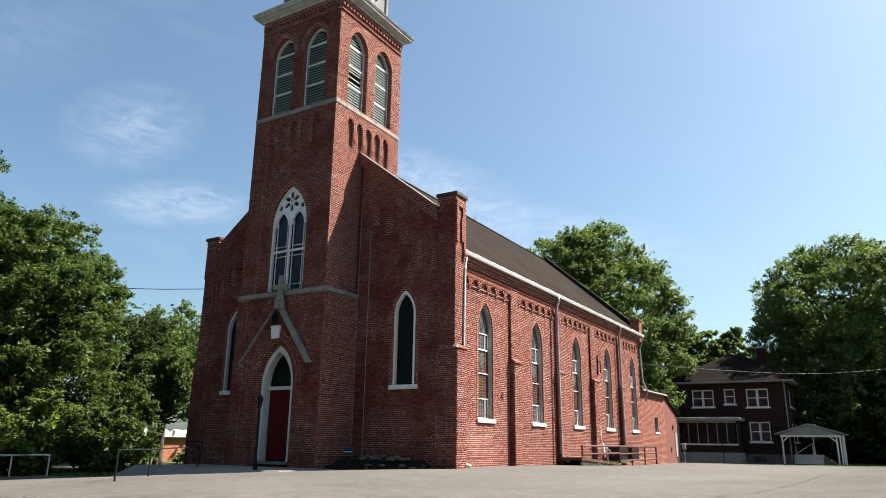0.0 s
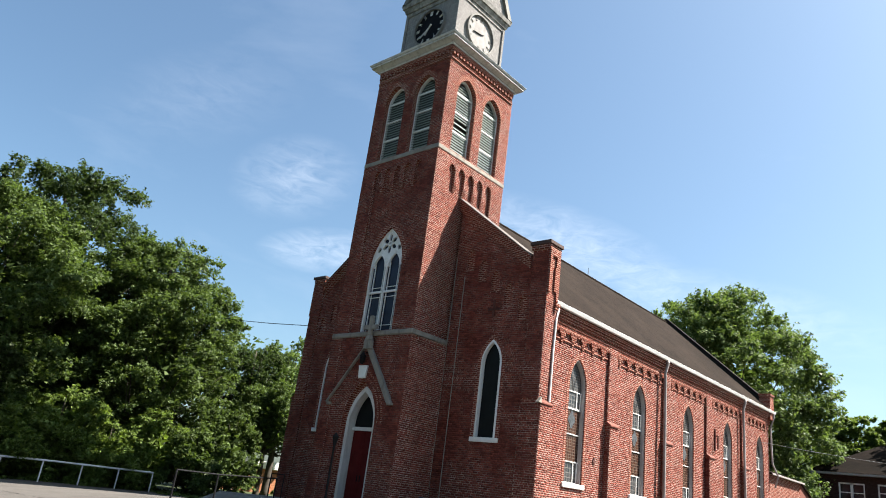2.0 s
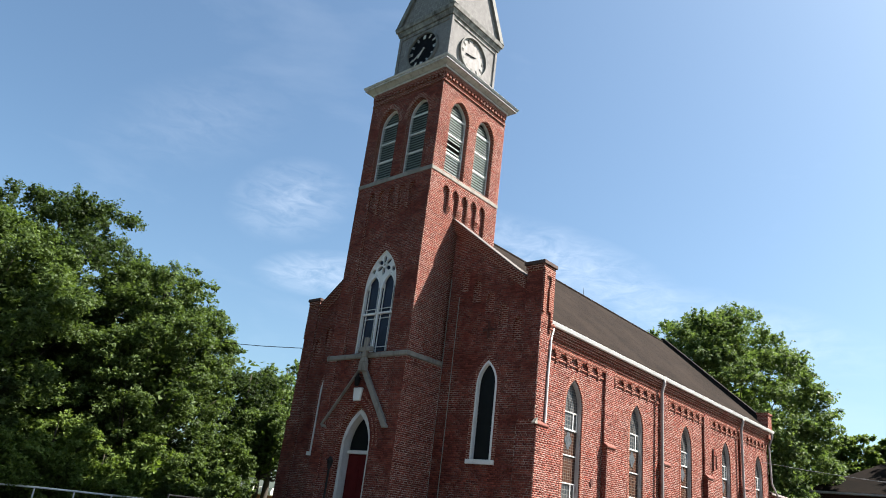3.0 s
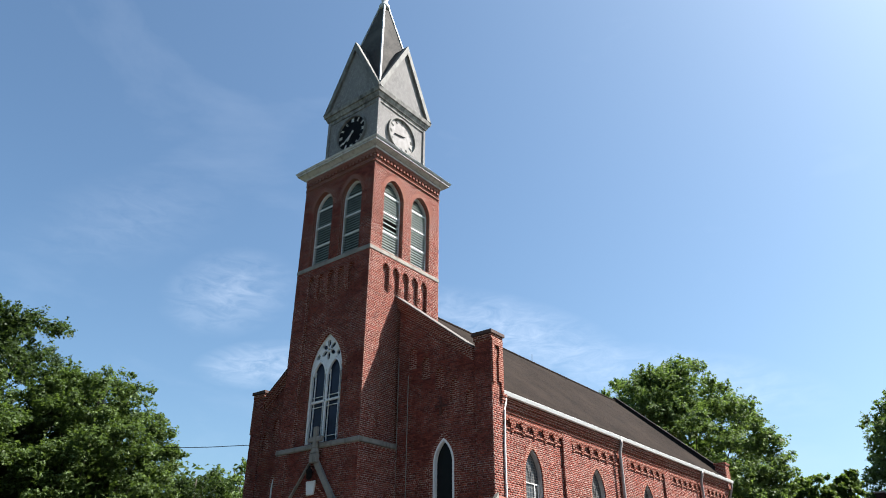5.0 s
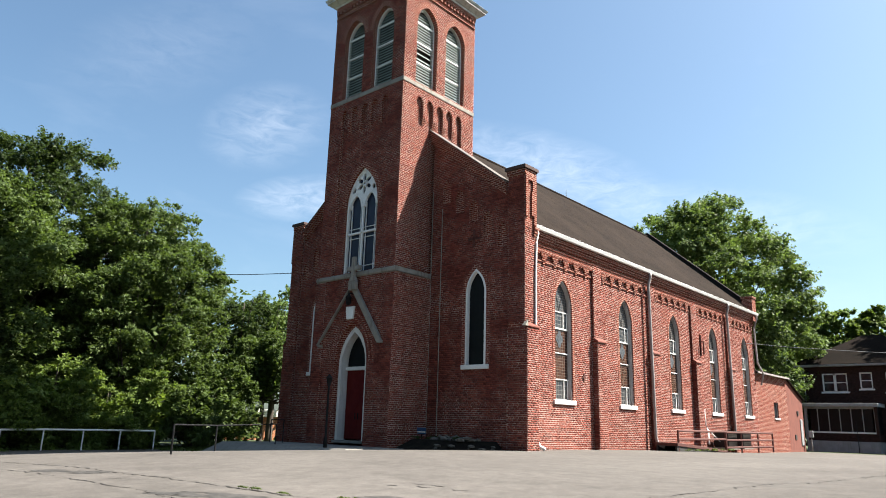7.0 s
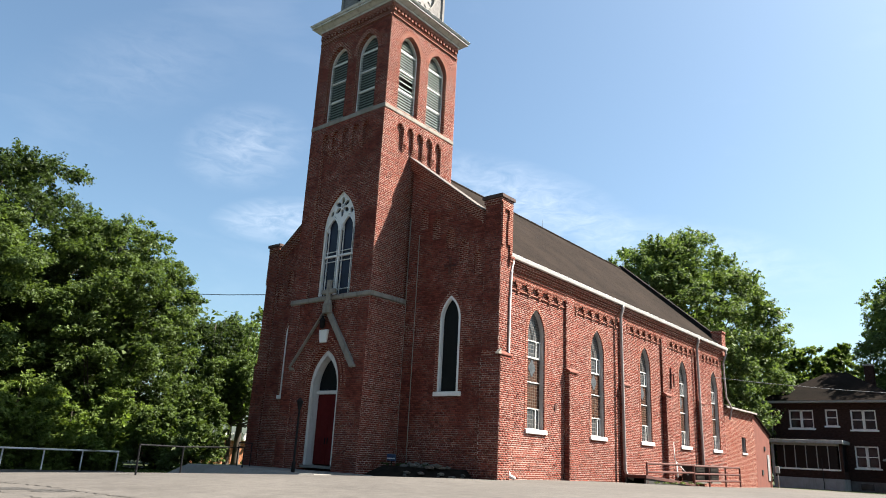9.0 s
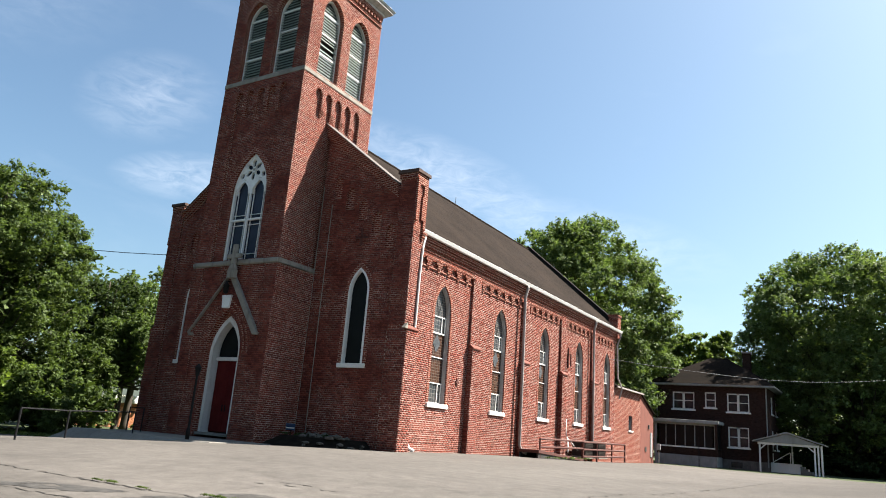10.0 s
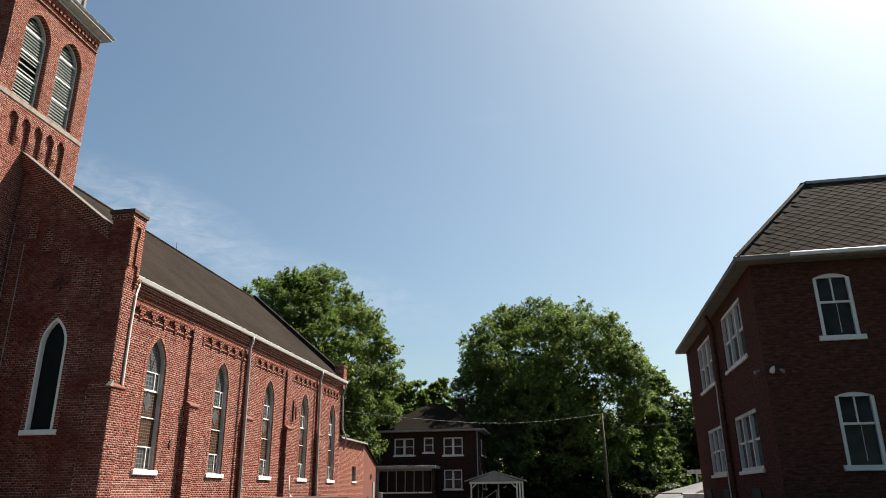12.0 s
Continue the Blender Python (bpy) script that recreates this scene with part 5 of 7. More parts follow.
part("tube", Geo().tube([(-0.55, 19.9, 2.3), (-0.52, 19.9, 1.4), (-0.3, 19.7, 1.0), (0.1, 18.7, 0.25)], 0.05).tube([(-0.4, 19.8, 1.15), (0.15, 20.3, 0.4)], 0.035), CORNICE_WHITE, hose, "", 0, True)
debris = thing("weeds", (0.5, 14.0, 0), "small green weeds at the foot of the ramp", "weeds", kind="stuff")
part("leaves", leaf_mesh("leaves", [((0.7 + 0.2 * math.sin(k * 2.1), k * 0.8 - 1.0, -0.02), (0.15, 0.35, 0.10)) for k in range(8)], 300, 0.04, GRASS, 31), GRASS, debris)

# landing before the door
setting("landing", Geo().prism([(-14.4, -6.6, -0.9), (-4.4, -5.7, -0.9), (-4.2, TY0 - 0.01, -0.9), (-14.4, TY0 - 0.01, -0.9)], [(-13.2, -5.5, -0.09), (-4.6, -5.5, -0.09), (-4.6, TY0 - 0.01, -0.09), (-13.2, TY0 - 0.01, -0.09)]), CONCRETE, "pale concrete landing before the church door", "landing", 0.02)
lamp = thing("lamp_post", (-6.1, -5.28, -0.09), "dark lamp post with a small lantern on the landing", "lamp post")
part("pole", Geo().lathe(-6.1, -5.28, [(0.08, -0.09), (0.08, 0.25), (0.05, 0.35), (0.045, 2.3), (0.08, 2.35)], 10), BLACK, lamp, "", 0, True)
part("lantern", Geo().lathe(-6.1, -5.28, [(0.07, 2.35), (0.12, 2.62), (0.14, 2.64), (0.06, 2.76), (0.02, 2.8)], 6), BLACK, lamp, "dark metal lantern")
rails = thing("handrail", (-6, -10, -0.1), "black pipe handrail beside the walk", "handrail")
pts = [(-3.5, -13.2, ground_z(-3.5, -13.2)), (-5.75, -10.4, ground_z(-5.75, -10.4)), (-9.4, -5.3, -0.10), (-12.2, -3.6, -0.09)]
for x, y, z in pts:
    part("post", Geo().tube([(x, y, z - 0.1), (x, y, z + 0.86)], 0.028, 6), BLACK, rails)
part("rail", Geo().tube([(x, y, z + 0.85) for x, y, z in pts], 0.022, 6), BLACK, rails)
sr = thing("step_rail", (-11.8, -3.4, -0.09), "black pipe rail by the church door", "handrail")
for x in (-12.6, -11.6):
    part("post", Geo().tube([(x, -3.3, -0.12), (x, -3.3, 0.95)], 0.025, 6), BLACK, sr)
part("rail", Geo().tube([(-12.6, -3.3, 0.94), (-11.6, -3.3, 0.94)], 0.025, 6), BLACK, sr)

# planting bed with rubble
bed = Geo()
rng = random.Random(5)
ring = [(-5.5, -2.0), (-4.2, -2.5), (-2.4, -2.0), (-1.2, -1.0), (-1.1, -0.02), (-5.5, -0.02)]
bed.prism([(x, y - 0.1 * (y < -0.1), -0.15) for x, y in ring], [(x + 0.55 * (-3.3 - x) / 3, y + (0.75 if y < -0.9 else 0.0), 0.30) for x, y in ring])
setting("planting_bed", bed, SOIL, "bare dark planting bed at the foot of the wall", "planting bed")


def stone(x, y, z, s, seed):
    """A rough stone, broken out of a ball."""
    r = random.Random(seed)
    bm = bmesh.new()
    bmesh.ops.create_icosphere(bm, subdivisions=1, radius=1.0)
    for v in bm.verts:
        v.co *= r.uniform(0.7, 1.15)
        v.co = Vector((v.co.x * s * 1.5, v.co.y * s, max(v.co.z, -0.5) * s * 0.6))
    me = bpy.data.meshes.new("rock")
    bm.to_mesh(me)
    bm.free()
    me.materials.append(ROCK)
    ob = new("rock", me)
    ob.location, ob.rotation_euler = (x, y, z), (0, 0, r.uniform(0, 6))
    return tagged(ob, "pale flat rubble stone edging the planting bed", "rock", "stones of the planting bed")


for k in range(26):
    t = k / 25
    x = -5.3 + 4.0 * t + rng.uniform(-0.2, 0.2)
    y = -1.6 - 0.35 * math.sin(t * 3.1) + 1.1 * max(0, t - 0.7) * 3 + rng.uniform(-0.15, 0.3)
    stone(x, y, -0.01 + 0.10 * (k % 3 == 0) * (t > 0.4), rng.uniform(0.08, 0.17), 100 + k)
for k in range(22):
    stone(rng.uniform(-4.3, -2.1), rng.uniform(-1.3, -0.5), 0.33 + 0.06 * (k % 3 == 0), rng.uniform(0.10, 0.2), 140 + k)
weeds = thing("bed_plants", (-3.5, -1.2, 0.1), "low dark plants in the bed", "plants", kind="stuff")
part("leaves", leaf_mesh("leaves", [((rng.uniform(-1.8, 1.6), rng.uniform(-0.1, 0.8), 0.26), (0.3, 0.25, 0.09)) for k in range(14)], 520, 0.06, LEAF_DARK, 32), LEAF_DARK, weeds)
sign = thing("yard_sign", (-5.1, -0.7, 0.1), "small blue and white sign on a stake", "sign")
part("stake", Geo().box(-5.115, -5.085, -0.72, -0.70, 0.0, 0.5), BLACK, sign)
part("board", Geo().box(-5.36, -4.84, -0.745, -0.724, 0.5, 0.78), plain("blue_sign", (0.03, 0.07, 0.16), 0.5), sign, "blue board", 0.005)
part("stripe", Geo().box(-5.34, -4.86, -0.752, -0.748, 0.57, 0.62), CLEAN_WHITE, sign, "white bar of lettering")

# white pipe railing along the lot
fence = thing("pipe_railing", (-20.8, -14, -0.8), "white painted pipe railing along the edge of the lot", "railing")
line = [(-20.6 - 0.02 * (k - 3) ** 2 * (k > 3), -5.0 - 1.85 * k) for k in range(11)]
for x, y in line:
    part("post", Geo().tube([(x, y, ground_z(x, y) - 0.1), (x, y, ground_z(x, y) + 0.98)], 0.035, 7), CLEAN_WHITE, fence)
part("rail", Geo().tube([(x, y, ground_z(x, y) + 0.98) for x, y in line], 0.045, 7), CLEAN_WHITE, fence)

# overhead wires
wire = thing("overhead_wire", (-16.6, 0.3, 7.9), "thin black overhead wire from the church to the trees", "wire")
part("cable", Geo().tube([(-16.6, 0.3, 9.3), (-19.5, -0.5, 9.42), (-22, -1.0, 9.62), (-26, -1.9, 10.1), (-34, -3.4, 11.6)], 0.022, 5), BLACK, wire)
pole = thing("utility_pole", (20.1, 42.0, -0.35), "weathered wooden utility pole", "utility pole")
part("shaft", Geo().tube([(20.12, 42.0, -0.5), (20.11, 42.0, 4), (20.1, 42.0, 7.8)], [0.13, 0.115, 0.09], 10), WOOD_POLE, pole, "", 0, True)
part("arm", Geo().bar((20.1, 42.0, 6.75), (19.0, 41.6, 7.15), 0.05), WOOD_POLE, pole)
w2 = thing("overhead_wire", (10, 45, 7), "pale grey overhead service wire before the house", "wire")
part("cable", Geo().tube([(20.1, 42.0, 7.75), (17.53, 40.3, 7.3), (14.96, 38.6, 6.93), (12.39, 36.9, 6.68), (9.82, 35.2, 6.6), (7.2, 33.5, 6.68), (4.6, 31.8, 6.82), (2.0, 30.1, 7.0), (-0.6, 28.4, 7.25)], 0.016, 5), GREY_PAINT, w2)
w3 = thing("overhead_wire", (21, 27, 6), "thin dark wire from the pole to the school", "wire")
part("cable", Geo().tube([(20.1, 42.0, 7.7), (20.9, 32, 6.0), (21.7, 22, 4.95), (22.45, 12.0, 4.3)], 0.02, 5), BLACK, w3)

# ---- trees ----
def unit(v):
    return v / np.linalg.norm(v, axis=1)[:, None]


# crowns with fuller shoulders than an egg has
FULL = {1: 4.0, 2: 2.4, 7: 2.4, 8: 2.8}


def crown_lobes(seed, spread, rz, count, hang):
    """The limbs' clumps that make up a crown: centres round (0, 0, 0), directions and radii."""
    rng = np.random.default_rng(seed)
    k = np.arange(count)
    c = np.clip(1 - (1 + hang) * (k + rng.uniform(0.1, 0.9, count)) / count, -1, 1)
    q = k * 2.39996 + rng.uniform(-0.5, 0.5, count)
    d = np.stack([np.sqrt(1 - c * c) * np.cos(q), np.sqrt(1 - c * c) * np.sin(q), c], 1)
    radius = spread * rng.uniform(0.24, 0.36, count)
    reach = np.minimum(rng.uniform(0.70, 0.92, count), 1.05 - radius / spread)
    p = FULL.get(seed, 2.0)
    full = (np.abs(d) ** p).sum(1) ** (-1 / p)
    return d * (full * reach)[:, None] * np.array([spread, spread, rz]), d, radius


def crown_mesh(name, seed, spread, rz, high, count, size, mat, hang, lobes):
    """Single leaves on sprigs, sprigs on boughs, boughs on the clumps of an uneven crown, with a coarser filling inside."""
    rng = np.random.default_rng(seed + 1000)
    cen, out, rad = crown_lobes(seed, spread, rz, lobes, hang)
    # boughs: flat drooping tiers of foliage on each clump, with gaps between them
    tiers = lobes * 15
    lobe = rng.choice(lobes, tiers, p=rad ** 2 / (rad ** 2).sum())
    v = unit(rng.normal(size=(tiers, 3)) + 0.6 * out[lobe] + np.array([0, 0, 0.15]))
    at = cen[lobe] + v * (rad[lobe] * rng.uniform(0.5, 1.04, tiers) ** 0.7)[:, None] * np.array([1, 1, 0.9])
    wide = rad[lobe] * rng.uniform(0.2, 0.42, tiers)
    # sprigs round each bough
    n = max(60, count // 26)
    pick = rng.choice(tiers, n, p=wide ** 2 / (wide ** 2).sum())
    u = unit(rng.normal(size=(n, 3)) * np.array([1, 1, 0.6]) + 0.35 * v[pick])
    side = u * (wide[pick] * rng.uniform(0.25, 1.0, n) ** 0.6)[:, None]
    side[:, 2] = 0.55 * side[:, 2] - 0.18 * np.hypot(side[:, 0], side[:, 1])
    root = at[pick] + side
    axis = unit(u + 0.5 * v[pick] + np.array([0, 0, 0.25]) + rng.normal(size=(n, 3)) * 0.3)
    span = (0.16 + 0.035 * spread) * rng.uniform(0.4, 1.5, n)
    leaf = rng.integers(0, n, count)
    along = rng.uniform(-0.5, 1.0, count)
    off = rng.normal(size=(count, 3)) * (0.26 * span[leaf] * (1.15 - 0.7 * along))[:, None]
    p = root[leaf] + axis[leaf] * (along * span[leaf])[:, None] + off
    face = unit(0.35 * u[leaf] + np.array([0, 0, 0.75]) + rng.normal(size=(count, 3)) * 0.5)
    scale = size * rng.uniform(0.6, 1.3, count)
    inner = count // 12
    p[:inner] = unit(rng.normal(size=(inner, 3))) * rng.uniform(0.0, 0.58, inner)[:, None] * np.array([spread, spread, rz])
    scale[:inner] *= 2.4
    floor = -hang * rz * 1.02
    p[:, 2] = np.where(p[:, 2] < floor, 2 * floor - p[:, 2], p[:, 2]) + high
    t = unit(np.cross(face, rng.normal(size=(count, 3))))
    w = np.cross(face, t)
    a, b = t * scale[:, None], w * (scale * rng.uniform(0.32, 0.5, count))[:, None]
    tri = np.stack([p - 0.4 * a + b, p + 0.6 * a, p - 0.4 * a - b], 1).reshape(-1, 3)
    me = bpy.data.meshes.new(name)
    me.vertices.add(3 * count)
    me.vertices.foreach_set("co", tri.ravel())
    me.loops.add(3 * count)
    me.loops.foreach_set("vertex_index", np.arange(3 * count))
    me.polygons.add(count)
    me.polygons.foreach_set("loop_start", np.arange(count) * 3)
    me.update(calc_edges=True)
    me.materials.append(mat)
    return me


def tree(x, y, height, spread, mat, seed, label, clear=0.25, leaves=16000, size=0.17, lobes=16, name="tree", category="tree", hang=0.6):
    rng = random.Random(seed)
    z0 = ground_z(x, y) - 0.08
    t = thing(name, (x, y, z0), label, category)
    rz = height * (1 - clear) / (1 + hang)
    high = height - rz
    g = Geo()
    r0 = 0.018 * height + 0.05
    g.tube([(x, y, z0), (x + 0.05, y, z0 + 0.5), (x + 0.1, y, z0 + height * 0.25), (x, y, z0 + height * 0.6), (x, y, z0 + height * 0.88)],
           [r0 * 1.35, r0, r0 * 0.8, r0 * 0.45, r0 * 0.12], 9)
    cen, _, rad = crown_lobes(seed, spread, rz, lobes, hang)
    for c, r in zip(cen, rad):
        tip = Vector((x + c[0], y + c[1], z0 + high + c[2]))
        low = max(height * max(0.2, clear), high + c[2] - 0.55 * math.hypot(c[0], c[1]) - 0.12 * height)
        b = Vector((x, y, z0 + min(low, height * 0.8)))
        bend = b.lerp(tip, 0.5) + Vector((rng.uniform(-0.3, 0.3), rng.uniform(-0.3, 0.3), -0.06 * height))
        g.tube([b, bend, tip, tip + (tip - bend) * (0.5 * r / max(0.5, (tip - bend).length))], [r0 * 0.30, r0 * 0.15, r0 * 0.05, r0 * 0.02], 6)
    part("trunk", g, BARK, t, "brown bark trunk and limbs", 0, True)
    part("crown", crown_mesh("crown", seed, spread, rz, high, leaves, size, mat, hang, lobes), mat, t)
    return t


TREES = [
    # x, y, height, spread, leaves' kind, seed, clear trunk, leaves, leaf size, clumps
    (-33.0, -9.5, 20.4, 7.0, LEAF_DARK, 1, 0.06, 150000, 0.19, 34, "tall dense maple with deep green leaves"),
    (-28.4, -13.6, 16.4, 6.2, LEAF_MAPLE, 2, 0.10, 150000, 0.18, 34, "tall dense maple with bright green leaves"),
    (-27.2, -3.8, 16.4, 5.4, LEAF_MAPLE, 3, 0.12, 150000, 0.17, 32, "bright green maple behind the white railing"),
    (-36.5, -2.0, 16.0, 5.6, LEAF_DARK, 4, 0.02, 60000, 0.22, 24, "tall dark green tree"),
    (-32.0, 7.0, 12.3, 2.9, LEAF_DARK, 5, 0.2, 34000, 0.17, 18, "slim dark green tree"),
    (-33.0, 11.0, 13.7, 3.3, LEAF_OLIVE, 6, 0.24, 34000, 0.17, 18, "slim tree with open branches"),
    (-11.2, 50.5, 28.4, 10.2, LEAF_OLIVE, 7, 0.02, 230000, 0.27, 46, "big leafy tree behind the church"),
    (15.0, 66.0, 25.2, 11.6, LEAF_OLIVE, 8, 0.10, 250000, 0.28, 50, "broad old tree behind the house"),
    (-3.6, 70.0, 18.2, 4.4, LEAF_BRUSH, 9, 0.04, 90000, 0.30, 24, "green tree in the distance"),
    (-14.0, 74.0, 18.9, 7.5, LEAF_DARK, 10, 0.04, 40000, 0.32, 20, "dark green tree in the distance"),
    (0.4, 72.0, 18.6, 3.3, LEAF_BRUSH, 11, 0.04, 80000, 0.30, 20, "slim green tree in the distance"),
    (29.0, 74.0, 18.8, 4.6, LEAF_OLIVE, 31, 0.04, 60000, 0.27, 22, "green tree beside the school"),
    (35.0, 75.0, 16.0, 5.2, LEAF_DARK, 13, 0.04, 40000, 0.29, 18, "dark green tree beside the school"),
    (26.2, 66.0, 13.4, 3.8, LEAF_OLIVE, 14, 0.03, 50000, 0.24, 20, "leafy green tree by the lot"),
    (4.2, 74.0, 14.6, 3.8, LEAF_BRUSH, 15, 0.05, 70000, 0.29, 20, "dark green tree behind the house"),
    (20.0, 80.0, 14.2, 5.6, LEAF_DARK, 16, 0.03, 30000, 0.3, 16, "dark green tree in the shade behind the lot"),
]
for x, y, h, sp_, mat, seed, clear, nl, ls, nc, label in TREES:
    tree(x, y, h, sp_, mat, seed, label, clear, int(1.1 * nl), 0.94 * ls, int(1.5 * nc))

# ---- undergrowth and far woods ----
UNDER = [(-24.2, -10.6, 3.2, 1.9, LEAF_BRUSH), (-23.9, -8.2, 2.8, 1.7, LEAF_BRUSH), (-24.2, -13.8, 3.4, 2.0, LEAF_BRUSH), (-24.0, -5.6, 3.0, 1.7, LEAF_BRUSH), (-24.2, -19.0, 5.2, 2.6, LEAF_BRUSH), (-24.6, -15.6, 4.2, 2.4, LEAF_BRUSH), (-24.0, -12.2, 3.6, 2.2, LEAF_BRUSH), (-25.0, -9.3, 5.0, 2.6, LEAF_BRUSH), (-23.8, -7.0, 3.4, 1.9, LEAF_BRUSH),
         (-24.4, -4.4, 4.6, 2.3, LEAF_BRUSH), (-23.6, -2.0, 3.8, 2.0, LEAF_MAPLE), (-24.8, 0.6, 5.6, 2.3, LEAF_MAPLE), (-25.4, 1.6, 4.8, 1.7, LEAF_MAPLE), (-24.2, 5.6, 1.3, 1.0, LEAF_BRUSH),
         (-28.5, -6.5, 7.0, 3.2, LEAF_DARK), (-28.5, 1.5, 8.0, 2.8, LEAF_DARK), (-27.5, -14.0, 8.5, 3.5, LEAF_DARK)]
for k, (x, y, h, sp_, mat) in enumerate(UNDER):
    tree(x + 1.5, y, h, sp_, mat, 60 + k, "young leafy tree in the undergrowth" if h > 4 else "leafy shrub behind the railing", 0.02, int(5200 * sp_ ** 1.5), 0.15, 14, "young_tree" if h > 4 else "shrub", "tree" if h > 4 else "shrub")
tree(-25.0, 4.6, 7.8, 2.7, LEAF_MAPLE, 90, "young tree with a dark forked trunk behind the handrail", 0.40, 34000, 0.14, 18)
rng2 = np.random.default_rng(77)
woods = []
for k in range(220):
    q = k / 219
    x, y = 62 - 150 * q + rng2.uniform(-3, 3), 88 + rng2.uniform(-5, 6)
    h = rng2.uniform(9, 14.5)
    woods.append(((x, y, h * rng2.uniform(0.1, 1.0)), (4.2, 3.0, 3.2)))
for k in range(90):
    woods.append(((-40 + rng2.uniform(-4, 4), -30 + 62 * k / 89, rng2.uniform(0.5, 9.5) if k < 50 else rng2.uniform(6.0, 10.5)), (2.6, 3.0, 2.4)))
for k in range(150):
    woods.append(((8 + 34 * k / 149 + rng2.uniform(-1, 1), 82 + rng2.uniform(-2, 4), rng2.uniform(0.2, 9.5)), (2.4, 2.0, 2.2)))
# low dark clumps added to cover sunlit lawn where deep shade belongs
for k in range(60):
    woods.append(((9.0 + 24 * k / 59, 64.5 + rng2.uniform(-3.0, 3.0), rng2.uniform(0.2, 2.6)), (1.6, 1.4, 1.2)))
# added dark brush that stands in for the old tree's shade
brush = [((5.0 + 30 * k / 119, 59.0 + rng2.uniform(-1.5, 2.5), -1.0 + 2.6 * rng2.random() ** 1.5), (1.1, 0.9, 0.7)) for k in range(120)]
brush += [((8.0 + 14 * k / 59, 63.0 + rng2.uniform(-1.0, 1.0), -0.9 + 1.8 * (k % 5) / 4), (1.2, 0.9, 0.8)) for k in range(60)]
tagged(new("shade_fill_brush", leaf_mesh("shade_fill_brush", brush, 120000, 0.17, LEAF_DARK, 79)), "low dark brush added to stand in for deep shade under the old tree", "undergrowth", kind="stuff")
for k in range(90):
    woods.append(((11.0 + 20 * k / 89, 74.0 + rng2.uniform(-2.5, 2.5), rng2.uniform(0.2, 5.5)), (1.9, 1.6, 1.7)))
for k in range(40):
    woods.append(((-24 + 18 * k / 39, 66 + rng2.uniform(-3, 4), rng2.uniform(0.5, 9.0)), (2.6, 2.4, 2.4)))
# unseen tall row behind the camera, added to cut skylight on the front
for k in range(210):
    woods.append(((-75 + 160 * k / 209, -42 + rng2.uniform(-4, 3), rng2.uniform(0.5, 22)), (4.5, 3.5, 3.5)))
for k in range(70):
    woods.append(((72 + rng2.uniform(-4, 4), -60 + 140 * k / 69, rng2.uniform(0.5, 13)), (3.5, 4.5, 3.5)))
tagged(new("far_woods", leaf_mesh("far_woods", woods, 170000, 0.30, LEAF_DARK, 78)), "dense dark green woods, with unseen rows added to hold back skylight", "woods", kind="stuff")

# ---- the brick house behind ----
house = thing("house", (3.3, 42, 0), "two storey brown brick house with a hipped roof", "house")
HX0, HX1, HY0, HY1 = -1.36, 8.02, 42.0, 51.0
HS = south(HY0)


def flat_head(u0, u1, z):
    return [(u0, z), (u1, z)]


upper = [(0.17, 2.04, 4.66, 6.16), (2.95, 3.85, 4.88, 6.2), (4.79, 6.57, 4.6, 6.16)]
g = Geo()
wall_skin(g, HS, HX0, HX1, -0.4, 4.0, [(1.66, flat_head(4.82, 6.48, 3.33), None)], 0.3)
wall_skin(g, HS, HX0, HX1, 4.0, 6.85, [(z0, flat_head(a, b, z1), None) for a, b, z0, z1 in upper], 0.3)
part("front_wall", g, BRICK_HOUSE, house, "shaded brown brick front")
HE = east(HX1)
sidewins = [(44.2, 45.4), (47.2, 48.4)]
g = Geo()
wall_skin(g, HE, HY0, HY1, -0.4, 4.0, [(1.7, flat_head(a, b, 3.3), None) for a, b in sidewins], 0.3)
wall_skin(g, HE, HY0, HY1, 4.0, 6.85, [(4.7, flat_head(a, b, 6.15), None) for a, b in sidewins], 0.3)
part("side_wall", g, BRICK_HOUSE, house, "sunlit brown brick side")
part("side_wall", wall_skin(Geo(), west(HX0), HY0, HY1, -0.4, 6.85, (), 0.3), BRICK_HOUSE, house)
part("back_wall", wall_skin(Geo(), north(HY1), HX0, HX1, -0.4, 6.85, (), 0.3), BRICK_HOUSE, house)


def sash_window(m, a, b, z0, z1, parent, lights=1, curtain=False, d=0.14):
    win = part("window", slab(Geo(), m, a + 0.06, b - 0.06, d + 0.05, d + 0.06, z0 + 0.05, z1 - 0.05), GLASS, parent, "white double hung window")
    fr = Geo()
    for u in [a, b - 0.09] + [a + (b - a) * k / lights - 0.09 for k in range(1, lights)]:
        wid = 0.09 if u in (a, b - 0.09) else 0.18
        slab(fr, m, u, u + wid, d - 0.10, d + 0.046, z0, z1)
    slab(fr, m, a + 0.09, b - 0.09, d - 0.10, d + 0.046, z1 - 0.10, z1)
    slab(fr, m, a + 0.09, b - 0.09, d - 0.10, d + 0.046, z0, z0 + 0.07)
    part("frame", fr, WHITE, win, "white painted frame")
    for k in range(lights):
        u0, u1 = a + (b - a) * k / lights + 0.09, a + (b - a) * (k + 1) / lights - 0.09
        part("sash", slab(Geo(), m, u0, u1, d, d + 0.044, (z0 + z1) / 2 - 0.03, (z0 + z1) / 2 + 0.03), CLEAN_WHITE, win)
        if curtain:
            part("curtain", slab(Geo(), m, u0 + 0.02, u0 + (u1 - u0) * 0.45, d + 0.07, d + 0.08, z0 + 0.1, z1 - 0.1), CURTAIN, win, "pale curtain")
    part("sill", slab(Geo(), m, a - 0.12, b + 0.12, -0.10, d, z0 - 0.13, z0 - 0.003), CLEAN_WHITE, win, "white sill", 0.01)
    return win


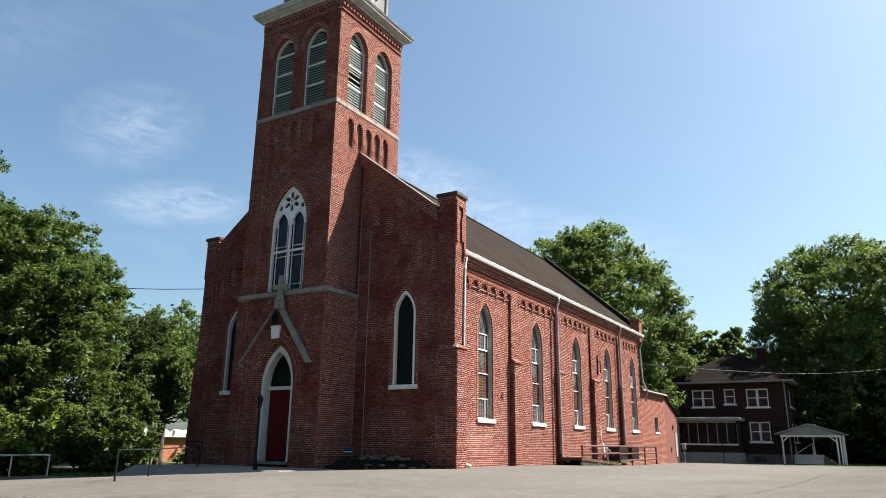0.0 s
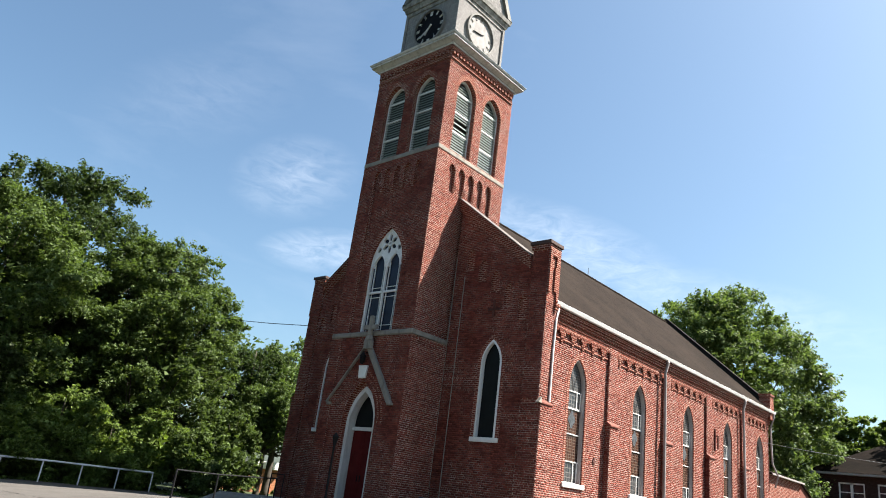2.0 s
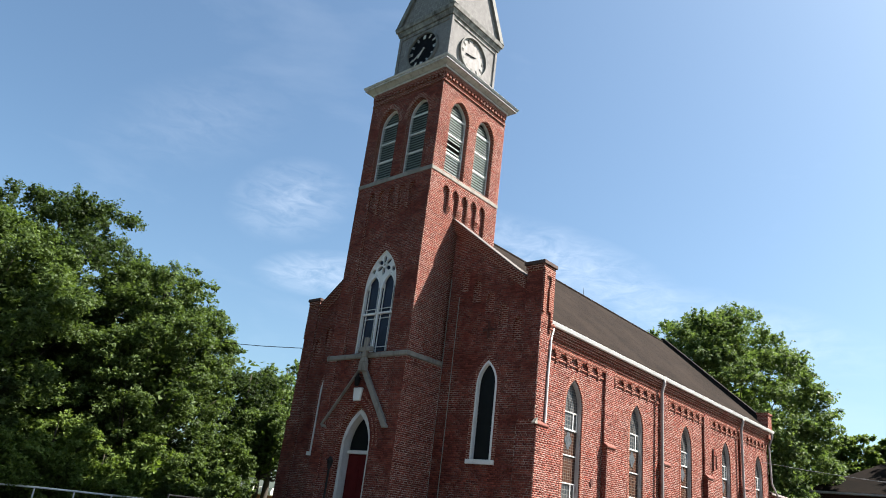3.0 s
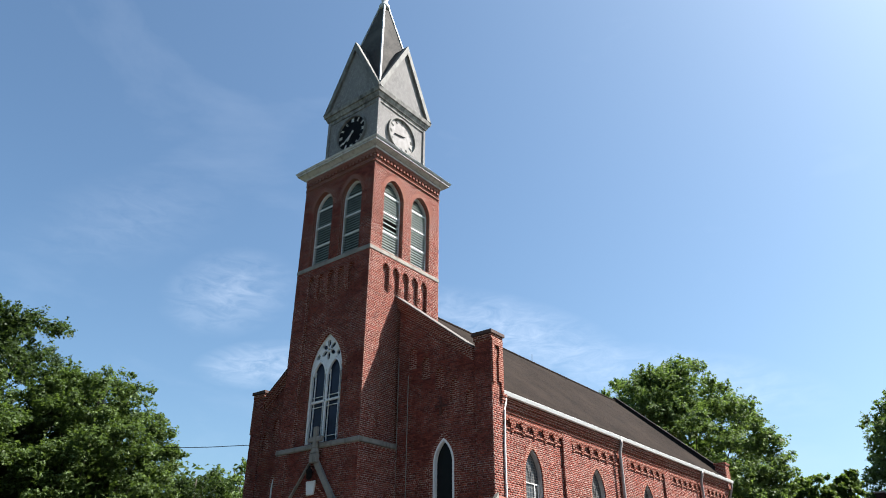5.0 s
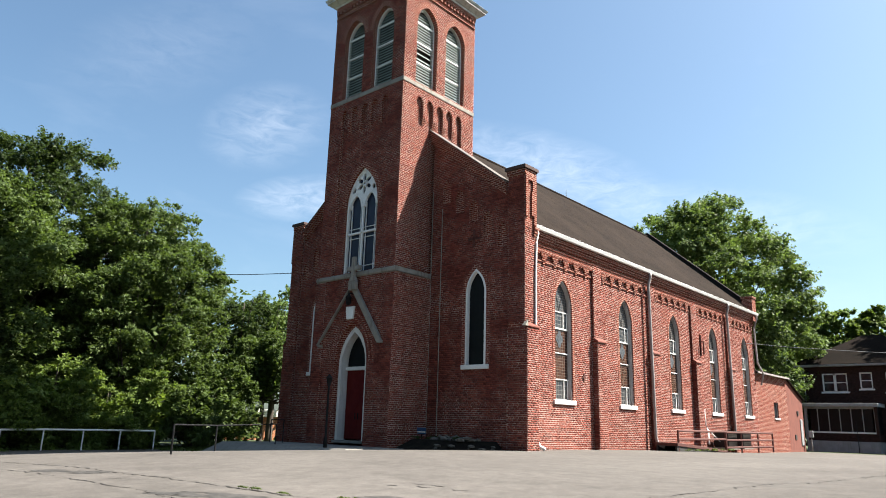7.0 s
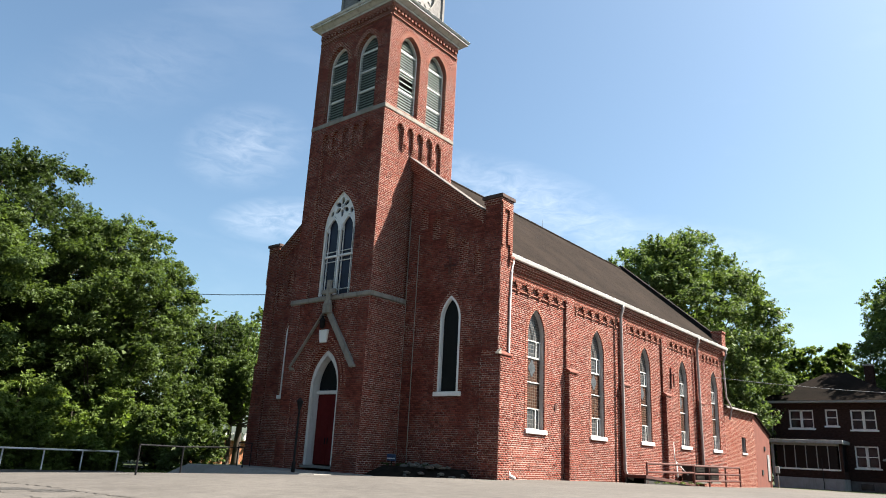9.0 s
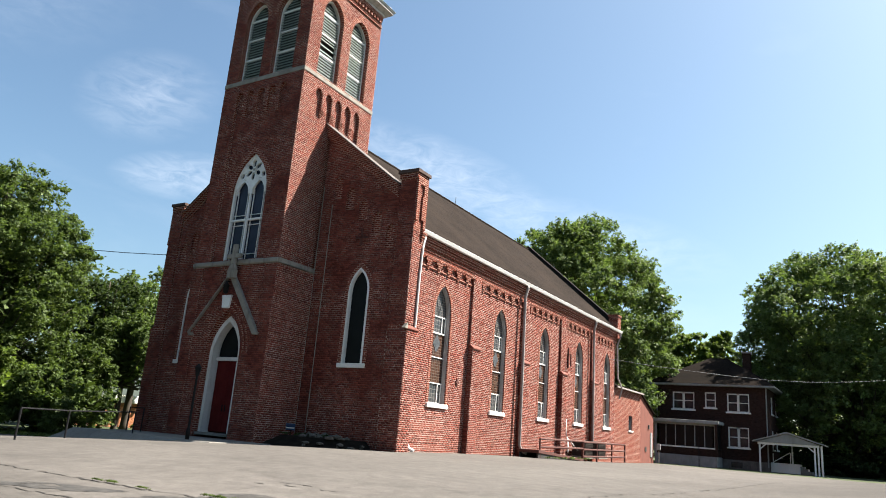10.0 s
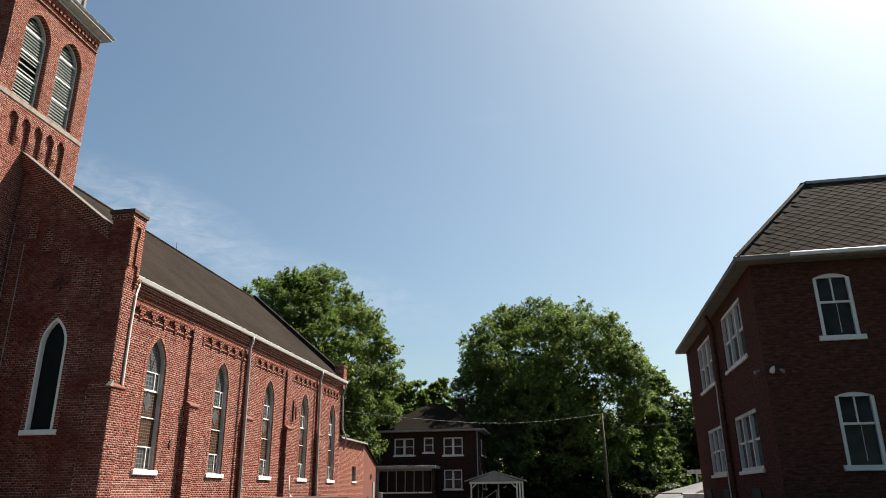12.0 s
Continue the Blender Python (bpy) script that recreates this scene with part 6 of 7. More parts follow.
for k, (a, b, z0, z1) in enumerate(upper):
    sash_window(HS, a, b, z0, z1, house, 1 if k == 1 else 2, k == 2)
sash_window(HS, 4.82, 6.48, 1.66, 3.33, house, 2, True)
for a, b in sidewins:
    sash_window(HE, a, b, 4.7, 6.15, house, 1)
    sash_window(HE, a, b, 1.7, 3.3, house, 1)
EX0, EX1, EY0, EY1 = HX0 - 0.65, HX1 + 0.65, HY0 - 0.65, HY1 + 0.65
part("soffit", Geo().box(EX0, EX1, EY0, EY1, 6.72, 6.88), GREY_PAINT, house, "pale boxed eaves", 0.01)
AP0, AP1 = (2.6, 46.5, 9.75), (4.1, 46.5, 9.75)
rf = Geo()
E0 = [(EX0 - 0.05, EY0 - 0.05, 6.89), (EX1 + 0.05, EY0 - 0.05, 6.89), (EX1 + 0.05, EY1 + 0.05, 6.89), (EX0 - 0.05, EY1 + 0.05, 6.89)]
rf.face(E0[0], E0[1], AP1, AP0).face(E0[1], E0[2], AP1).face(E0[2], E0[3], AP0, AP1).face(E0[3], E0[0], AP0).face(*E0)
part("roof", rf, ROOF_HOUSE, house, "dark brown shingle hipped roof")
ch = part("chimney", Geo().box(5.45, 6.15, 46.6, 47.3, 7.6, 10.25), BRICK_HOUSE, house, "brick chimney")
part("cap", Geo().box(5.38, 6.22, 46.53, 47.37, 10.254, 10.4), STONE, ch, "", 0.02)
part("downpipe", Geo().tube([(HX1 - 0.1, HY0 - 0.08, 6.8), (HX1 - 0.1, HY0 - 0.08, 0.2)], 0.05, 7), GREY_PAINT, house, "pale downpipe")
part("downpipe", Geo().tube([(HX0 + 0.15, HY0 - 0.08, 6.8), (HX0 + 0.15, HY0 - 0.08, 3.9)], 0.05, 7), GREY_PAINT, house)

part("foundation", Geo().box(4.32, HX1 + 0.03, HY0 - 0.04, HY0 - 0.003, -0.5, 0.62), COPING, house, "grey weathered foundation wall", 0.01)
part("cellar_window", Geo().box(5.0, 5.9, HY0 - 0.06, HY0 - 0.042, 0.0, 0.45), GLASS, house, "dark cellar window")

# screened front porch
porch = part("porch", Geo().box(-0.75, 4.25, 39.6, 41.99, 0.72, 1.32), BRICK_HOUSE, house, "screened porch with a flat roof")
part("base", Geo().box(-0.8, 4.3, 39.55, 41.99, -0.3, 0.717), GREY_PAINT, porch, "grey painted porch base", 0.01)
part("roof", Geo().box(-0.95, 4.5, 39.2, 41.99, 3.36, 3.64), GREY_PAINT, porch, "white flat porch roof", 0.02)
part("screen", Geo().box(-0.45, 3.95, 39.72, 39.74, 1.42, 3.24), DARK_SCREEN, porch, "dark insect screen")
part("rail", Geo().box(-0.75, 4.25, 39.58, 39.70, 1.323, 1.44), CLEAN_WHITE, porch, "white sill rail")
part("head_board", Geo().box(-0.75, 4.25, 39.6, 39.72, 3.20, 3.357), GREY_PAINT, porch)
for k in range(7):
    x = -0.68 + k * 0.80
    part("mullion", Geo().box(x - 0.03, x + 0.03, 39.66, 39.715, 1.443, 3.197), GREY_PAINT, porch)
for x in (-0.75, 4.25):
    part("post", Geo().box(x - 0.1, x + 0.1, 39.56, 39.76, 0.72, 3.357), BRICK_HOUSE if x > 0 else GREY_PAINT, porch)
part("side_screen", Geo().box(4.2, 4.24, 39.8, 41.9, 1.32, 3.35), DARK_SCREEN, porch)

# white side shelter
sh = thing("porch_shelter", (9.6, 42, 0), "white gabled shelter on slim posts beside the house", "shelter")
part("roof", Geo().prism([(7.0, 40.3, 2.42), (9.6, 40.3, 3.22), (12.3, 40.3, 2.42), (12.3, 40.3, 2.52), (9.6, 40.3, 3.34), (7.0, 40.3, 2.52)],
                         [(7.0, 44.6, 2.42), (9.6, 44.6, 3.22), (12.3, 44.6, 2.42), (12.3, 44.6, 2.52), (9.6, 44.6, 3.34), (7.0, 44.6, 2.52)]), GREY_PAINT, sh, "pale low gabled roof")
part("gable", Geo().prism([(7.3, 40.42, 2.42), (12.0, 40.42, 2.42), (9.6, 40.42, 3.2)], [(7.3, 40.50, 2.42), (12.0, 40.50, 2.42), (9.6, 40.50, 3.2)]), GREY_PAINT, sh, "grey boarded gable")
part("beam", Geo().box(7.4, 11.9, 40.5, 40.62, 2.25, 2.417), CLEAN_WHITE, sh)
for x, y in ((7.55, 40.55), (11.55, 40.55), (11.8, 40.55), (12.05, 40.6), (7.6, 44.3), (9.6, 44.3), (11.8, 44.3), (8.0, 42.4)):
    part("post", Geo().box(x - 0.06, x + 0.06, y - 0.06, y + 0.06, -0.2, 2.42), CLEAN_WHITE, sh, "", 0.01)
for s, x in ((1, 7.55), (-1, 11.55)):
    part("brace", Geo().bar((x, 40.55, 1.85), (x + s * 0.5, 40.55, 2.3), 0.08), CLEAN_WHITE, sh)
part("stoop", Geo().box(8.1, 10.3, 42.6, 44.4, -0.2, 0.85), CLEAN_WHITE, sh, "white stoop", 0.02)
for k in range(4):
    part("step", Geo().box(10.304 + 0.28 * k, 10.58 + 0.28 * k, 42.7, 44.3, -0.2, 0.68 - 0.17 * k), CONCRETE, sh)
part("handrail", Geo().bar((8.3, 42.6, 0.9), (9.6, 42.6, 1.75), 0.06).bar((8.3, 42.6, 0.85), (8.3, 42.6, 1.6), 0.06).bar((9.6, 42.6, 0.85), (9.6, 42.6, 1.75), 0.06), CLEAN_WHITE, sh, "white stair rail")

sp2 = thing("thin_post", (2.4, 46.0, -0.3), "thin dark metal post standing before the porch", "post")
part("shaft", Geo().tube([(2.4, 46.0, -0.6), (2.4, 46.0, 2.25)], 0.035, 6), BLACK, sp2)
meter = thing("meter_box", (-0.3, 42.3, 0.4), "small grey utility meter box beside the annex", "meter")
part("case", Geo().box(-0.5, -0.17, 42.24, 42.44, 0.75, 1.3), GREY_PAINT, meter, "", 0.03)
part("riser", Geo().tube([(-0.33, 42.34, -0.4), (-0.33, 42.34, 0.65)], 0.04, 6), PIPE_GREY, meter)

# the house and its shelter stand a little behind the sacristy's end
house.scale, house.location = (1.12,) * 3, (2.65, 49.93, -0.30)
sh.scale, sh.location = (1.12,) * 3, (9.61, 49.93, -0.52)
# ---- the old school beside the lot ----
school = thing("school", (30, 6, 0.7), "two storey dark brick school with a slate hipped roof", "school building")
SX0, SX1, SY0, SY1, SE = 22.5, 45.0, -2.1, 12.5, 7.66
SS, SW = south(SY0), west(SX0)
g = Geo()
lowhead, uphead = segment(24.24, 25.28, 3.60, 0.12), segment(24.24, 25.28, 7.12, 0.14)
wall_skin(g, SS, SX0, SX1, -0.6, 4.5, [(1.72, lowhead, None)], 0.35)
wall_skin(g, SS, SX0, SX1, 4.5, SE, [(5.36, uphead, None)], 0.35)
part("front_wall", g, BRICK_SCHOOL, school, "dark brick wall in shade")
g = Geo()
triples = ((-0.15, 3.3), (5.9, 9.25))
wall_skin(g, SW, SY0, SY1, -0.6, 4.5, [(1.72, flat_head(a, b, 3.57), None) for a, b in triples], 0.35)
wall_skin(g, SW, SY0, SY1, 4.5, SE, [(5.23, flat_head(a, b, 7.22), None) for a, b in triples], 0.35)
part("side_wall", g, BRICK_SCHOOL, school, "dark brick side wall with triple windows")
part("back_wall", wall_skin(Geo(), north(SY1), SX0, SX1, -0.6, SE, (), 0.35), BRICK_SCHOOL, school)
part("end_wall", wall_skin(Geo(), east(SX1), SY0, SY1, -0.6, SE, (), 0.35), BRICK_SCHOOL, school)
for base, head in ((1.72, lowhead), (5.36, uphead)):
    win = part("window", band(Geo(), SS, grown(base, head, -0.10), outline(base, head), 0.02, 0.16), CLEAN_WHITE, school, "white double hung window with a curved head", 0.008)
    part("pane", Geo().face(*[SS(p, 0.13, z) for p, z in grown(base, head, -0.08)]), GLASS, win, "dark reflecting glass")
    zm = base + 1.02 if base > 4 else base + 1.12
    part("meeting_rail", slab(Geo(), SS, 24.32, 25.2, 0.05, 0.125, zm - 0.035, zm + 0.035), CLEAN_WHITE, win, "", 0.005)
    part("glazing_bar", slab(Geo(), SS, 24.74, 24.78, 0.07, 0.125, zm + 0.04, head[4][1] - 0.1), CLEAN_WHITE, win)
    part("cord", slab(Geo(), SS, 24.81, 24.825, 0.11, 0.127, base + 0.1, zm - 0.04), CURTAIN, win)
    part("sill", slab(Geo(), SS, 24.12, 25.40, -0.09, 0.12, base - 0.16, base - 0.003), CLEAN_WHITE, win, "white stone sill", 0.015)
for z0, z1 in ((1.72, 3.57), (5.23, 7.22)):
    for a, b in triples:
        win = part("window", slab(Geo(), SW, a + 0.05, b - 0.05, 0.15, 0.16, z0 + 0.05, z1 - 0.05), GLASS, school, "white triple sash window reflecting the sky")
        fr = Geo()
        for u in (a, b - 0.1):
            slab(fr, SW, u, u + 0.1, 0.03, 0.147, z0, z1)
        slab(fr, SW, a + 0.1, b - 0.1, 0.03, 0.147, z1 - 0.12, z1)
        slab(fr, SW, a + 0.1, b - 0.1, 0.03, 0.147, z0, z0 + 0.1)
        part("frame", fr, WHITE, win, "white painted frame")
        for k in (1, 2):
            u = a + (b - a) * k / 3
            part("mullion", slab(Geo(), SW, u - 0.075, u + 0.075, 0.03, 0.147, z0 + 0.1, z1 - 0.12), WHITE, win)
        for k in range(3):
            u0, u1 = a + (b - a) * k / 3 + 0.10, a + (b - a) * (k + 1) / 3 - 0.10
            part("meeting_rail", slab(Geo(), SW, u0, u1, 0.08, 0.145, (z0 + z1) / 2 - 0.035, (z0 + z1) / 2 + 0.035), CLEAN_WHITE, win)
            if z0 > 5:
                part("glazing_bar", slab(Geo(), SW, (u0 + u1) / 2 - 0.02, (u0 + u1) / 2 + 0.02, 0.09, 0.145, (z0 + z1) / 2 + 0.04, z1 - 0.12), CLEAN_WHITE, win)
        part("sill", slab(Geo(), SW, a - 0.1, b + 0.1, -0.07, 0.1, z0 - 0.12, z0 - 0.003), CLEAN_WHITE, win, "white sill", 0.01)
# eaves and roof
OV, RISE, RUN = 0.41, 3.7, 3.5
X0, X1, Y0, Y1 = SX0 - OV, SX1 + OV, SY0 - OV, SY1 + OV
part("soffit", Geo().box(X0 + 0.05, X1, Y0 + 0.05, Y1 - 0.05, SE + 0.004, SE + 0.10), EAVE_BEIGE, school, "pale boarded soffit")
for x0, x1, y0, y1 in ((X0 - 0.06, X1, Y0 - 0.06, Y0 + 0.05), (X0 - 0.06, X0 + 0.05, Y0 + 0.05, Y1)):
    part("gutter", Geo().box(x0, x1, y0, y1, SE + 0.02, SE + 0.19), EAVE_BEIGE, school, "beige eaves gutter", 0.02)
part("gutter_guard", Geo().box(X0 + 1.5, X1, Y0 - 0.14, Y0 - 0.064, SE + 0.07, SE + 0.20), CLEAN_WHITE, school, "white newer gutter length", 0.02)
ZR = SE + 0.16
rf = Geo()
lo4 = [(X0, Y0, ZR), (X1, Y0, ZR), (X1, Y1, ZR), (X0, Y1, ZR)]
hi4 = [(X0 + RUN, Y0 + RUN, ZR + RISE), (X1 - RUN, Y0 + RUN, ZR + RISE), (X1 - RUN, Y1 - RUN, ZR + RISE), (X0 + RUN, Y1 - RUN, ZR + RISE)]
rf.prism(lo4, hi4)
roof = part("roof", rf, SLATE_DARK, school, "hipped roof of brown grey diamond slates")
part("ridge_cap", Geo().bar(hi4[0], hi4[1], 0.22, 0.10), TIN, roof, "metal deck edge")
part("hip_cap", Geo().bar(lo4[0], hi4[0], 0.20, 0.07), SLATE_DARK, roof)
part("hip_cap", Geo().bar(hi4[0], hi4[3], 0.22, 0.10), SLATE_DARK, roof)
part("downpipe", Geo().tube([(SX0 - 0.3, 4.45, SE), (SX0 - 0.12, 4.45, SE - 0.5), (SX0 - 0.1, 4.45, 0.4)], 0.075, 8), BRICK_SCHOOL, school, "dark downpipe")
part("conduit", Geo().tube([(SX0 - 0.05, 5.55, 5.2), (SX0 - 0.05, 5.62, 3.0), (SX0 - 0.05, 5.58, 0.5)], 0.025, 5), CLEAN_WHITE, school, "white conduit")
part("flood_light", Geo().tube([(SX0 + 0.22, SY0 - 0.08, 4.50), (SX0 + 0.15, SY0 - 0.22, 4.42), (SX0 + 0.09, SY0 - 0.36, 4.34)], [0.035, 0.06, 0.075], 10), CLEAN_WHITE, school, "white flood light")
part("flood_light", Geo().tube([(SX0 + 0.40, SY0 - 0.08, 4.42), (SX0 + 0.44, SY0 - 0.2, 4.34)], [0.03, 0.055], 8), GREY_PAINT, school, "small grey flood light")
part("flood_light", Geo().tube([(SX0 - 0.08, SY0 + 0.3, 4.46), (SX0 - 0.25, SY0 + 0.25, 4.4)], [0.03, 0.055], 8), GREY_PAINT, school, "small grey flood light")
for y in (1.2, 6.5, 10.6):
    part("vent", Geo().box(SX0 - 0.05, SX0 - 0.004, y - 0.6, y + 0.6, 0.8, 1.15), SHADOW_WOOD, school, "dark basement vent")

# the school stands slightly askew to the church, turned about its near corner
askew, corner, middle = Matrix.Rotation(radians(-1.5), 3, "Z"), Vector((SX0, SY0, 0)), Vector((30, 6, 0))
school.rotation_euler.z = radians(-1.5)
school.location.xy = (corner - askew @ (corner - middle)).xy

# low metal roofs and a rail beyond the school
shed = thing("basement_entry", (22.5, 22, 0.5), "low pale metal roof over a basement entry", "shed")
part("wall", Geo().box(22.36, 24.21, 18.0, 18.5, 0.28, 1.1), WHITE, shed, "white low wall", 0.02)
part("roof", Geo().prism([(20.59, 19.0, 0.56), (22.42, 18.6, 0.78), (27.58, 27.0, 2.36), (22.16, 27.0, 1.04)], [(20.59, 19.0, 0.63), (22.42, 18.6, 0.85), (27.58, 27.0, 2.43), (22.16, 27.0, 1.11)]), GREY_ROOF, shed, "sloping grey metal roof")
part("side", Geo().prism([(20.59, 19.0, -0.04), (22.42, 18.6, 0.18), (27.58, 27.0, 0.0), (22.16, 27.0, 0.0)], [(20.59, 19.0, 0.55), (22.42, 18.6, 0.77), (27.58, 27.0, 2.34), (22.16, 27.0, 1.03)]), CONCRETE, shed, "low concrete side")
part("canopy", Geo().box(24.45, 25.6, 27.5, 29.5, 2.36, 2.57), WHITE, shed, "small white canopy", 0.01)
part("post", Geo().box(24.73, 24.85, 27.6, 27.72, 0.2, 2.357), WHITE, shed)
br = thing("barrier_rail", (20.19, 20.0, 0.3), "rusty pipe barrier beside the basement entry", "railing")
for x in (20.19, 20.72, 22.47):
    part("post", Geo().tube([(x, 20.0, 0.1), (x, 20.0, 1.45)], 0.04, 6), RUST, br)
for z in (1.43, 1.03):
    part("rail", Geo().tube([(20.19, 20.0, z), (22.47, 20.0, z)], 0.032, 6), RUST, br)
part("brace", Geo().bar((20.19, 20.0, 0.95), (20.72, 19.7, 0.25), 0.05).bar((20.09, 19.9, 0.9), (20.82, 20.0, 0.7), 0.05), RUST, br)

shed.location += Vector((0.45, 0, -0.12))
br.location += Vector((0.52, 0, -0.44))

# diamond slates of the front slope
sl = math.hypot(RUN, RISE)
W, HGT, TH = 0.46, 0.36, 0.012
half = Geo().prism([(-W / 2, 0, 0.002), (0, -HGT / 2, 0.012), (W / 2, 0, 0.002), (0, HGT / 2, 0.0)], [(-W / 2, 0, TH), (0, -HGT / 2, TH + 0.012), (W / 2, 0, TH), (0, HGT / 2, TH * 0.5)])
slate_mesh = half.mesh("slate", SLATE)
up_dir, nrm = Vector((0, RUN, RISE)) / sl, Vector((0, -RISE, RUN)) / sl
turn = Matrix((Vector((1, 0, 0)), up_dir, nrm)).transposed().to_4x4()
rows = int(sl / (HGT / 2))
for j in range(rows):
    v = (j + 0.6) * HGT / 2
    if v > sl - 0.1:
        break
    lo = X0 + RUN * v / sl + 0.15
    u = math.ceil((lo - X0) / W) * W + X0 + (W / 2 if j % 2 else 0)
    while u < 29.2:
        if u > lo + 0.05:
            ob = new("slate", slate_mesh)
            ob.parent = roof
            p = Vector((u, Y0, ZR)) + up_dir * v + nrm * 0.006
            ob.matrix_basis = Matrix.Translation(p - ORIGIN[roof.name]) @ turn
        u += W

# ---- the far left building, cracks, tufts ----
far_b = thing("low_building", (-46, 18, -1), "low orange brick building with a pale roof beyond the trees", "building")
part("wall", Geo().box(-54, -41, 12, 30, -1.2, 1.2), ORANGE, far_b, "sunlit orange brick wall")
part("roof", Geo().box(-54.3, -40.6, 11.6, 30.4, 1.204, 1.9), WHITE, far_b, "pale flat roof edge", 0.05)


def crack(pts, w, seed):
    """A ragged dark crack in the asphalt."""
    r = random.Random(seed)
    line = []
    for (x0, y0), (x1, y1) in zip(pts, pts[1:]):
        n = max(2, int(math.hypot(x1 - x0, y1 - y0) / 0.16))
        line += [(x0 + (x1 - x0) * k / n + r.uniform(-0.09, 0.09), y0 + (y1 - y0) * k / n + r.uniform(-0.06, 0.06)) for k in range(n)]
    line.append(pts[-1])
    g = Geo()
    prev = None
    for k, (x, y) in enumerate(line):
        a, b = line[max(0, k - 1)], line[min(len(line) - 1, k + 1)]
        d = Vector((b[0] - a[0], b[1] - a[1])).normalized()
        s = w * r.uniform(0.05, 1.3) * (0.2 if k in (0, len(line) - 1) else 1)
        z = ground_z(x, y) + 0.006
        cur = ((x - d.y * s, y + d.x * s, z), (x + d.y * s, y - d.x * s, z))
        if prev:
            g.face(prev[0], prev[1], cur[1], cur[0])
        prev = cur
    return setting("crack", g, CRACK, "ragged dark crack in the asphalt", "crack")


crack([(-6.5, -17.0), (-2.8, -17.13), (0.11, -17.0), (1.28, -17.04), (3.15, -16.89), (4.36, -16.87), (5.86, -16.91), (6.85, -16.93), (7.51, -16.89), (8.87, -16.8), (11.3, -16.4)], 0.026, 1)
crack([(-1.63, -18.23), (0.98, -18.14), (3.26, -18.12), (4.45, -18.07), (5.28, -18.14), (5.9, -18.23), (7.6, -18.17), (9.6, -17.9)], 0.024, 2)
crack([(2.2, -17.95), (2.49, -17.68), (3.13, -17.16)], 0.012, 3)
crack([(11.4, -15.2), (11.56, -13.47), (11.77, -12.59), (12.0, -11.22), (12.12, -9.5), (12.5, -8.4), (12.69, -6.37), (12.85, -3.14), (13.0, 3.0), (13.1, 9.5)], 0.017, 4)
crack([(19.8, -7.05), (19.53, -8.3), (19.47, -8.99), (19.38, -10.16), (19.38, -11.39), (19.5, -14.0)], 0.018, 5)
crack([(19.53, -8.3), (19.1, -8.6), (18.7, -9.3)], 0.011, 6)
crack([(19.47, -8.99), (20.1, -9.8), (20.6, -11.2), (20.5, -13.0)], 0.011, 7)
crack([(13.5, -8.4), (16.0, -8.3), (18.4, -8.5)], 0.007, 8)
for k, (x, y, dx, dy, w) in enumerate(((7.42, -15.01, 0.22, 0.1, 0.03), (7.94, -14.54, 0.72, 0.05, 0.055), (8.05, -14.78, 0.4, 0.05, 0.03), (8.79, -14.70, 0.50, 0.14, 0.04), (15.6, -11.2, 0.15, 0.05, 0.03), (13.9, -2.5, 0.3, 0.1, 0.04))):
    crack([(x - dx / 2, y - dy / 2), (x, y), (x + dx / 2, y + dy / 2)], w, 20 + k)


def tar_patch(x, y, dx, dy, seed, mat=None):
    """A thin ragged patch of dark worn tar along a crack."""
    r = random.Random(seed)
    a, g = Vector((dx, dy)), Geo()
    n = 34
    side = Vector((-a.y, a.x)).normalized()
    for k in range(n):
        q = r.uniform(-1, 1)
        c = Vector((x, y)) + a * q + side * r.uniform(-0.30, 0.30) * (1 - abs(q) * 0.6)
        l, w = r.uniform(0.10, 0.34), r.uniform(0.03, 0.09)
        d = (a.normalized() + side * r.uniform(-0.25, 0.25)).normalized()
        e = Vector((-d.y, d.x))
        z = 0.004 + 0.00005 * k
        g.face(*[(v.x, v.y, ground_z(v.x, v.y) + z) for v in (c - d * l, c - d * l * 0.3 + e * w, c + d * l * 0.5 + e * w * 0.7, c + d * l, c + d * l * 0.2 - e * w, c - d * l * 0.6 - e * w * 0.8)])
    return setting("tar_patch", g, TAR, "dark worn tar patch in the asphalt", "tar patch")


for k, (x, y, dx, dy) in enumerate(((5.75, -17.86, 0.55, 0.25), (6.5, -17.5, 0.4, 0.12), (8.0, -17.3, 0.3, 0.5), (8.5, -16.3, 0.25, 0.15), (-0.06, -17.72, 0.35, 0.12), (0.85, -17.4, 0.3, 0.15), (10.3, -16.9, 0.5, 0.3))):
    tar_patch(x, y, dx, dy, 40 + k)
tuft = thing("grass_tufts", (8.5, -16.8, ground_z(8.5, -16.8)), "green grass tufts growing out of the cracks", "grass", kind="stuff")
spots = [(8.2, -16.72), (8.45, -16.7), (8.75, -16.68), (5.86, -16.9), (6.15, -16.86), (7.03, -16.94)]
part("leaves", leaf_mesh("leaves", [((x - 8.5, y + 16.8, ground_z(x, y) - ground_z(8.5, -16.8) + 0.03), (0.17, 0.05, 0.03)) for x, y in spots], 500, 0.016, GRASS, 33, 0.1), GRASS, tuft)
strip = thing("grass_strip", (-10, -12, -0.4), "rough green grass along the edge of the lot", "grass", kind="stuff")
part("blades", leaf_mesh("blades", [((x + 10, y + 12, ground_z(x, y) + 0.43), (0.9, 0.9, 0.10)) for x, y in [(-21.9 - 0.4 * (k % 3), -24 + 0.55 * k) for k in range(56)] + [(-16.5 - 0.7 * k, -4.5 + 0.5 * (k % 4)) for k in range(8)]], 16000, 0.07, GRASS, 34, 0.1), GRASS, strip)

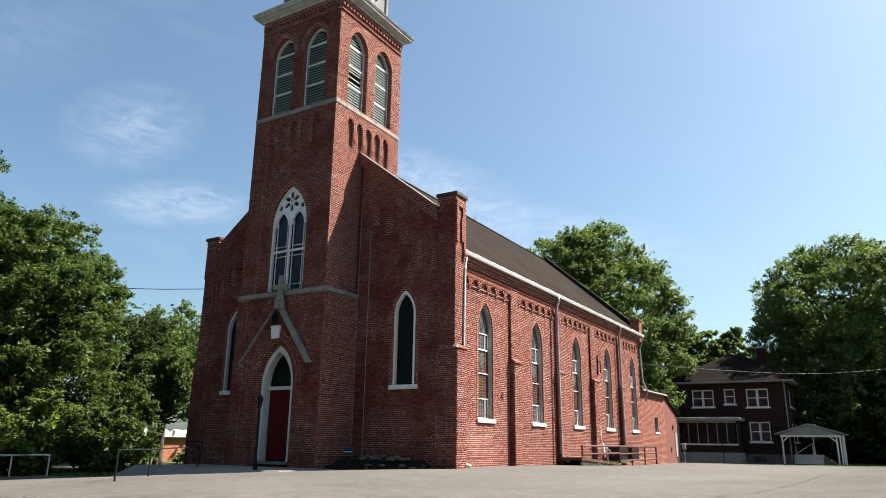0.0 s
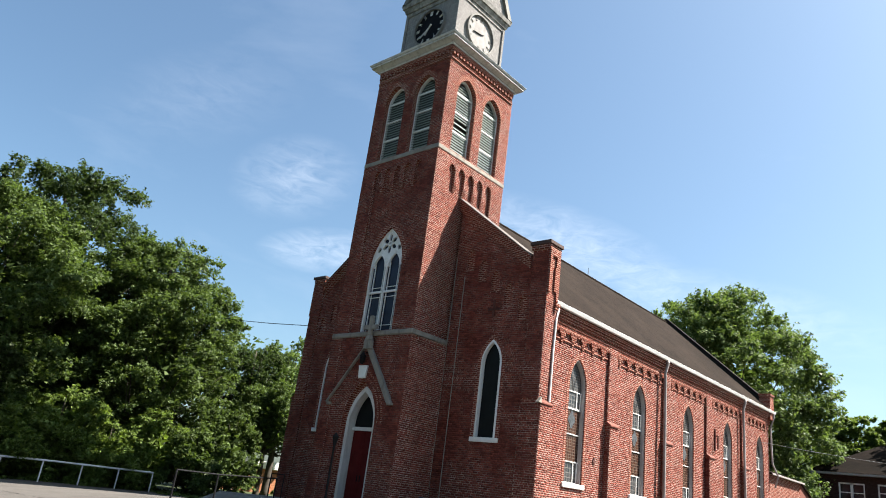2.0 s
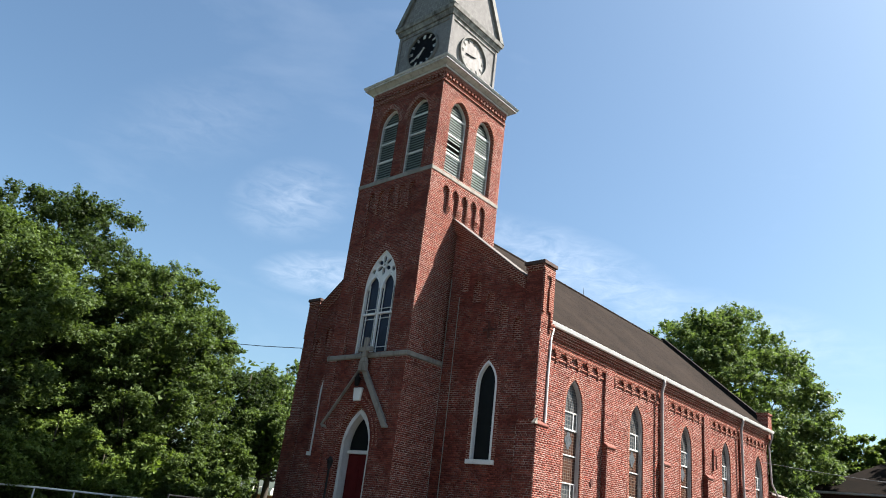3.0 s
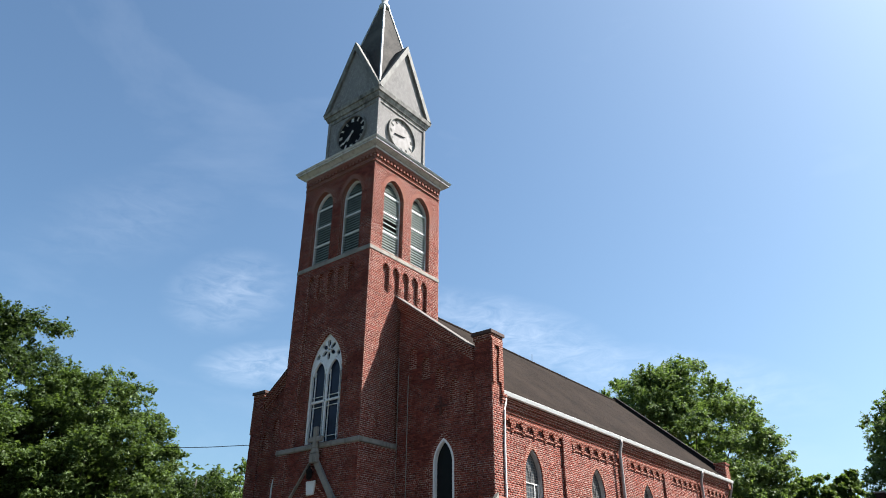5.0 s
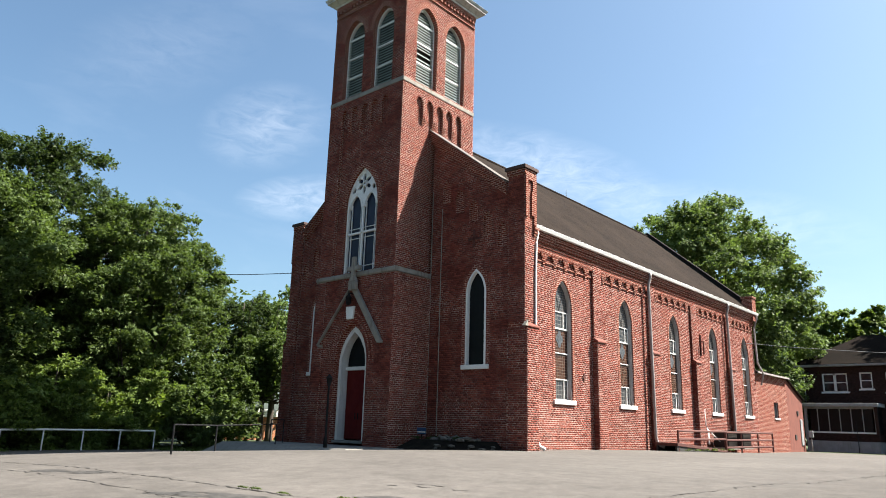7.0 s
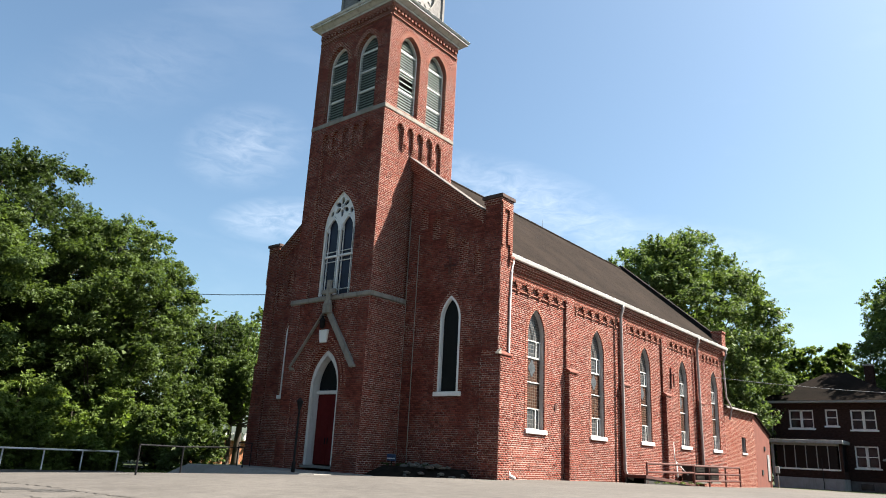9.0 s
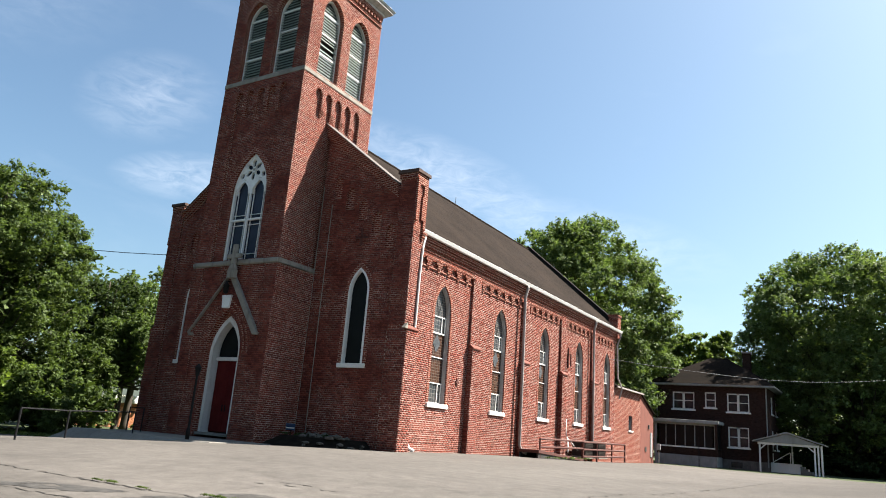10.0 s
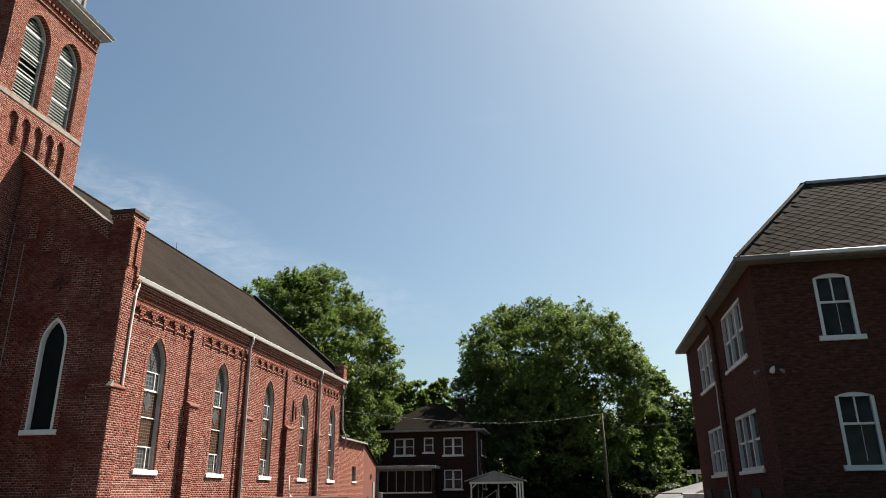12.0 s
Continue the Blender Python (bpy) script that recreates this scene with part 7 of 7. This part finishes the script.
# ---- laid bricks of the walls in view ----
ROW, LONG, JOINT = 0.089, 0.248, 0.0155
brick_rng = random.Random(9)
brick_boxes, mortar_strips, painted_strips, single = [], [], [], []


def crossings(poly, z):
    us = []
    for (a, az), (b, bz) in zip(poly, poly[1:] + poly[:1]):
        if (az > z) != (bz > z):
            us.append(a + (b - a) * (z - az) / (bz - az))
    us.sort()
    return list(zip(us[::2], us[1::2]))


def lay(m, u0, u1, z0, z1, cuts=(), skips=(), top=None, alone=None):
    """Courses of bricks in running bond over a wall's face, stopped at its openings."""
    k, z, tall = -1, z0, 0.0
    while z + tall + 0.08 < z1:
        k, z = k + 1, z + tall
        tall = ROW * brick_rng.uniform(0.88, 1.12)
        mid = z + tall / 2
        gaps = [g for c in cuts for g in crossings(c, mid)] + [(a, b) for a, b, c, d in skips if c < mid < d]
        runs, at = [], u0
        for a, b in sorted(gaps):
            if a > at:
                runs.append((at, min(a, u1)))
            at = max(at, b)
        if at < u1:
            runs.append((at, u1))
        for a, b in runs:
            if top:
                while a < b and top(a) < z + tall:
                    a += 0.1
                while b > a and top(b) < z + tall:
                    b -= 0.1
            if b - a < 0.05:
                continue
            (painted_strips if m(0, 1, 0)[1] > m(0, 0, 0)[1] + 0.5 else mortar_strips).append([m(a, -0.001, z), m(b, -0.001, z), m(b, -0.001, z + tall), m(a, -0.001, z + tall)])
            heads = k % 6 == 5
            ln = LONG / 2 if heads else LONG
            s = math.floor(a / ln) * ln - (ln / 2 if k % 2 else 0)
            while s < b:
                p, q = max(s + JOINT / 2, a + 0.004), min(s + ln - JOINT / 2, b - 0.004)
                s += ln
                if q - p < 0.03:
                    continue
                full = not heads and abs(q - p - (LONG - JOINT)) < 0.001
                if full and alone and alone[0] < p and q < alone[1] and alone[2] < z and z + tall < alone[3] and abs(tall - ROW) < 0.009:
                    single.append(m((p + q) / 2, 0, mid))
                    continue
                j = brick_rng.uniform
                p, q, out = p + j(-0.003, 0.003), q + j(-0.003, 0.003), j(0.002, 0.006)
                lo, hi = z + JOINT / 2 + j(-0.004, 0.004), z + tall - JOINT / 2 + j(-0.004, 0.004)
                brick_boxes.append([m(p, 0, lo), m(q, 0, lo), m(q, 0, hi), m(p, 0, hi), m(p, -out, lo), m(q, -out, lo), m(q, -out, hi), m(p, -out, hi)])


def pointed(base, head, by):
    """The closed outlines of an opening and of the brick ring round its head."""
    return [outline(base, head), grown(head[0][1], head, by)]


# the long side and its buttresses
lay(SIDE, 0.86, END_Y, -0.08, 8.70, [grown(2.15, arch(y - 0.75, y + 0.75, 6.40, 7.68), 0.20) for y in BAYS], [(y - 0.42, y + 0.42, -2, 9) for y in PIERS], None, (0.95, 4.75, 0.05, 1.95))
for y in PIERS:
    for out, z0, z1 in ((0.30, -0.08, 5.0), (0.13, 5.27, 8.86)):
        lay(east(WALL_X + out), y - 0.412, y + 0.412, z0, z1)
        lay(south(y - 0.42), WALL_X, WALL_X + out - 0.008, z0, z1)
# the corner piers
for s in (1, -1):
    xa, xb = (-1.03, -0.01) if s == 1 else (2 * MID + 0.01, 2 * MID + 1.03)
    xc, xd = (-1.01, -0.15) if s == 1 else (2 * MID + 0.15, 2 * MID + 1.01)
    lay(south(0.0), xa, xb, -0.3, 4.98)
    lay(south(0.03), xc, xd, 5.2, 11.76)
lay(east(0.0), 0.01, 0.85, -0.08, 4.98)
lay(east(-0.14), 0.04, 0.83, 5.2, 9.4)
# the gable front on both sides of the tower
for side, (a, b) in enumerate(((TX1, -1.04), (2 * MID + 1.04, TX0))):
    u = GABLE_U if side == 0 else SMALL_U
    head = arch(u - 0.58, u + 0.58, 6.70, 7.80)
    cuts = [grown(3.51, head, 0.20)]
    for cx, top in blind:
        c = cx if side == 0 else 2 * MID - cx
        cuts.append(outline(top - 1.1, arch(c - 0.25, c + 0.25, top - 0.38, top, 5)))
    lay(FRONT, a, b, -0.3, 15.0, cuts, (), lambda v: gable(v) - 0.1)
# the tower, in front and on the sunny side
belfry = lambda c: [o for s in (-1, 1) for o in pointed(17.38, arch(c + s * 1.1 - 0.76, c + s * 1.1 + 0.76, 20.78, 21.82), 0.24)]
field = lambda c: [(c - FIELD, c + FIELD, 7.7, 17.12)]
arches = lambda c: [outline(ARC_Z, arch(c + u - 0.25, c + u + 0.25, 16.36, 16.72, 5)) for u in ARC_U]
lay(TF, TX0, TX1, -0.4, 22.62, [outline(-1.2, door_head)] + belfry(TMID), [(TX0, TX0 + 0.66, -2, 7.6), (TX1 - 0.66, TX1, -2, 7.6)] + field(TMID))
lay(south(TY0 + PANEL), TMID - FIELD, TMID + FIELD, 7.86, 17.1, pointed(7.95, big_head, 0.28))
lay(TF, TMID - FIELD, TMID + FIELD, ARC_Z, 17.12, arches(TMID))
lay(south(TY0 - 0.06), TX0 - 0.06, TX0 + 0.66, -0.4, 7.58)
lay(south(TY0 - 0.06), TX1 - 0.66, TX1 + 0.06, -0.4, 7.58)
lay(east(TX1 + 0.06), TY0 - 0.06, 0.1, -0.3, 7.58)
lay(TE, TY0, TY1, 7.86, 22.62, belfry(CY), [(0.12, TY1, -2, 14.6)] + field(CY))
lay(east(TX1 - PANEL), CY - FIELD, CY + FIELD, 7.86, 17.1, (), [(0.12, TY1, -2, 14.6)])
lay(TE, CY - FIELD, CY + FIELD, ARC_Z, 17.12, arches(CY))


def joined(name, quads, faces, mat, label):
    o = ORIGIN[church.name]
    n = len(quads[0])
    me = bpy.data.meshes.new(name)
    co = np.array(quads, float).reshape(-1, 3) - np.array(o)
    ix = (np.arange(len(quads))[:, None, None] * n + np.array(faces)[None]).reshape(-1)
    me.vertices.add(len(co))
    me.vertices.foreach_set("co", co.ravel())
    me.loops.add(len(ix))
    me.loops.foreach_set("vertex_index", ix)
    me.polygons.add(len(ix) // 4)
    me.polygons.foreach_set("loop_start", np.arange(len(ix) // 4) * 4)
    me.update(calc_edges=True)
    me.materials.append(mat)
    return tagged(part(name, me, mat, church, label), label, kind="stuff")


joined("mortar", mortar_strips, [(0, 1, 2, 3)], MORTAR, "pale weathered lime mortar")
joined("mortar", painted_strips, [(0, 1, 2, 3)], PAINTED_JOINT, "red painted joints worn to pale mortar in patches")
joined("brickwork", brick_boxes, [(4, 5, 6, 7), (0, 1, 5, 4), (1, 2, 6, 5), (2, 3, 7, 6), (3, 0, 4, 7)], BRICK_LAID, "courses of worn red bricks")
h, w = (ROW - JOINT) / 2, (LONG - JOINT) / 2
one = Geo().prism([(0, -w, -h), (0, w, -h), (0, w, h), (0, -w, h)], [(0.0035, -w + 0.003, -h + 0.003), (0.0035, w - 0.003, -h + 0.003), (0.0035, w - 0.003, h - 0.003), (0.0035, -w + 0.003, h - 0.003)]).mesh("brick", BRICK_LAID)
for p in single[:300]:
    ob = new("brick", one)
    ob.parent, ob.location = side_wall, Vector(p) - ORIGIN[side_wall.name]
